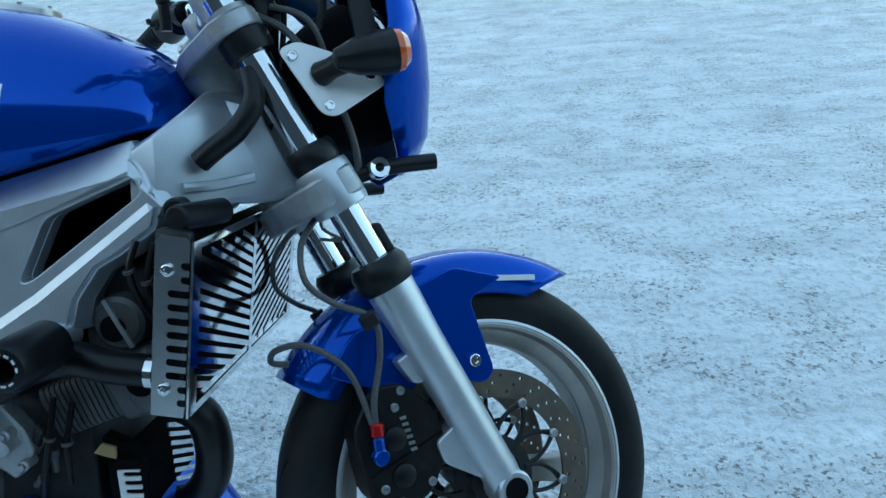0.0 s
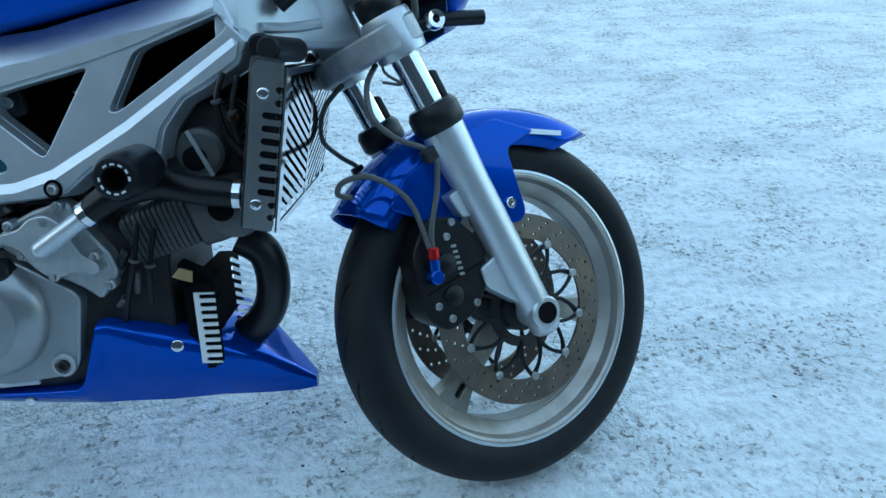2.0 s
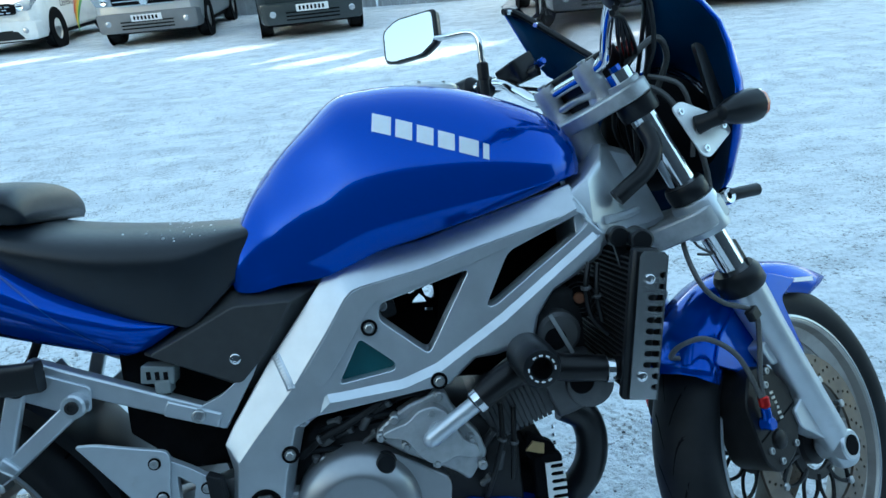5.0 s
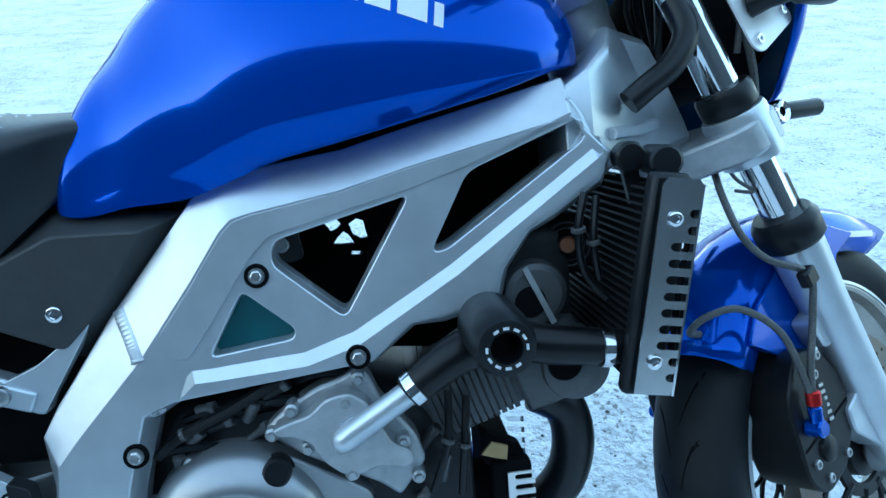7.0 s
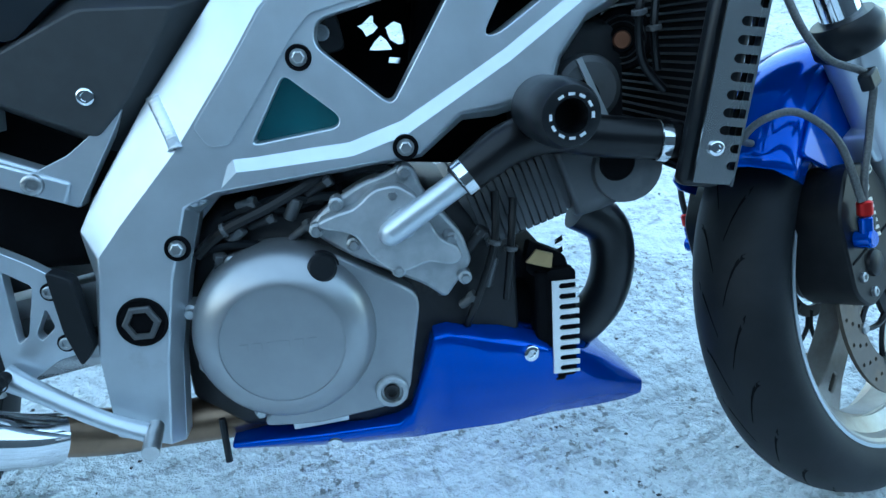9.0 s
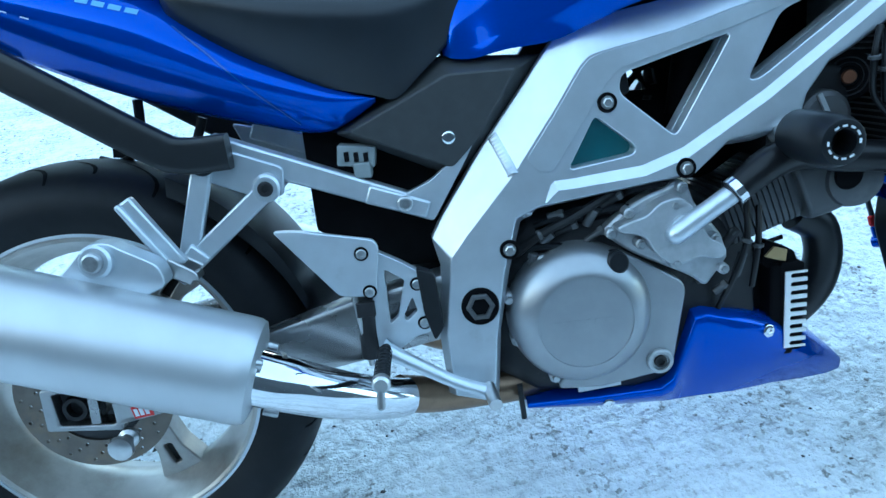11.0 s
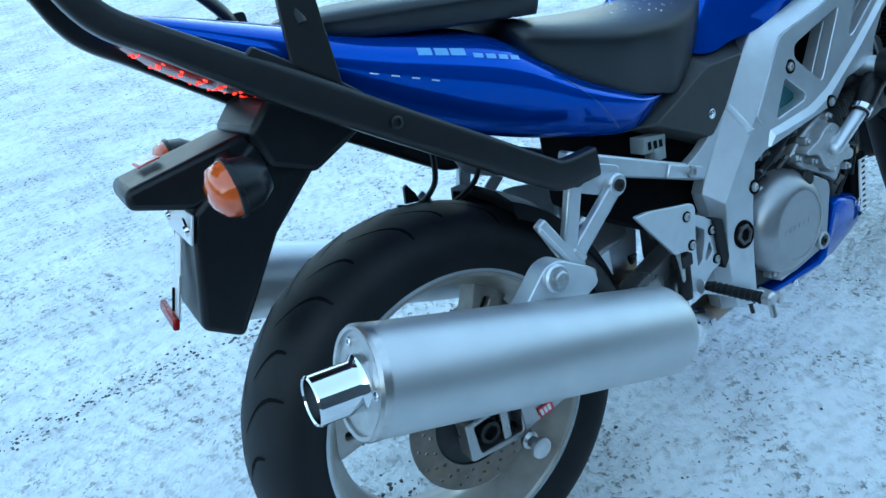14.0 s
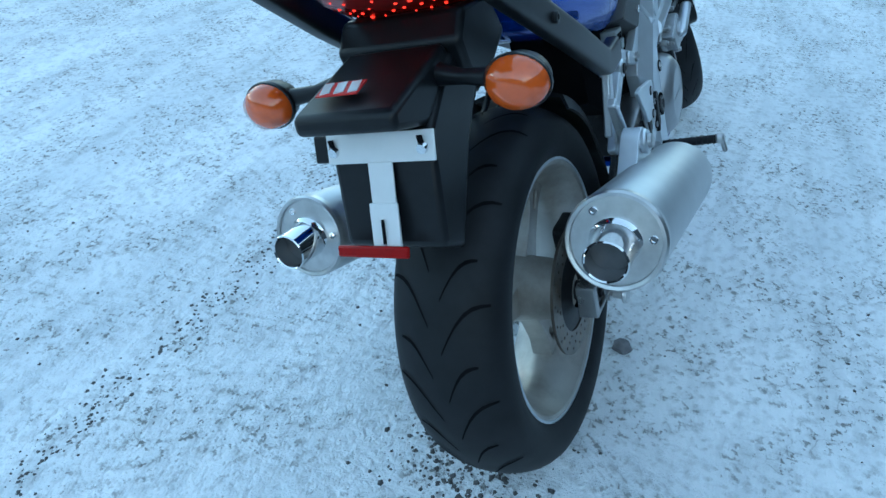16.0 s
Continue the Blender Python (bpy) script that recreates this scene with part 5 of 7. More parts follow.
part("rear_cylinder", loft([[(x + dx, y, z) for y, x in rounded([(-0.085, -0.055), (0.085, -0.055), (0.085, 0.055), (-0.085, 0.055)], 0.02, 3)] for dx, z in ((0.70, 0.47), (0.69, 0.56), (0.675, 0.66), (0.67, 0.70))]), ENGINE, bike, smooth=35)
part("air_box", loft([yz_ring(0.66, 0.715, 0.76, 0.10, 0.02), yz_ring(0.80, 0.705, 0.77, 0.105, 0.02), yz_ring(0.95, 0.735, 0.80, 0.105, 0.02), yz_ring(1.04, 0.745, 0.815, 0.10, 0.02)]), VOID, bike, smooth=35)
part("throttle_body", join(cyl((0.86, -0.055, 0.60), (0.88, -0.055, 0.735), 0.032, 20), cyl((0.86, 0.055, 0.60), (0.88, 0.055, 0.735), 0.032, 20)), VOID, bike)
ib = part("inner_bracket", plate(rounded([(0.728, 0.632), (0.728, 0.676), (0.762, 0.676), (0.768, 0.640)], 0.008), -0.088, -0.100), ENGINE, bike, bevel=0.002)
socket_bolt(ib, (0.746, -0.100, 0.657), r=0.008, h=0.005)
# black sheet added for the shade inside the frame; holes are the bright chinks
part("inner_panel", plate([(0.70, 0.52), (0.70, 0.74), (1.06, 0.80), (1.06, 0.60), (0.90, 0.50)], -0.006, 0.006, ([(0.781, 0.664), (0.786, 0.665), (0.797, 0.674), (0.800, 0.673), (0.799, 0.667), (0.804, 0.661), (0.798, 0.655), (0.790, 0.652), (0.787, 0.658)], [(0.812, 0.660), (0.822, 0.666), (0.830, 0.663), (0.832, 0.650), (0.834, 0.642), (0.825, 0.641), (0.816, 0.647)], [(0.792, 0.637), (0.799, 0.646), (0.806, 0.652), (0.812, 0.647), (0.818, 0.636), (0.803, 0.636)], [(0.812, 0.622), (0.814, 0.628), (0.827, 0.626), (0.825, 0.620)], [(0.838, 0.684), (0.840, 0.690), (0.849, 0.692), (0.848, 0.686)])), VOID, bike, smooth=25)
part("coolant_tank", loft([[(x, y, z) for x, z in rounded([(0.664, 0.555), (0.765, 0.560), (0.768, 0.582), (0.708, 0.632), (0.69, 0.625)], 0.01)] for y in (-0.09, -0.128)]), TEAL, bike, "teal translucent coolant tank", bevel=0.003)
for k, (x, z) in enumerate(((0.63, 0.485), (0.66, 0.492), (0.70, 0.490), (0.745, 0.515), (0.60, 0.45))):
    part("wire", tube([(x, -0.12, z), (x + 0.03, -0.135, z + 0.012), (x + 0.07, -0.125, z + 0.004)], 0.005, 7, 4), PLASTIC, bike)
rnd = random.Random(21)
for k, (x, z, a, m_) in enumerate(((0.640, 0.470, 40, FINS), (0.668, 0.482, 20, ENGINE), (0.700, 0.492, 62, FINS), (0.728, 0.512, 30, ENGINE), (0.620, 0.440, 75, FINS), (0.655, 0.500, 10, FINS), (0.705, 0.468, 35, FINS), (0.775, 0.532, 20, ENGINE), (0.845, 0.395, 70, FINS), (0.880, 0.440, 55, ENGINE), (0.895, 0.405, 80, FINS), (0.870, 0.375, 40, FINS))):
    d = Vector((math.cos(radians(a)), -0.25, math.sin(radians(a)))) * rnd.uniform(0.010, 0.018)
    c = Vector((x, -0.132, z))
    fit_ = part("engine_fitting", cyl(tuple(c - d), tuple(c + d), rnd.uniform(0.004, 0.0075), 10, chamfer=0.0015), m_, bike)
    part("fitting_nut", lathe([(0.0, 0.004), (0.006, 0.004), (0.007, 0.003), (0.007, -0.003)], tuple(d), tuple(c + d * 0.7), 6), FINS, fit_, smooth=20)
part("gasket_flake", plate([(0.938, 0.405), (0.950, 0.418), (0.968, 0.412), (0.966, 0.396), (0.952, 0.400)], -0.112, -0.116), mat("yellowed_paper_gasket", (0.42, 0.30, 0.14), 0.8, var=0.2), bike)
part("starter_motor", cyl((0.66, -0.105, 0.495), (0.75, -0.105, 0.500), 0.022, 18, chamfer=0.004), VOID, bike)
part("oil_filter", cyl((0.925, -0.05, 0.33), (0.985, -0.05, 0.33), 0.034, 24, chamfer=0.005), VOID, bike)

# clips, wires and hoses round the engine
for k, pts in enumerate(([(0.60, -0.128, 0.452), (0.632, -0.140, 0.478), (0.680, -0.138, 0.498), (0.735, -0.132, 0.524)], [(0.905, -0.128, 0.490), (0.900, -0.142, 0.440), (0.884, -0.140, 0.390), (0.868, -0.128, 0.345)], [(0.925, -0.122, 0.480), (0.918, -0.136, 0.430), (0.912, -0.132, 0.372)], [(1.055, -0.150, 0.690), (1.045, -0.158, 0.655), (1.052, -0.150, 0.610), (1.075, -0.150, 0.580)], [(1.07, -0.140, 0.685), (1.062, -0.152, 0.640), (1.068, -0.148, 0.600)])):
    wr = part("wire", tube(pts, 0.0042 if k else 0.006, 8, 6), HOSEBLACK, bike)
    part("wire_clip", lathe([(0.0055, -0.003), (0.0075, -0.002), (0.0075, 0.002), (0.0055, 0.003)], tuple(Vector(pts[2]) - Vector(pts[1])), pts[1], 12), FINS, wr)
hrn = part("horn", lathe([(0.0, 0.012), (0.012, 0.012), (0.014, 0.009), (0.030, 0.007), (0.033, 0.003), (0.033, -0.012), (0.0, -0.016)], (-0.3, -1, 0), (1.052, -0.092, 0.630), 32), VOID, bike, "black round horn beside the radiator", smooth=30)
for r in (0.018, 0.024):
    part("horn_ring", lathe([(r - 0.001, 0.008), (r, 0.0095), (r + 0.001, 0.008)], (-0.3, -1, 0), (1.052, -0.092, 0.630), 32), FINS, hrn)
part("horn_cap", lathe([(0, 0.016), (0.008, 0.015), (0.010, 0.011)], (-0.3, -1, 0), (1.052, -0.092, 0.630), 20), mat("coppery_terminal", (0.30, 0.13, 0.07), 0.4, 0.6, var=0.15), hrn)

# crash bobbin
cb = part("crash_bobbin", lathe([(0.030, 0.0), (0.0305, 0.045), (0.029, 0.074), (0.025, 0.085), (0.024, 0.0855), (0.0145, 0.0855), (0.014, 0.05), (0.0, 0.05)], (0.03, -1, 0), (0.945, -0.178, 0.576), 40), PLASTIC, bike, "black plastic crash bobbin", smooth=30)
part("bobbin_spacer", cyl((0.945, -0.135, 0.577), (0.945, -0.180, 0.576), 0.018, 20), ALLOY, cb)
for k in range(12):
    a = radians(30 * k)
    if k % 6 != 5:
        part("ring_mark", box(0.9476 + 0.0178 * math.cos(a), -0.2640, 0.576 + 0.0178 * math.sin(a), 0.0024, 0.0012, 0.0052, Euler((0, -a, 0)).to_matrix()), WHITEMARK, cb)

# radiator and its guards, parallel to the fork
def rad_pt(y, h, d=0.0):
    """On the radiator's plane: h up along it, d ahead of it."""
    return Vector((1.108 + 0.16 * h + d, y, 0.499 + 0.960 * h - 0.16 * d))


def rad_box(y0, y1, h0, h1, d0, d1):
    bm = bmesh.new()
    vs = [bm.verts.new(rad_pt(y, h, d)) for y in (y0, y1) for h in (h0, h1) for d in (d0, d1)]
    for f in ((0, 1, 3, 2), (4, 6, 7, 5), (0, 4, 5, 1), (2, 3, 7, 6), (0, 2, 6, 4), (1, 5, 7, 3)):
        bm.faces.new([vs[i] for i in f])
    return bm


rd_ = part("radiator", rad_box(-0.185, 0.185, 0.0, 0.20, -0.030, 0.000), VOID, bike, "black radiator core", bevel=0.004)
part("radiator_tank", rad_box(-0.205, -0.185, -0.01, 0.215, -0.038, 0.002), PLASTIC, rd_, bevel=0.006)
part("radiator_tank", rad_box(0.185, 0.205, -0.01, 0.215, -0.038, 0.002), PLASTIC, rd_, bevel=0.006)
part("radiator_neck", cyl(tuple(rad_pt(-0.19, 0.225, -0.02)), tuple(rad_pt(-0.10, 0.225, 0.0)), 0.016, 16, chamfer=0.003), PLASTIC, rd_)
gd = part("radiator_guard", rad_box(-0.211, 0.211, 0.196, 0.206, 0.008, 0.0105), CHROME, bike, "polished steel radiator guard with slanted slots")
for y0, y1, h0, h1 in ((-0.211, 0.211, -0.006, 0.004), (-0.211, -0.190, 0.004, 0.196), (0.190, 0.211, 0.004, 0.196), (-0.006, 0.006, 0.004, 0.196)):
    part("guard_bar", rad_box(y0, y1, h0, h1, 0.008, 0.0105), CHROME, gd)
for s in (-1, 1):
    for k in range(-5, 14):
        h = 0.0155 * k
        pts = []
        for q in np.linspace(0, 1, 13):
            hh = h + 0.075 * (1 - q)
            if 0.008 <= hh <= 0.192:
                pts.append((s * (0.190 - 0.184 * q), hh))
        if len(pts) > 1:
            bm = bmesh.new()
            (ya, ha), (yb, hb) = pts[0], pts[-1]
            vs = [bm.verts.new(rad_pt(y, h2 + dh, d)) for d in (0.0082, 0.0102) for y, h2, dh in ((ya, ha, -0.0042), (yb, hb, -0.0042), (yb, hb, 0.0042), (ya, ha, 0.0042))]
            for f in ((0, 1, 2, 3), (4, 5, 6, 7), (0, 1, 5, 4), (1, 2, 6, 5), (2, 3, 7, 6), (3, 0, 4, 7)):
                bm.faces.new([vs[i] for i in f])
            part("slat", bm, CHROME, gd)
def comb(x0, x1, root, z0, z1, count, duty, y0, y1, lead=0.5, short=None):
    """A sheet in x and z whose edge at x1 is cut into teeth by round-ended slots that reach in to root; short: how far the two at either end reach in."""
    deep = root
    pitch = (z1 - z0) / count
    pts = [(x0, z0), (x1, z0)]
    for k in range(count):
        c, r = z0 + pitch * (k + lead), pitch * duty / 2
        root = short if short is not None and (k < 2 or k > count - 3) else deep
        pts += [(x1, c - r), (root + r, c - r)] + [(root + r - r * math.sin(q), c - r * math.cos(q)) for q in (0.6, 1.2, 1.57, 1.95, 2.54)] + [(root + r, c + r), (x1, c + r)]
    pts += [(x1, z1), (x0, z1)]
    return plate(pts, y0, y1)


for s in (-1, 1):
    sheet = comb(-0.031, 0.0070, -0.0155, 0.006, 0.186, 11, 0.52, 0.2120 * s, 0.2146 * s, short=-0.0020)
    caps_ = join(plate([(-0.031, -0.004), (0.005, -0.004), (0.0070, 0.006), (-0.031, 0.006)], 0.2120 * s, 0.2146 * s), plate([(-0.031, 0.186), (0.0070, 0.186), (0.0070, 0.206), (0.003, 0.211), (-0.026, 0.211), (-0.031, 0.204)], 0.2120 * s, 0.2146 * s))
    bm = join(sheet, caps_)
    for v in bm.verts:
        v.co = rad_pt(v.co.y, v.co.z, v.co.x)
    sg = part("guard_flange", bm, DARKSTEEL, bike, "slotted steel radiator side guard", smooth=25)
    for h in (0.030, 0.172):
        socket_bolt(sg, tuple(rad_pt(0.2146 * s, h, -0.016)), (0, s, 0), 0.007, 0.004, "screw", CHROME)
for k in range(24):
    part("core_fin", rad_box(-0.186, 0.186, 0.006 + 0.0082 * k, 0.0085 + 0.0082 * k, -0.033, -0.030), ENGINE, rd_)
# oil cooler guard
og = part("cooler_guard", comb(0.966, 0.9965, 0.9735, 0.268, 0.380, 9, 0.55, -0.1148, -0.1172), WHITEPL, bike, "small slotted bright metal oil cooler guard")
part("guard_backing", plate(rounded([(0.962, 0.262), (0.994, 0.262), (0.994, 0.392), (0.962, 0.392)], 0.006), -0.098, -0.112), VOID, og)
for k in range(9):
    part("slat", box(1.002, 0.020, 0.268 + 0.0140 * k, 0.002, 0.125, 0.0065, Euler((radians(-24), 0, 0)).to_matrix()), CHROME, og)
part("cooler_bracket", plate(rounded([(0.945, 0.425), (0.985, 0.405), (0.992, 0.378), (0.965, 0.372), (0.94, 0.39)], 0.006), -0.085, -0.102), VOID, og)
part("oil_cooler", box(0.966, -0.02, 0.322, 0.034, 0.182, 0.135), VOID, bike, bevel=0.004)
# belly pan
PAN = [(0.600, 0.236, 0.128, 0.230, 0.222, 0.118), (0.70, 0.240, 0.136, 0.232, 0.214, 0.120), (0.785, 0.246, 0.142, 0.236, 0.206, 0.112), (0.800, 0.262, 0.145, 0.246, 0.204, 0.110), (0.830, 0.350, 0.148, 0.330, 0.202, 0.105), (0.845, 0.352, 0.148, 0.332, 0.201, 0.102), (0.905, 0.336, 0.140, 0.306, 0.196, 0.092), (0.975, 0.306, 0.112, 0.270, 0.190, 0.070), (1.04, 0.260, 0.068, 0.228, 0.176, 0.042), (1.085, 0.218, 0.034, 0.200, 0.168, 0.022), (1.114, 0.188, 0.012, 0.180, 0.166, 0.008)]
pan = part("belly_pan", loft([sect(*r, e=5.0) for r in PAN]), BLUE, bike, "glossy blue belly pan", smooth=35, bevel=0.002)
socket_bolt(pan, (0.937, -0.128, 0.303), (0.25, -1, 0.1), 0.009, 0.004, "screw", CHROME)
socket_bolt(pan, (0.712, -0.134, 0.224), (0, -1, 0), 0.008, 0.003, "screw", CHROME)

# ---- motorcycle: steered front end ----
def xy_ring(z, outline):
    return [(x, y, z) for x, y in outline]


UP = rounded([(-0.070, -0.045), (-0.030, -0.132), (0.015, -0.138), (0.036, -0.103), (0.028, -0.06), (0.030, 0.0), (0.028, 0.06), (0.036, 0.103), (0.015, 0.138), (-0.030, 0.132), (-0.070, 0.045)], 0.02, 4)
uc = fpart("upper_yoke", loft([xy_ring(0.684, UP), xy_ring(0.708, UP)]), CAST, label="cast alloy upper fork yoke", bevel=0.003)
LOWY = rounded([(-0.075, -0.04), (-0.035, -0.135), (0.025, -0.142), (0.040, -0.103), (0.020, -0.06), (0.024, 0.0), (0.020, 0.06), (0.040, 0.103), (0.025, 0.142), (-0.035, 0.135), (-0.075, 0.04)], 0.02, 4)
lc = fpart("lower_yoke", loft([xy_ring(0.448, LOWY), xy_ring(0.486, LOWY)]), CAST, label="cast alloy lower fork yoke", bevel=0.004)
for s in (-1, 1):
    fpart("yoke_collar", lathe([(0.0222, 0.436), (0.036, 0.438), (0.037, 0.445), (0.037, 0.492), (0.035, 0.498), (0.0222, 0.499)], (0, 0, 1), (0, 0.103 * s, 0), 32), ALLOY, lc, smooth=35)
    fpart("dust_ring", lathe([(0.0222, 0.499), (0.031, 0.499), (0.033, 0.505), (0.033, 0.522), (0.030, 0.528), (0.0222, 0.528)], (0, 0, 1), (0, 0.103 * s, 0), 28), PLASTIC, lc, smooth=35)
    fpart("upper_dust_ring", lathe([(0.0222, 0.655), (0.030, 0.655), (0.032, 0.662), (0.032, 0.682), (0.0222, 0.684)], (0, 0, 1), (0, 0.103 * s, 0), 28), PLASTIC, uc, smooth=35)
    fpart("fork_cap", lathe([(0.026, 0.708), (0.026, 0.716), (0.018, 0.718), (0.017, 0.722), (0.010, 0.728), (0.0, 0.728)], (0, 0, 1), (0, 0.103 * s, 0), 6 * 4), CAST, uc, smooth=25)
    fpart("preload_screw", cyl((0, 0.103 * s, 0.728), (0, 0.103 * s, 0.744), 0.009, 6), ANOBLUE, uc)
    rs_ = fpart("bar_riser", loft([xy_ring(z, [(0.0 + r * math.cos(a), 0.052 * s + r * math.sin(a)) for a in (2 * math.pi * k / 20 for k in range(20))]) for z, r in ((0.706, 0.024), (0.715, 0.021), (0.740, 0.0205), (0.758, 0.022), (0.772, 0.019))]), CAST, label="cast alloy handlebar riser", smooth=35)
    socket_bolt(rs_, tuple(FRONT @ Vector((0.0, 0.052 * s, 0.772))), tuple(FRONT.to_3x3() @ Vector((0, 0, 1))), 0.008, 0.006)
def bpart(name, bm, material, parent=None, **kw):
    """A part on the handlebar, whose right half is swept further back."""
    for v in bm.verts:
        v.co.x -= 0.075 * min(1.0, max(0.0, (-v.co.y - 0.09) / 0.11)) + 0.18 * max(0.0, -v.co.y - 0.2)
    return fpart(name, bm, material, parent, **kw)


BARP = [(0.002, 0.0, 0.754), (0.003, 0.062, 0.754), (0.008, 0.092, 0.762), (0.018, 0.125, 0.790), (0.030, 0.160, 0.816), (0.032, 0.190, 0.830), (0.024, 0.225, 0.842), (0.006, 0.275, 0.850), (-0.045, 0.385, 0.856)]
bpart("handlebar", tube([(x, -y, z) for x, y, z in BARP[::-1]] + BARP[1:], 0.0112, 16, 5), CHROME, label="chromed tubular handlebar", smooth=60)
for s in (-1, 1):
    g0, g1 = Vector((0.004, 0.280 * s, 0.850)), Vector((-0.052, 0.405 * s, 0.857))
    gp_ = bpart("grip", tube([g0, g1], 0.0165, 16, 1), RUBBER, label="black rubber handlebar grip")
    bpart("bar_end", tube([g1, g1 + (g1 - g0).normalized() * 0.022], 0.015, 16, 1), PLASTIC, gp_)
    for k in range(10):
        bpart("grip_rib", lathe([(0.0160, -0.0025), (0.0178, 0), (0.0160, 0.0025)], tuple(g1 - g0), tuple(g0.lerp(g1, 0.08 + 0.09 * k)), 14), RUBBER, gp_)
    a_, b_ = Vector((0.022, 0.222 * s, 0.842)), Vector((0.006, 0.275 * s, 0.850))
    sw = bpart("switch_pod", loft([[tuple(a_.lerp(b_, q) + Vector((math.cos(a) * r * 0.9, 0, math.sin(a) * r * 1.15 - 0.004))) for a in (2 * math.pi * k / 16 for k in range(16))] for q, r in ((0, 0.018), (0.12, 0.026), (0.9, 0.027), (1, 0.02))]), PLASTIC, label="black switch housing", smooth=35)
    for k in range(3):
        bpart("switch_button", box(-0.016, (0.236 + 0.013 * k) * s, 0.850 + 0.012 * (k - 1), 0.008, 0.010, 0.008), PLASTIC, sw, bevel=0.002)
    bpart("lever_clamp", cyl((0.030, 0.192 * s, 0.828), (0.024, 0.214 * s, 0.838), 0.020, 16, chamfer=0.003), PLASTIC, sw)
    bpart("lever_pivot", box(0.052, 0.215 * s, 0.826, 0.060, 0.036, 0.024), ENGINE, sw, bevel=0.005)
    bpart("pivot_screw", cyl((0.070, 0.222 * s, 0.812), (0.070, 0.222 * s, 0.842), 0.007, 12), STEEL, sw)
    lv = bpart("brake_lever" if s < 0 else "clutch_lever", tube([(0.060, 0.212 * s, 0.826), (0.078, 0.245 * s, 0.826), (0.072, 0.29 * s, 0.828), (0.052, 0.34 * s, 0.832), (0.040, 0.385 * s, 0.834)], [0.011, 0.010, 0.0085, 0.0075, 0.007], 12, 5, flat=0.7), STEEL, label="polished alloy hand lever")
    bpart("lever_ball", lathe([(0, -0.011), (0.007, -0.009), (0.011, 0), (0.007, 0.009), (0, 0.011)], (0, 0, 1), (0.038, 0.392 * s, 0.834), 16), STEEL, lv)
rv = bpart("clutch_reservoir", loft([[(x, y, z) for x, y in rounded([(0.038, 0.122), (0.100, 0.122), (0.100, 0.182), (0.038, 0.182)], 0.012)] for z in (0.802, 0.807, 0.838, 0.846)]), PLASTIC, label="black square fluid reservoir", bevel=0.003)
bpart("banjo_bolt", cyl((0.090, 0.100, 0.814), (0.090, 0.122, 0.814), 0.008, 12, chamfer=0.002), ANOBLUE, rv)
bpart("clutch_body", tube([(0.04, 0.20, 0.825), (0.06, 0.15, 0.812), (0.075, 0.11, 0.806)], 0.011, 12, 3), PLASTIC, rv)
bpart("brake_reservoir", loft([[(x, y, z) for x, y in rounded([(0.055, -0.195), (0.105, -0.195), (0.105, -0.140), (0.055, -0.140)], 0.012)] for z in (0.815, 0.82, 0.842, 0.848)]), PLASTIC, label="black brake fluid reservoir", bevel=0.003)

# left mirror, on its stem
mr0 = Vector((0.861, 0.283, 1.118))
e1, e3 = Vector((0.753, -0.658, 0.0)), Vector((0.07, 0.07, 1.0)).normalized()
e2 = e1.cross(e3).normalized()
MOUT = rounded([(-0.068, -0.036), (-0.071, 0.026), (-0.033, 0.044), (0.062, 0.044), (0.067, -0.018), (0.030, -0.040), (-0.046, -0.042)], 0.012, 4)
mshell = part("mirror_shell", loft([[tuple(mr0 + e1 * a * k + e3 * b * k + e2 * d) for a, b in MOUT] for k, d in ((1.0, 0.004), (1.04, 0.0), (1.0, -0.014), (0.75, -0.030), (0.3, -0.036))]), PLASTIC, bike, "black rear-view mirror on a chrome stem", smooth=40)
part("mirror_glass", loft([[tuple(mr0 + e1 * a * k + e3 * b * k + e2 * d) for a, b in MOUT] for k, d in ((0.93, 0.0045), (0.93, 0.0058))]), MIRROR, mshell)
part("mirror_stem", tube([tuple(mr0 + e1 * 0.02 - e2 * 0.02), (0.915, 0.228, 1.103), (0.960, 0.188, 1.100), (0.978, 0.174, 1.085), (0.981, 0.172, 1.045), (0.981, 0.172, 0.995)], 0.006, 12, 6), CHROME, mshell)
part("stem_joint", join(cyl((0.981, 0.172, 1.040), (0.981, 0.172, 1.006), 0.011, 16, chamfer=0.003), cyl((0.981, 0.172, 1.01), (0.981, 0.172, 0.968), 0.009, 14)), PLASTIC, mshell)

# front mudguard
def guard_arc(y, r, a0, a1, n, drop=0.0):
    return [(r * math.sin(a), y, r * math.cos(a) - drop) for a in (radians(a0 + (a1 - a0) * k / n) for k in range(n + 1))]


rows = []
n_arc = 26
for y, r, a0, a1 in ((-0.074, 0.264, -30, 43), (-0.0765, 0.290, -31, 49), (-0.068, 0.314, -31, 54), (-0.045, 0.327, -31, 57.5), (0.0, 0.334, -31, 60), (0.045, 0.327, -31, 57.5), (0.068, 0.314, -31, 54), (0.0765, 0.290, -31, 49), (0.074, 0.264, -30, 43)):
    rows.append(guard_arc(y, r, a0, a1, n_arc))
mg_bm = loft(rows, caps=False, closed=False)
fmg = fpart("front_mudguard", mg_bm, BLUE, label="glossy blue front mudguard", smooth=60)
sol = fmg.modifiers.new("thickness", 'SOLIDIFY')
sol.thickness, sol.offset = 0.004, -1
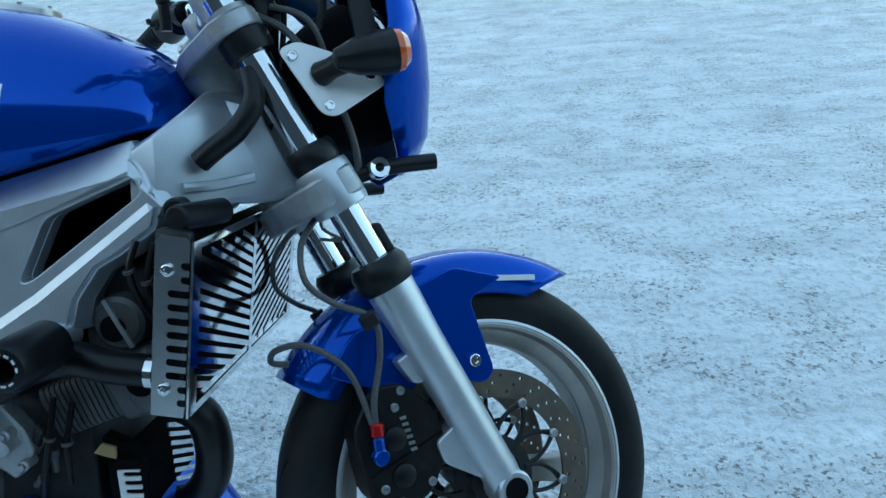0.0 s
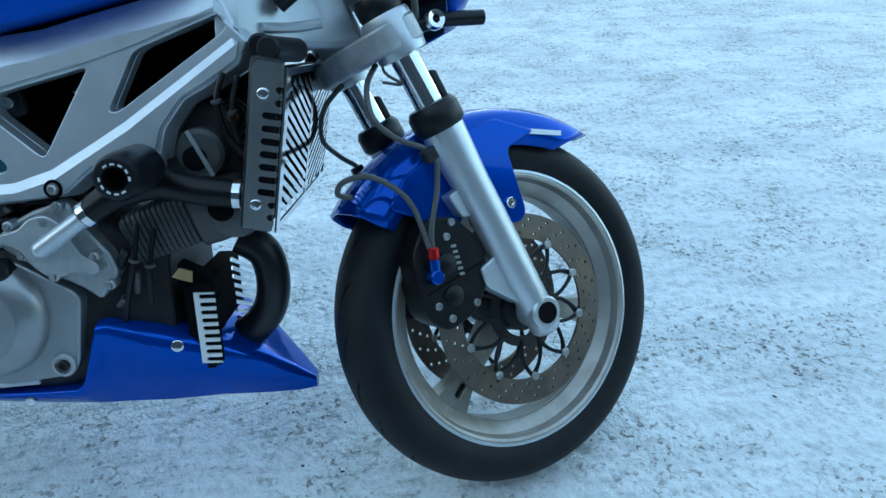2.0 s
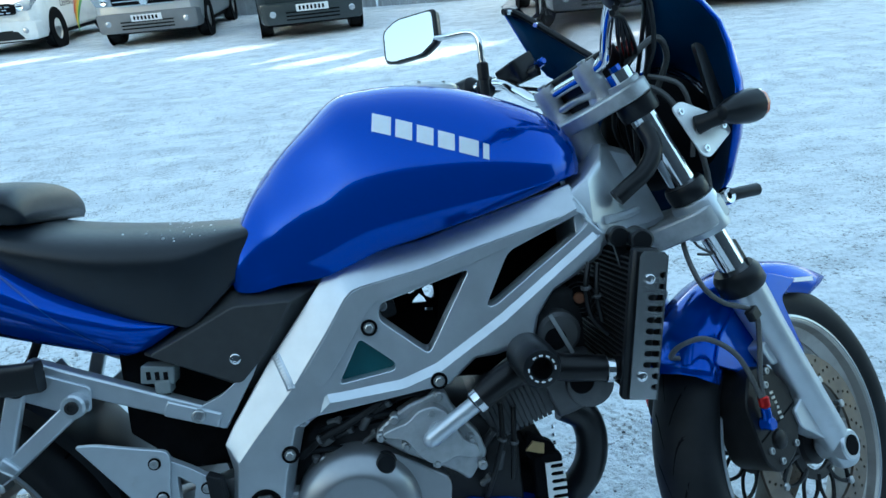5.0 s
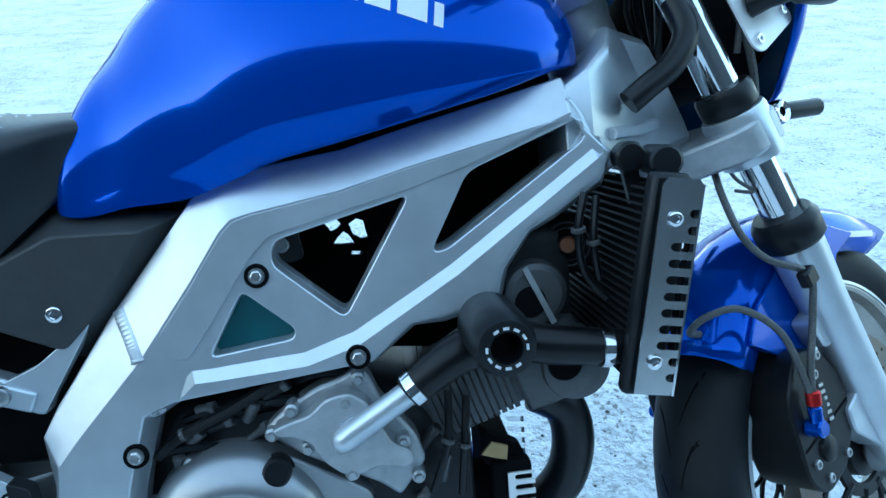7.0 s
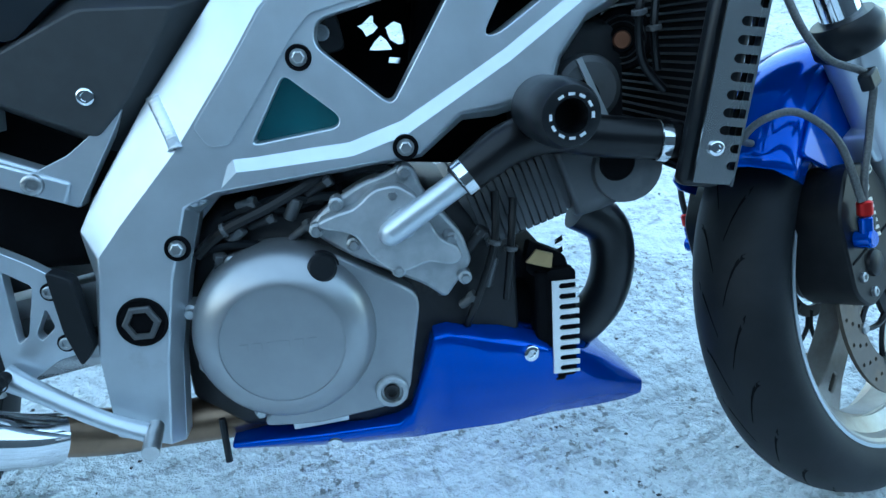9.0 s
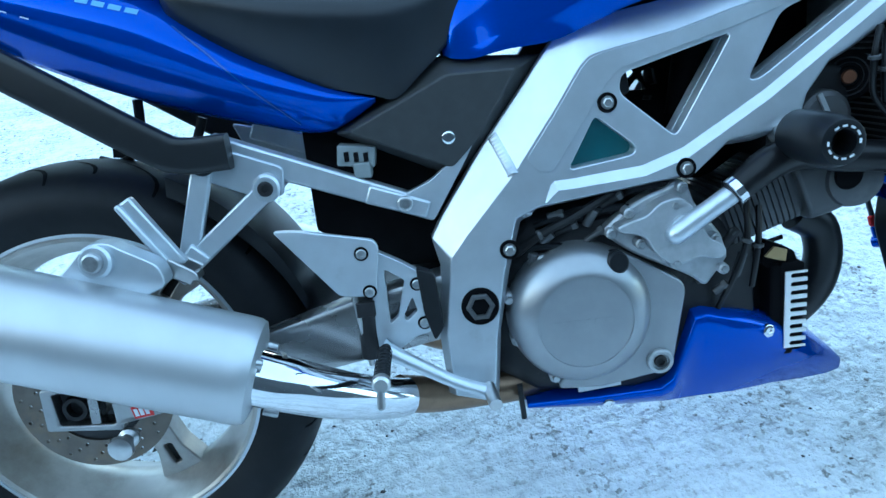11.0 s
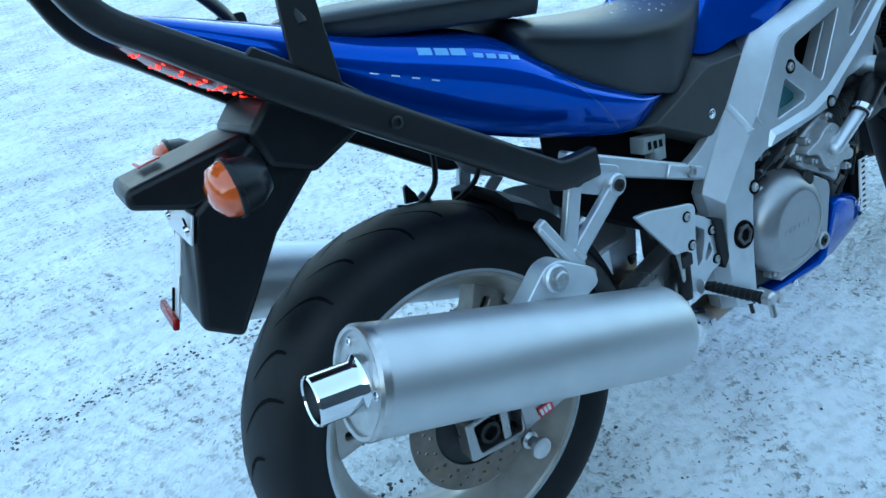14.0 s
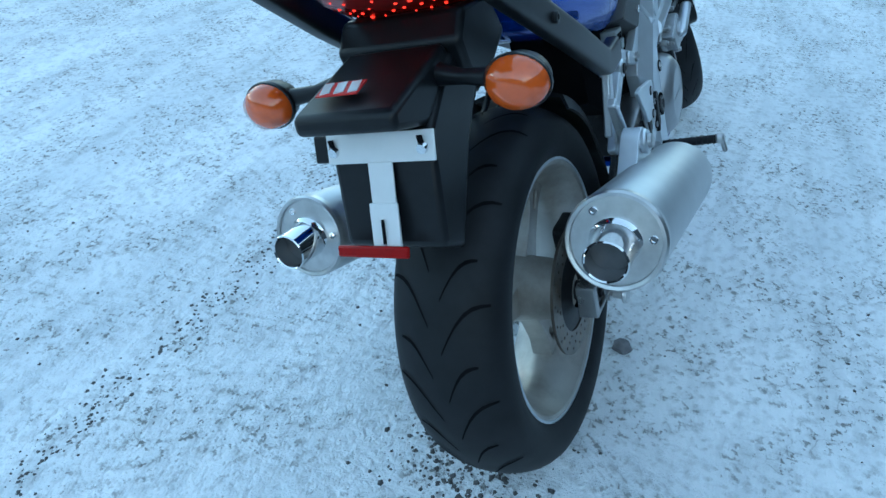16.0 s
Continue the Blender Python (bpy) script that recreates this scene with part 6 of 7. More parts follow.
for s in (-1, 1):
    wing = fpart("mudguard_side", loft([[(x, y * s, z) for x, z in rounded([(-0.125, 0.262), (-0.060, 0.188), (-0.032, 0.182), (0.0, 0.235), (0.040, 0.140), (0.058, 0.128), (0.078, 0.136), (0.098, 0.240), (0.160, 0.240), (0.10, 0.292), (0.0, 0.300), (-0.08, 0.288)], 0.010)] for y in (0.074, 0.0785, 0.081)]), BLUE, fmg, bevel=0.002, smooth=35)
    socket_bolt(wing, tuple(FRONT @ Vector((0.058, 0.081 * s, 0.165))), tuple(FRONT.to_3x3() @ Vector((0, s, 0))), 0.009, 0.006, "screw", CHROME)
    fpart("guard_mark", plate([(0.125, 0.263), (0.208, 0.214), (0.204, 0.207), (0.121, 0.256)], 0.0735 * s, 0.0782 * s), WHITEMARK, wing)
    fpart("guard_mark_end", plate([(0.108, 0.273), (0.123, 0.264), (0.119, 0.257), (0.104, 0.266)], 0.0735 * s, 0.0782 * s), REDMARK, wing)

# front calipers, hoses
for s in (-1, 1):
    cal = fpart("front_caliper", loft([[(x, y * s, z) for x, z in rounded([(-0.092, 0.225), (-0.050, 0.205), (-0.030, 0.150), (-0.045, 0.095), (-0.090, 0.062), (-0.145, 0.062), (-0.165, 0.095), (-0.140, 0.190)], 0.016)] for y in (0.035, 0.040, 0.096, 0.104)]), CALIPER, label="black multi-piston front brake caliper", smooth=35, bevel=0.003)
    for x, z in ((-0.060, 0.200), (-0.142, 0.106), (-0.132, 0.078), (-0.078, 0.186), (-0.05, 0.10), (-0.085, 0.075)):
        socket_bolt(cal, tuple(FRONT @ Vector((x, 0.104 * s, z))), tuple(FRONT.to_3x3() @ Vector((0, s, 0))), 0.0058, 0.004)
    for x, z in ((-0.112, 0.105), (-0.098, 0.152)):
        fpart("piston_cap", lathe([(0.0, 0.0065), (0.012, 0.0062), (0.0155, 0.004), (0.0165, 0.0)], (0, s, 0), (x, 0.1035 * s, z), 24), CALIPER, cal, smooth=35)
    fpart("caliper_seam", plate([(-0.150, 0.128), (-0.040, 0.120), (-0.040, 0.123), (-0.150, 0.131)], 0.1030 * s, 0.1046 * s), VOID, cal)
    for k in range(6):
        z = 0.125 + 0.0085 * k
        fpart("caliper_mark", plate([(-0.091 + 0.2 * (z - 0.11), z), (-0.083 + 0.2 * (z - 0.11), z - 0.003), (-0.082 + 0.2 * (z - 0.11), z + 0.001), (-0.090 + 0.2 * (z - 0.11), z + 0.004)], 0.1042 * s, 0.1052 * s), STEEL, cal)
    fpart("caliper_lug", plate(rounded([(-0.055, 0.115), (-0.01, 0.120), (0.0, 0.06), (-0.02, 0.025), (-0.06, 0.085)], 0.008), 0.075 * s, 0.110 * s), ALLOY, cal, bevel=0.003)
    fpart("caliper_lug", plate(rounded([(-0.045, 0.235), (-0.005, 0.235), (-0.005, 0.185), (-0.04, 0.195)], 0.008), 0.080 * s, 0.108 * s), ALLOY, cal, bevel=0.003)
    hs = fpart("brake_hose", tube([(-0.030, 0.070 * s, 0.445), (-0.070, 0.095 * s, 0.425), (-0.092, 0.112 * s, 0.385), (-0.078, 0.118 * s, 0.345), (-0.050, 0.136 * s, 0.305), (-0.062, 0.128 * s, 0.262), (-0.098, 0.122 * s, 0.215), (-0.112, 0.118 * s, 0.186)], 0.0042, 10, 6), HOSE, label="braided brake hose")
    fpart("hose_collar", cyl((-0.110, 0.118 * s, 0.188), (-0.117, 0.117 * s, 0.172), 0.0085, 12, chamfer=0.002), ANORED, hs)
    fpart("hose_fitting", cyl((-0.117, 0.117 * s, 0.172), (-0.126, 0.115 * s, 0.150), 0.0078, 12, chamfer=0.002), ANOBLUE, hs)
    fpart("banjo", cyl((-0.127, 0.103 * s, 0.148), (-0.127, 0.124 * s, 0.148), 0.0105, 14, chamfer=0.002), ANOBLUE, hs)
    fpart("hose_clip", box(-0.055, 0.137 * s, 0.305, 0.022, 0.014, 0.02), PLASTIC, hs, bevel=0.003)
fpart("link_hose", tube([(-0.115, -0.118, 0.19), (-0.105, -0.112, 0.262), (-0.130, -0.098, 0.315), (-0.162, -0.078, 0.328), (-0.172, -0.055, 0.315), (-0.155, -0.05, 0.300)], 0.0042, 10, 6), HOSE, label="braided brake hose looping over the guard")
fpart("speed_wire", tube([(-0.02, -0.08, 0.45), (-0.035, -0.095, 0.43), (-0.022, -0.1, 0.405), (-0.045, -0.095, 0.42)], 0.0022, 8, 5), HOSE)

# nose fairing
def nose_row(zc, w, xe, xf, side_up, n=16, p=3.0):
    """An arc round the nose: half-width w, ends at xe, tip at xf; its ends are side_up higher."""
    out = []
    for k in range(n + 1):
        a = math.pi * (k / n - 0.5)
        out.append((xe + (xf - xe) * math.cos(a) ** 0.75, w * math.sin(a), zc + side_up * abs(math.sin(a)) ** p))
    return out


def top_edge(n=16):
    return nose_row(0.690, 0.163, 0.130, 0.182, 0.250, n, 1.35)


shell = fpart("nose_fairing", loft([nose_row(0.440, 0.045, 0.112, 0.150, 0.0), nose_row(0.470, 0.088, 0.110, 0.188, 0.0), nose_row(0.53, 0.136, 0.108, 0.222, 0.0), nose_row(0.57, 0.158, 0.128, 0.236, 0.005), nose_row(0.60, 0.166, 0.152, 0.241, 0.01), nose_row(0.630, 0.168, 0.182, 0.244, 0.040, 16, 2.4), nose_row(0.648, 0.168, 0.192, 0.242, 0.062, 16, 2.2), nose_row(0.660, 0.167, 0.176, 0.232, 0.092, 16, 1.9), nose_row(0.668, 0.165, 0.146, 0.222, 0.118, 16, 1.7), nose_row(0.676, 0.164, 0.132, 0.206, 0.165, 16, 1.5), top_edge()], caps=False, closed=False), BLUE, label="dark blue bikini nose fairing", smooth=60)
sol = shell.modifiers.new("thickness", 'SOLIDIFY')
sol.thickness, sol.offset = 0.004, 1
# the inner face takes a darker, duller blue
shell.data.materials.append(mat("darker_inside_of_fairing", (0.002, 0.030, 0.085), 0.5, spec=0.25, var=0.1))
sol.material_offset = 1
screen = fpart("smoked_screen", loft([[(x + 0.003, y * 0.997, z) for x, y, z in top_edge()], nose_row(0.80, 0.161, 0.130, 0.188, 0.142, 16, 1.4), nose_row(0.92, 0.160, 0.129, 0.192, 0.026, 16, 1.4), nose_row(1.03, 0.158, 0.128, 0.190, -0.083, 16, 1.7)], caps=False, closed=False), SMOKE, label="smoked transparent fly screen", smooth=60)
sol = screen.modifiers.new("thickness", 'SOLIDIFY')
sol.thickness = 0.003
fpart("screen_strip", tube([(x - 0.003, y * 0.985, z - 0.004) for x, y, z in top_edge(24)], 0.0065, 8, 2), PLASTIC, screen)
for k in (1, 3, 13, 15):
    q = top_edge()[k]
    socket_bolt(screen, tuple(FRONT @ Vector((q[0] - 0.010, q[1] * 0.965, q[2] - 0.004))), tuple(FRONT.to_3x3() @ Vector((-1, -0.4 * (1 if q[1] > 0 else -1), 0))), 0.005, 0.004, "screw", CHROME)
for s in (-1, 1):
    fpart("nose_bracket", loft([[(x, y * s, z) for x, z in rounded([(0.150, 0.705), (0.170, 0.690), (0.140, 0.585), (0.100, 0.575)], 0.010)] for y in (0.136, 0.143)]), PLASTIC, shell)
hl = fpart("headlight_bowl", lathe([(0.0, -0.075), (0.045, -0.068), (0.085, -0.030), (0.100, 0.02), (0.104, 0.06), (0.0, 0.06)], (1, 0, 0), (0.105, 0, 0.590), 36), VOID, label="black headlight bowl behind the nose", smooth=50)
fpart("headlight_glass", lathe([(0.0, 0.10), (0.05, 0.094), (0.088, 0.078), (0.098, 0.062)], (1, 0, 0), (0.125, 0, 0.600), 36), GLASS, hl)
fpart("instrument_pod", loft([[(x, y, z) for x, y in rounded([(0.02, -0.075), (0.075, -0.075), (0.09, 0.0), (0.075, 0.075), (0.02, 0.075), (0.0, 0.0)], 0.02)] for z in (0.70, 0.71, 0.765, 0.775)]), PLASTIC, label="black instrument pod", bevel=0.004)
for s in (-1, 1):
    ip = fpart("indicator_plate", plate(rounded([(0.018, 0.642), (0.045, 0.642), (0.118, 0.575), (0.122, 0.548), (0.040, 0.540), (0.026, 0.552)], 0.010), 0.140 * s, 0.143 * s), WHITEPL, label="white metal indicator mounting plate", bevel=0.0008)
    for x, z in ((0.030, 0.628), (0.040, 0.556), (0.106, 0.566)):
        socket_bolt(ip, tuple(FRONT @ Vector((x, 0.143 * s, z))), tuple(FRONT.to_3x3() @ Vector((0, s, 0))), 0.0065, 0.004, "screw", CHROME)
    fpart("indicator_stalk", tube([(0.052, 0.142 * s, 0.594), (0.060, 0.160 * s, 0.592), (0.078, 0.184 * s, 0.588)], [0.016, 0.013, 0.015], 12, 4), PLASTIC, ip)
    fpart("indicator_body", lathe([(0.0, -0.060), (0.012, -0.055), (0.022, -0.030), (0.027, 0.0), (0.027, 0.018)], (0.94, 0.12 * s, -0.30), (0.112, 0.190 * s, 0.578), 12), PLASTIC, ip, smooth=30)
    fpart("indicator_lens", lathe([(0.027, 0.018), (0.0255, 0.026), (0.018, 0.034), (0.0, 0.038)], (0.94, 0.12 * s, -0.30), (0.112, 0.190 * s, 0.578), 12), ORANGE, ip, smooth=30)
fpart("horn_bracket", tube([(0.03, -0.085, 0.468), (0.075, -0.105, 0.458), (0.14, -0.115, 0.432)], 0.011, 12, 3), PLASTIC)
fpart("bracket_washer", lathe([(0.006, 0.002), (0.013, 0.004), (0.015, 0.0), (0.015, -0.008)], (0, -1, 0), (0.066, -0.116, 0.461), 20), CHROME)
fpart("horn_bracket", tube([(0.03, 0.085, 0.468), (0.075, 0.105, 0.458), (0.14, 0.115, 0.432)], 0.011, 12, 3), PLASTIC)
fpart("wiring", tube([(0.03, -0.10, 0.70), (0.05, -0.122, 0.655), (0.062, -0.118, 0.56), (0.05, -0.10, 0.48), (0.02, -0.09, 0.45)], 0.005, 8, 5), HOSE)
for y0, y1, x1, z1 in ((-0.222, -0.118, 0.062, 0.735), (-0.212, -0.088, 0.088, 0.755)):
    fpart("control_cable", tube([(0.0, y0, 0.835), (0.055, y0 + 0.045, 0.800), (x1, y1 - 0.02, z1), (x1 - 0.02, y1 + 0.03, 0.68), (-0.02, -0.045, 0.57)], 0.0040, 8, 6), PLASTIC)
for y0, z1 in ((0.20, 0.750), (0.188, 0.725)):
    fpart("control_cable", tube([(0.03, y0, 0.828), (0.078, y0 - 0.05, z1 + 0.03), (0.085, 0.075, z1 - 0.03), (0.05, 0.045, 0.65), (-0.02, 0.04, 0.56)], 0.0040, 8, 6), PLASTIC)
for k in range(4):
    bpart("bar_cable", tube([(0.012 - 0.010 * k, -0.225, 0.822 - 0.004 * k), (0.034 + 0.004 * k, -0.165, 0.800), (0.036 + 0.010 * k, -0.120, 0.766 - 0.006 * k), (0.045 + 0.012 * k, -0.075 + 0.008 * k, 0.722), (0.030 + 0.006 * k, -0.060 + 0.02 * k, 0.650), (-0.01, -0.05, 0.58)], 0.0045, 8, 5), PLASTIC)
fpart("wire_loop", tube([(0.04, -0.09, 0.735), (0.10, -0.12, 0.745), (0.13, -0.10, 0.705), (0.11, -0.06, 0.66), (0.06, -0.06, 0.62)], 0.0055, 8, 6), HOSE)
fpart("wire_loop", tube([(0.05, -0.11, 0.70), (0.075, -0.135, 0.66), (0.07, -0.125, 0.60), (0.045, -0.11, 0.55)], 0.004, 8, 6), HOSE)
fpart("switch_plug", box(0.062, -0.092, 0.752, 0.022, 0.014, 0.030), RED)
fpart("damper_link", tube([(-0.02, -0.06, 0.722), (0.0, 0.0, 0.725), (-0.01, 0.06, 0.722)], 0.007, 10, 3), STEEL)

# the frame's lower plates stand further out, the subframe further in
for ob in bike.children_recursive:
    kind_ = ob.name.split(".")[0]
    if kind_ in ("frame_beam", "beam_rib", "bolt_recess", "frame_bolt", "bolt_washer", "pivot_recess", "pivot_nut", "weld_bead", "head_casting", "casting_rib"):
        for v in ob.data.vertices:
            v.co.y *= 1 + 0.48 * (0.58 - v.co.z)
    elif kind_ in ("subframe_rail", "hanger_plate", "rail_lug", "rail_bolt", "pillion_hanger", "hanger_eye", "pillion_peg", "peg_clevis") or (ob.parent and ob.parent.name.startswith("pillion_hanger")):
        for v in ob.data.vertices:
            v.co.y -= math.copysign(0.010, v.co.y)

# side stand
part("side_stand", tube([(0.55, 0.12, 0.30), (0.54, 0.20, 0.16), (0.53, 0.285, 0.075)], [0.013, 0.012, 0.012], 12, 4), BLACKMETAL, bike, "black side stand leg on the snow")
part("stand_foot", box(0.53, 0.290, 0.066, 0.05, 0.03, 0.008, Euler((radians(12), 0, 0)).to_matrix()), BLACKMETAL, bike, bevel=0.002)


# snow crumbs blown onto the rider seat
rnd = random.Random(8)
SEAT_SKIN = BVHTree.FromPolygons([v.co[:] for v in seat.data.vertices], [p.vertices[:] for p in seat.data.polygons])
fl = []
for k in range(34):
    x, y = rnd.gauss(0.47, 0.045), rnd.uniform(-0.125, 0.02)
    p, nrm = SEAT_SKIN.ray_cast(Vector((x, y, 1.2)), Vector((0, 0, -1)))[:2]
    if p is not None:
        r = 0.0010 + 0.0022 * rnd.random() ** 2
        fl.append(lathe([(0, r * 0.7), (r * 0.7, r * 0.4), (r, -r * 0.2)], tuple(nrm), tuple(p), 5))
crumbs = tagged(part("snow_crumbs", join(*fl), SNOW), "white crumbs of snow on the black seat", "snow", kind="stuff")
crumbs.matrix_world = bike.matrix_world.copy()


# ---- yard: fence, unseen walls, parked vehicles ----
def stand(x, y, turn):
    """A pose on the sloping yard: its own +x is ahead, turned from +x."""
    up = Vector((rise(x - 1, y) - rise(x + 1, y), rise(x, y - 1) - rise(x, y + 1), 2.0)).normalized()
    tilt = Vector((0, 0, 1)).rotation_difference(up).to_matrix().to_4x4()
    return Matrix.Translation((x, y, rise(x, y))) @ tilt @ Matrix.Rotation(radians(turn), 4, 'Z')


FENCE = mat("galvanised_sheet", (0.42, 0.43, 0.44), 0.5, 0.3, var=0.08, vscale=1.5, dirt=(0.30, 0.30, 0.30), dscale=0.8)
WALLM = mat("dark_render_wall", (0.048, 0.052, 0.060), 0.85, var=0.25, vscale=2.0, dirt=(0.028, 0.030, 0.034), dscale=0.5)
WESTM = mat("unseen_dark_wall", (0.12, 0.12, 0.13), 0.8, var=0.2, vscale=1.0)


def corrugated(length, height, pitch=0.20, depth=0.022):
    bm = bmesh.new()
    prof = [(0, 0), (0.30, 0), (0.42, 1), (0.78, 1), (0.90, 0)]
    pts = [((i + u) * pitch, v * depth) for i in range(int(length / pitch)) for u, v in prof] + [(int(length / pitch) * pitch, 0)]
    a = [bm.verts.new((x, y, 0)) for x, y in pts]
    b = [bm.verts.new((x, y, height)) for x, y in pts]
    for k in range(len(pts) - 1):
        bm.faces.new((a[k], a[k + 1], b[k + 1], b[k]))
    return bm


f0, f1 = Vector((-16.57, 21.6)), Vector((3.09, 15.0))
fa = math.degrees(math.atan2((f1 - f0).y, (f1 - f0).x))
for k in range(10):
    p = f0.lerp(f1, k / 10)
    fence = tagged(part("metal_fence", corrugated((f1 - f0).length / 10 - 0.02, 2.3), FENCE, smooth=20), "grey corrugated metal fence panel at the yard's edge", "fence", "yard fence panels")
    fence.matrix_world = Matrix.Translation((p.x, p.y, rise(p.x, p.y) - 0.05)) @ Matrix.Rotation(radians(fa), 4, 'Z')
    post = part("post", box(0.0, 0.03, 1.15, 0.06, 0.06, 2.4), FENCE, fence)
f2, f3 = Vector((3.14, 15.0)), Vector((25.67, 13.2))
fb = math.degrees(math.atan2((f3 - f2).y, (f3 - f2).x))
for k in range(10):
    p = f2.lerp(f3, k / 10)
    fence = tagged(part("metal_fence", corrugated((f3 - f2).length / 10 - 0.02, 2.3), FENCE, smooth=20), "grey corrugated metal fence panel at the yard's edge", "fence", "yard fence panels")
    fence.matrix_world = Matrix.Translation((p.x, p.y, rise(p.x, p.y) - 0.05)) @ Matrix.Rotation(radians(fb), 4, 'Z')
    part("post", box(0.0, 0.03, 1.15, 0.06, 0.06, 2.4), FENCE, fence)

# unseen wall added to the west to close the yard and block low sun
west = part("wall_west", box(-31.0, 32.4, 4.1, 0.12, 75.0, 8.2), WESTM, smooth=20)
tagged(west, "unseen dark grey wall added to close the yard and block low sun", "building", kind="structure")

# long unseen wall for the dark building; shades the yard, openings shape low-sun patches
SUN_GAPS = [(-24.9, 3.67, 1.10, 0.20), (-22.8, 3.60, 0.90, 0.15), (-19.7, 3.36, 1.10, 0.18), (-17.0, 3.02, 0.45, 0.13), (-15.9, 2.90, 0.80, 0.16), (-14.1, 2.78, 1.50, 0.24), (-11.5, 2.80, 0.60, 0.11)]
holes = [[(x - w / 2, z - h / 2), (x + w / 2, z - h / 2), (x + w / 2, z + h / 2), (x - w / 2, z + h / 2)] for x, z, w, h in SUN_GAPS]
# its raised stretch is placed to bend the shade line on the fence
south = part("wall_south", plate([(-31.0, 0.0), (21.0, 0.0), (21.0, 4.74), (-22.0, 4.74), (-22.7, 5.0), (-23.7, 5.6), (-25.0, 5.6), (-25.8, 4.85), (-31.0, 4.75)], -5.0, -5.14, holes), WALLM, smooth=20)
tagged(south, "unseen long dark rendered wall across the yard, pierced to shape sun patches", "building", kind="structure")


# ---- vehicles ----
GLAZE = mat("car_glass", (0.03, 0.04, 0.05), 0.05, spec=0.8, var=0.2, vscale=3)
LAMPGL = mat("headlamp_glass", (0.40, 0.43, 0.46), 0.10, 0.5, coat=1.0, var=0.1, vscale=12)
GREYTRIM = mat("grey_bumper_plastic", (0.16, 0.165, 0.17), 0.6, var=0.1, vscale=4)
COWL = mat("shade_blue_cowl", (0.012, 0.025, 0.07), 0.4, var=0.1, vscale=8)
SNOWCAP = mat("fresh_snow_cover", (0.82, 0.84, 0.86), 0.8, var=0.05, vscale=3, bump=0.4, bscale=30)


def car_ring(x, w, z0, z1, taper, r=0.12):
    """A cross-section: half-width w at the waist, narrower by taper at the top."""
    wt = w - taper
    pts = [(-w * 0.94, z0), (w * 0.94, z0), (w, z0 + 0.18), (w, z0 + (z1 - z0) * 0.5), (wt, z1), (-wt, z1), (-w, z0 + (z1 - z0) * 0.5), (-w, z0 + 0.18)]
    return [(x, y, z) for y, z in rounded(pts, r, 3)]


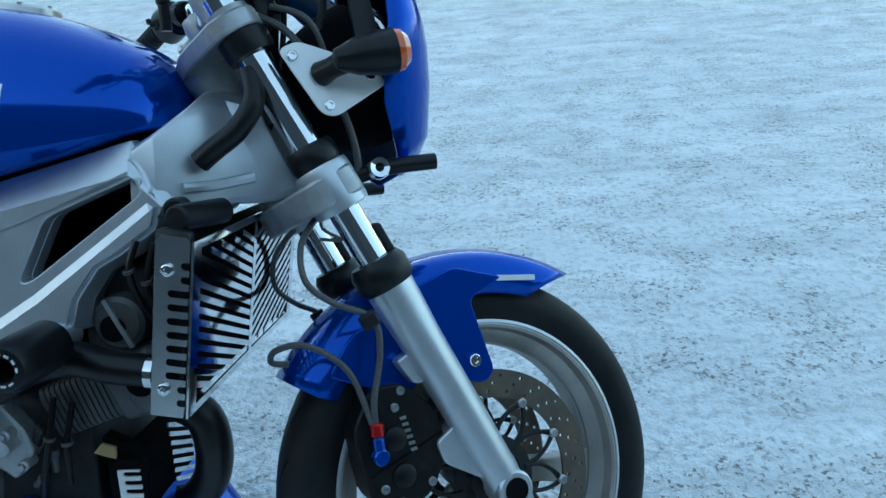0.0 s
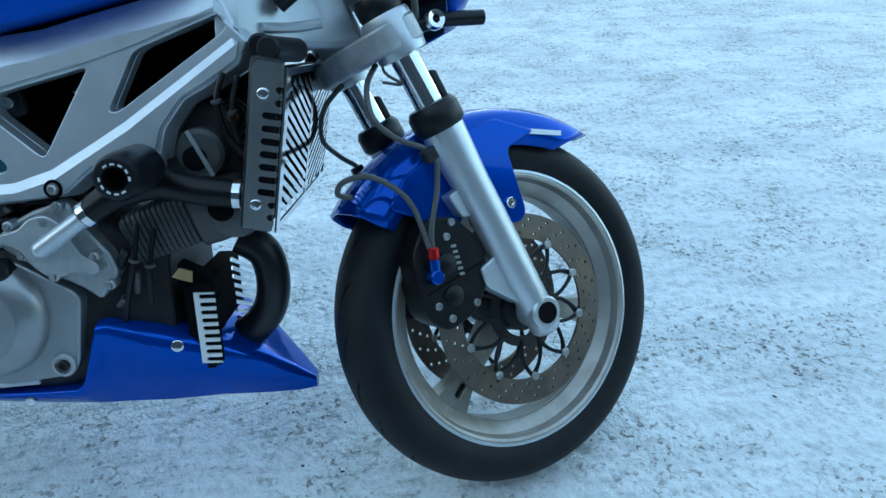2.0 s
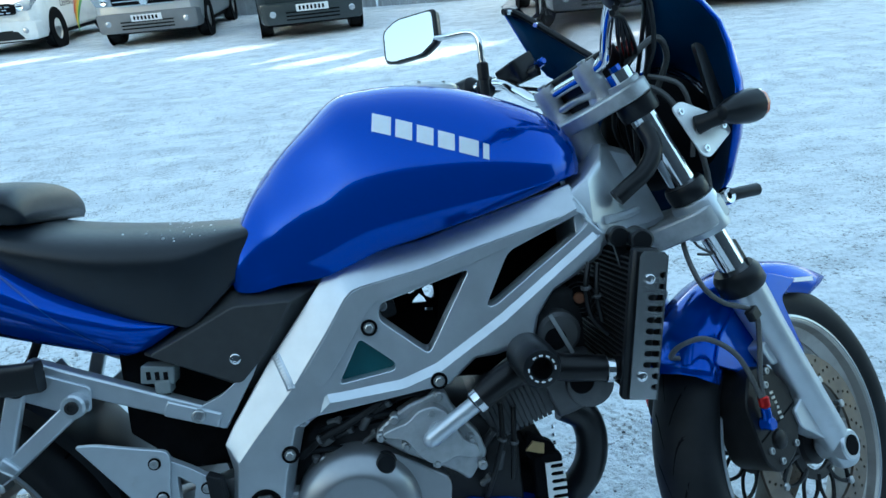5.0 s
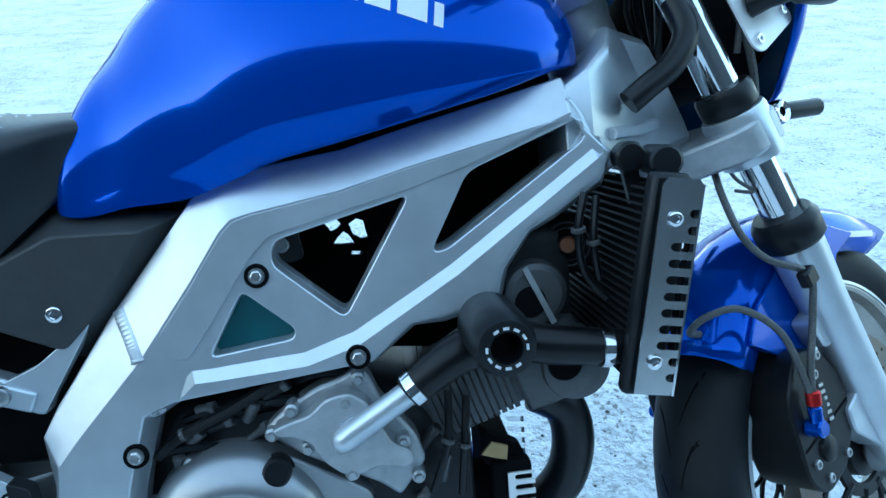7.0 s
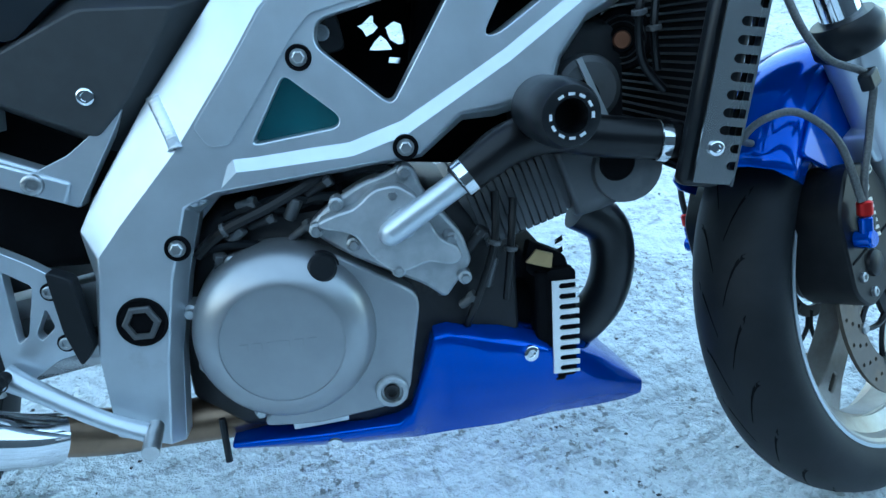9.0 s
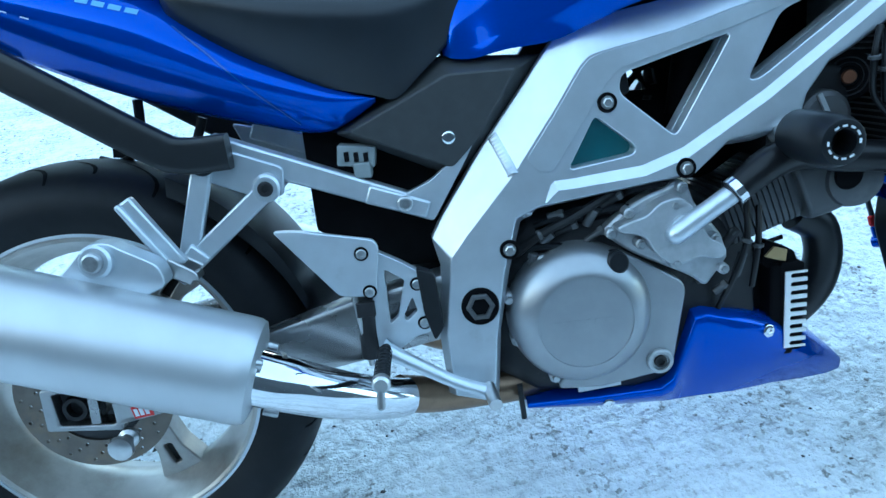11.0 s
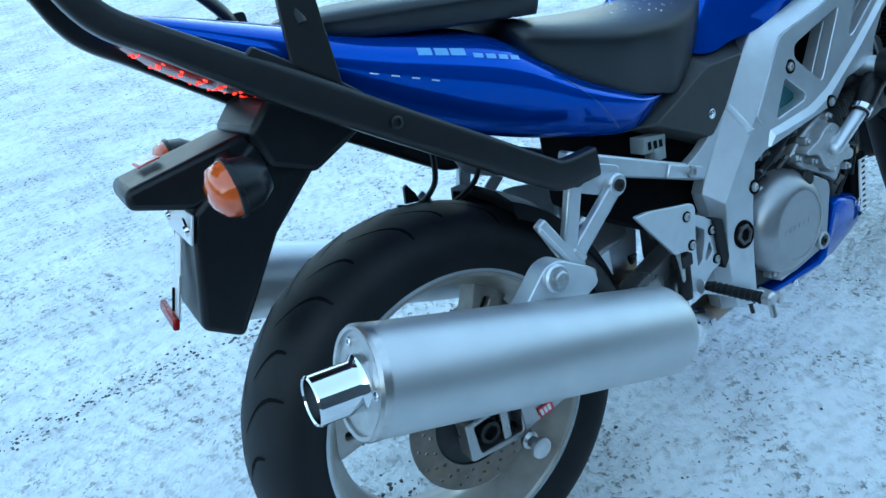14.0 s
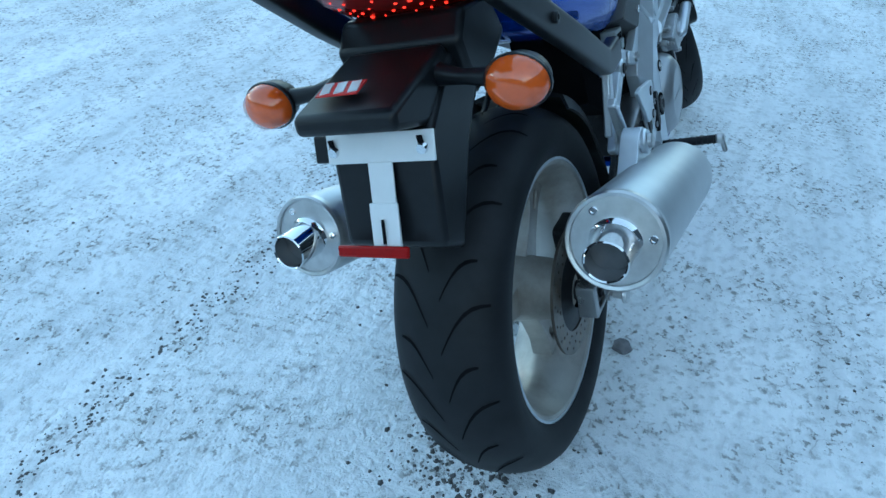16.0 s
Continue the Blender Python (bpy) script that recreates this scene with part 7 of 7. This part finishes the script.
def vehicle(name, label, category, m, L, W, belt, top, nose, paint, rows_top, screen, side, bumper, snow=False, wheel=0.32, grille=True, lamp_h=0.72):
    """A parked vehicle, nose towards its own +x, its front bumper at x = 0. rows_top: (x, height) of its top line; screen: windscreen foot, head; side: rear end of the side glass."""
    car = tagged(new(name), label, category)
    hw = W / 2
    body = part("body", loft([car_ring(x, hw * k, 0.26, min(z, belt + 0.02), 0.03) for x, z, k in [(-0.02, nose * 0.80, 0.86), (-0.10, nose * 0.92, 0.95)] + [(-x, z, 1.0) for x, z in rows_top] + [(-L + 0.08, belt, 0.97), (-L, belt * 0.9, 0.93)]]), paint, car, smooth=35)
    cab = [(-x, z) for x, z in rows_top if z > belt + 0.02]
    if cab:
        rings = []
        for x, z in [(-screen[0][0], belt)] + cab + [(-L + 0.02, belt)]:
            wt = hw - 0.04 - 0.14 * (z - belt) / max(0.01, top - belt)
            rings.append([(x, y, zz) for y, zz in rounded([(-hw + 0.03, belt - 0.02), (hw - 0.03, belt - 0.02), (wt, max(z, belt + 0.01)), (-wt, max(z, belt + 0.01))], 0.08, 3)])
        part("cabin", loft(rings), paint, car, smooth=35)
        # windscreen
        (x0, z0), (x1, z1) = screen
        sc = bmesh.new()
        wl, wu = hw - 0.10, hw - 0.24
        dx, dz = 0.03, 0.03
        vs = [sc.verts.new(v) for v in ((-x0 + dx, -wl, z0 + dz), (-x0 + dx, wl, z0 + dz), (-x1 + dx, wu, z1 + dz * 0.2), (-x1 + dx, -wu, z1 + dz * 0.2), (-x0 - 0.02 + dx, -wl, z0 + dz - 0.05), (-x0 - 0.02 + dx, wl, z0 + dz - 0.05), (-x1 - 0.02, wu, z1 - 0.05), (-x1 - 0.02, -wu, z1 - 0.05))]
        for f in ((0, 1, 2, 3), (4, 5, 6, 7), (0, 1, 5, 4), (1, 2, 6, 5), (2, 3, 7, 6), (3, 0, 4, 7)):
            sc.faces.new([vs[i] for i in f])
        ws = part("windscreen", sc, GLAZE, car)
        # the blue shade at the windscreen's foot is put into the cowl's colour
        part("wiper", tube([(-x0 + dx + 0.02, -wl * 0.9, z0 + dz + 0.03), (-x0 + dx + 0.012, 0.0, z0 + dz + 0.012), (-x0 + dx + 0.02, wl * 0.92, z0 + dz + 0.035)], 0.022, 8, 4), COWL, ws, "wiper cowl along the windscreen's foot, coloured with its blue shade")
        part("roof_edge", box(-x1 + 0.035, 0, z1 + 0.035, 0.05, 2 * wu + 0.06, 0.03), paint, car, bevel=0.012)
        for s in (-1, 1):
            sb = bmesh.new()
            xs, xe = x1 + 0.10, side
            z_hi = top - 0.16
            pts = [(-x0 - 0.30, belt + 0.04), (-xe, belt + 0.04), (-xe, z_hi), (-xs - 0.05, z_hi)]
            k_ = lambda z: hw - 0.028 - 0.14 * (z - belt) / max(0.01, top - belt)
            a = [sb.verts.new((x, s * (k_(z) + 0.004), z)) for x, z in pts]
            b = [sb.verts.new((x, s * (k_(z) - 0.02), z)) for x, z in pts]
            sb.faces.new(a)
            sb.faces.new(b)
            for i in range(4):
                sb.faces.new((a[i], a[(i + 1) % 4], b[(i + 1) % 4], b[i]))
            part("side_window", sb, GLAZE, car)
            part("pillar", box(-(x0 + x1) / 2 - 0.72, s * (k_(belt + 0.3) + 0.004), belt + 0.28, 0.07, 0.012, top - belt - 0.14), paint, car)
            part("door_mirror", loft([[(-x0 - 0.30 + dx_, s * (hw + y_), belt + 0.06 + z_) for y_, z_ in rounded([(0.0, 0.0), (0.20, 0.0), (0.20, 0.17), (0.04, 0.17)], 0.04, 3)] for dx_ in (-0.05, 0.05)]), PLASTIC, car, smooth=40)
    bp = part("front_bumper", loft([[(x, y * hw, z) for y, z in rounded([(-0.96 * k, 0.24), (0.96 * k, 0.24), (0.98 * k, 0.56), (-0.98 * k, 0.56)], 0.06, 3)] for x, k in ((0.05, 0.90), (0.02, 0.97), (-0.10, 1.0), (-0.35, 1.012))]), bumper, car, smooth=35)
    for j in range(3):
        part("bumper_slat", box(0.053, 0, 0.30 + 0.055 * j, 0.012, W * 0.50, 0.022), VOID, bp)
    if grille == "wide":          # dark band from lamp to lamp with rows of bright dashes
        gr = part("grille", loft([[(x, y * hw, z) for y, z in rounded([(-0.62, lamp_h - 0.12), (0.62, lamp_h - 0.12), (0.70, lamp_h + 0.03), (0.52, lamp_h + 0.07), (-0.52, lamp_h + 0.07), (-0.70, lamp_h + 0.03)], 0.03, 3)] for x in (-0.06, 0.035)]), VOID, car, bevel=0.01)
        for j in range(3):
            for q in range(-4, 5):
                if abs(q) > 0:
                    part("grille_dash", box(0.038, (q - 0.5 * (j % 2) * (1 if q > 0 else -1)) * 0.115, lamp_h - 0.085 + 0.05 * j, 0.008, 0.075, 0.018), CHROME, gr)
        part("badge", plate(rounded([(-0.05, -0.07), (0.05, -0.07), (0.07, 0.03), (0.0, 0.08), (-0.07, 0.03)], 0.012), 0.0, 0.02), CHROME, gr).data.transform(Matrix.Translation((0.038, 0, lamp_h - 0.02)) @ Matrix.Rotation(radians(90), 4, 'Z'))
        part("lower_intake", loft([[(x, y * hw, z) for y, z in rounded([(-0.70, 0.26), (0.70, 0.26), (0.58, 0.40), (-0.58, 0.40)], 0.03, 3)] for x in (0.0, 0.064)]), PLASTIC, bp, bevel=0.008)
    elif grille:
        gr = part("grille", loft([[(x, y * hw, z) for y, z in rounded([(-0.58, lamp_h - 0.08), (0.58, lamp_h - 0.08), (0.60, lamp_h + 0.05), (-0.60, lamp_h + 0.05)], 0.03, 3)] for x in (-0.06, 0.03)]), VOID, car, bevel=0.01)
        for j in range(2):
            part("grille_bar", box(0.033, 0, lamp_h - 0.085 + 0.075 * j, 0.010, W * 0.57, 0.016), CHROME, gr)
        part("badge", lathe([(0.0, 0.012), (0.065, 0.010), (0.075, 0)], (1, 0, 0), (0.034, 0, lamp_h - 0.02), 20), CHROME, gr)
    npl = part("number_plate", box(0.062, 0, 0.47, 0.012, 0.52, 0.11), WHITEPL, car, bevel=0.005)
    for j in range(7):
        part("plate_bar", box(0.0695, -0.20 + 0.062 * j, 0.47, 0.003, 0.034, 0.062), VOID, npl)
    for s in (-1, 1):
        hd = part("headlamp", loft([[(x, s * y * hw, z) for y, z in rounded([(0.58, lamp_h - 0.08), (0.90, lamp_h - 0.07), (0.99, lamp_h + 0.13), (0.80, lamp_h + 0.11), (0.60, lamp_h + 0.05)], 0.03, 3)] for x in (0.02, -0.05, -0.24)]), LAMPGL, car, bevel=0.01, smooth=40)
        part("lamp_bowl", lathe([(0.0, 0.004), (0.045, 0.006), (0.060, 0.012), (0.066, 0.0)], (1, 0.2 * s, 0.1), (0.022, s * 0.74 * hw, lamp_h + 0.0), 20), CHROME, hd)
        part("fog_lamp", lathe([(0, 0.02), (0.05, 0.015), (0.065, 0.0)], (1, 0, 0), (0.035, s * hw * 0.74, 0.40), 18), LAMPGL, bp)
        for xw in (0.80, L - 0.78):
            wh = part("wheel", lathe([(wheel * 0.62, -0.10), (wheel * 0.93, -0.105), (wheel, -0.07), (wheel, 0.07), (wheel * 0.93, 0.105), (wheel * 0.62, 0.10)], (0, 1, 0), (-xw, s * (hw - 0.10), wheel), 32), RUBBER, car, smooth=40)
            part("hub_cap", lathe([(0, 0.075), (wheel * 0.25, 0.08), (wheel * 0.55, 0.06), (wheel * 0.63, 0.085), (wheel * 0.64, 0.0)], (0, s, 0), (-xw, s * (hw - 0.10), wheel), 24), STEEL, wh, smooth=40)
            part("wheel_arch", lathe([(wheel * 1.22, 0.0), (wheel * 1.22, 0.02), (wheel * 0.6, 0.02), (wheel * 0.6, 0.0)], (0, s, 0), (-xw, s * (hw - 0.013), wheel + 0.01), 28, closed=True), VOID, car)
    part("underbody", box(-L / 2, 0, 0.27, L * 0.94, W * 0.86, 0.14), VOID, car)
    if snow:
        hx = [r for r in rows_top if r[1] <= belt + 0.03]
        if snow == "deep":
            (x0, z0), (x1, z1) = screen
            part("snow_sheet", loft([[(-x + 0.06, y * hw * k, z + 0.035 + dz) for y, dz in ((-0.88, -0.02), (-0.80, 0.015), (0.0, 0.03), (0.80, 0.015), (0.88, -0.02))] for x, z, k in ((x0, z0, 1.0), ((x0 + x1) / 2, (z0 + z1) / 2, 0.93), (x1, z1, 0.86))]), SNOWCAP, car, "snow lying over the windscreen", smooth=60)
            part("bonnet_scoop", loft([[(-0.62 + x, y * 0.17, 1.045 + z) for y, z in rounded([(-1, 0.0), (1, 0.0), (0.9, 0.05), (-0.9, 0.05)], 0.02, 3)] for x in (0.0, 0.09)]), VOID, car, bevel=0.01)
        part("snow_cover", loft([[(-x, y * hw, z + dz) for y, dz in ((-0.90, 0.0), (-0.86, 0.035), (0.0, 0.06), (0.86, 0.035), (0.90, 0.0))] for x, z in hx[:]]), SNOWCAP, car, "snow lying on the bonnet", smooth=60)
    car.matrix_world = m
    return car


vehicle("delivery_van", "white delivery van with coloured stripes parked in snow", "van", stand(-5.90, 12.75, -89.5), 4.36, 1.80, 1.10, 1.80, 1.02, WHITEPAINT, [(0.30, 1.00), (0.95, 1.10), (1.70, 1.76), (2.2, 1.80), (4.1, 1.80)], ((0.98, 1.10), (1.66, 1.72)), 2.6, WHITEPAINT, lamp_h=0.80, grille="wide")
vehicle("panel_van", "silver panel van with grey bumper and snowy bonnet", "van", stand(-2.98, 12.25, -89.5), 4.40, 1.79, 1.08, 1.80, 0.98, mat("silver_car_paint", (0.52, 0.53, 0.54), 0.35, 0.4, coat=0.7, var=0.05, vscale=3), [(0.30, 0.95), (0.95, 1.08), (1.62, 1.74), (2.2, 1.80), (4.15, 1.80)], ((0.98, 1.08), (1.58, 1.70)), 2.5, GREYTRIM, snow=True, lamp_h=0.76)
vehicle("off_road_car", "dark green off-road car with snow on its bonnet", "car", stand(-0.06, 11.10, -82.0), 4.05, 1.72, 1.05, 1.72, 0.98, mat("dark_green_paint", (0.012, 0.020, 0.022), 0.3, coat=0.8, var=0.1, vscale=3), [(0.25, 0.98), (1.15, 1.05), (1.75, 1.68), (2.2, 1.72), (3.85, 1.66)], ((1.18, 1.05), (1.70, 1.64)), 2.6, mat("dark_bumper", (0.02, 0.028, 0.030), 0.4, coat=0.4, var=0.1), snow="deep", wheel=0.34, lamp_h=0.82)
vehicle("hatchback", "dark hatchback car parked by the fence", "car", stand(4.20, 8.95, -95.0), 4.2, 1.80, 0.95, 1.48, 0.80, mat("dark_car_paint", (0.020, 0.024, 0.032), 0.28, coat=0.9, var=0.1, vscale=3), [(0.30, 0.82), (1.05, 0.96), (1.85, 1.42), (2.4, 1.48), (3.6, 1.40)], ((1.08, 0.96), (1.80, 1.40)), 3.2, mat("dark_car_bumper", (0.020, 0.024, 0.032), 0.3, coat=0.8, var=0.1), wheel=0.31, lamp_h=0.70)
vehicle("minivan", "pale green-grey minivan parked in the snow", "car", stand(6.68, 9.40, -102.5), 4.4, 1.75, 0.98, 1.65, 0.85, mat("pale_sage_paint", (0.36, 0.40, 0.37), 0.35, 0.3, coat=0.7, var=0.06, vscale=3), [(0.30, 0.85), (0.95, 0.98), (1.75, 1.58), (2.3, 1.65), (4.1, 1.62)], ((0.98, 0.98), (1.70, 1.56)), 3.4, mat("sage_bumper", (0.36, 0.40, 0.37), 0.4, 0.2, coat=0.5, var=0.06), lamp_h=0.70)

# coloured stripes and writing on the white van's flank
van = bpy.data.objects["delivery_van"]
for k, c in enumerate(((0.55, 0.05, 0.04), (0.75, 0.25, 0.03), (0.75, 0.55, 0.05), (0.12, 0.35, 0.10))):
    bm = bmesh.new()
    pts = []
    for q in range(9):
        t_ = q / 8
        x = -1.75 - 1.5 * t_
        z = 0.55 + 1.05 * t_ ** 0.6 - 0.11 * k
        pts.append((x, z))
    a = [bm.verts.new((x, 0.905, z)) for x, z in pts]
    b = [bm.verts.new((x, 0.905, z - 0.10)) for x, z in pts]
    for i in range(8):
        bm.faces.new((a[i], a[i + 1], b[i + 1], b[i]))
    part("side_stripe", bm, mat("stripe_paint", c, 0.4, var=0.05), van)
for k, w in enumerate(("ПРОДАЖА", "СЕРВИС")):
    letters(w, 0.17, VOID, van, Matrix.Translation((-1.15, 0.907, 0.92 - 0.22 * k)) @ Matrix(((-1, 0, 0, 0), (0, 0, 1, 0), (0, 1, 0, 0), (0, 0, 0, 1))), "sign_lettering", label="dark lettering on the van's side")

# a stone and crumbs of dirt on the snow near the rear wheel
def stone(x, y, r):
    bm = bmesh.new()
    bmesh.ops.create_icosphere(bm, subdivisions=2, radius=r)
    for v in bm.verts:
        v.co *= 1 + 0.35 * noise.noise(v.co * (2.0 / r) + Vector((x * 7, y * 9, 0)))
        v.co.z *= 0.6
    return moved(bm, Matrix.Translation((x, y, ground_z(x, y) + r * 0.2)))


ROCK = mat("dirty_ice_lump", (0.14, 0.14, 0.15), 0.7, var=0.3, vscale=40)
tagged(part("stone", stone(0.226, -0.098, 0.022), ROCK), "small dark lump of dirty ice on snow", "stone")


# grit and dirty crumbs trodden into the snow, denser along an old wheel track
DIRT = mat("dark_grit", (0.085, 0.085, 0.085), 0.85, var=0.4, vscale=60)
db = bmesh.new()
rnd = random.Random(5)
for k in range(13000):
    if k >= 12300:
        q = rnd.random()
        x, y = -0.13 + rnd.gauss(0, 0.10), 0.10 + rnd.gauss(0, 0.07)
        r = 0.0015 + 0.006 * rnd.random() ** 2
    elif k < 11700:
        x, y = rnd.uniform(-1.9, 4.2), rnd.uniform(-1.3, 3.6)
        if rnd.random() < 0.55 * min(1.0, max(0.0, (x - 0.6) / 1.2)):
            continue
        if noise.noise((x * 1.7, y * 1.7, 3.0)) + 0.5 * noise.noise((x * 6, y * 6, 7.0)) < rnd.uniform(-0.25, 0.75):
            continue
        r = 0.0012 + 0.0045 * rnd.random() ** 3
    else:
        q = rnd.random()
        x, y = -0.75 + 1.35 * q + rnd.gauss(0, 0.02), 0.835 + 0.02 * math.sin(7 * q) + rnd.gauss(0, 0.026)
        r = 0.0012 + 0.0045 * rnd.random() ** 2
    z = ground_z(x, y) + r * 0.15
    top = db.verts.new((x + rnd.uniform(-0.4, 0.4) * r, y + rnd.uniform(-0.4, 0.4) * r, z + r * 0.55))
    n_ = 5
    ring = [db.verts.new((x + r * rnd.uniform(0.6, 1.5) * math.cos(6.283 * j / n_), y + r * rnd.uniform(0.6, 1.5) * math.sin(6.283 * j / n_), z - r * 0.25)) for j in range(n_)]
    for j in range(n_):
        db.faces.new((top, ring[j], ring[(j + 1) % n_]))
tagged(part("grit", db, DIRT, smooth=20), "dark grit and crumbs strewn over the snow", "grit", kind="stuff")
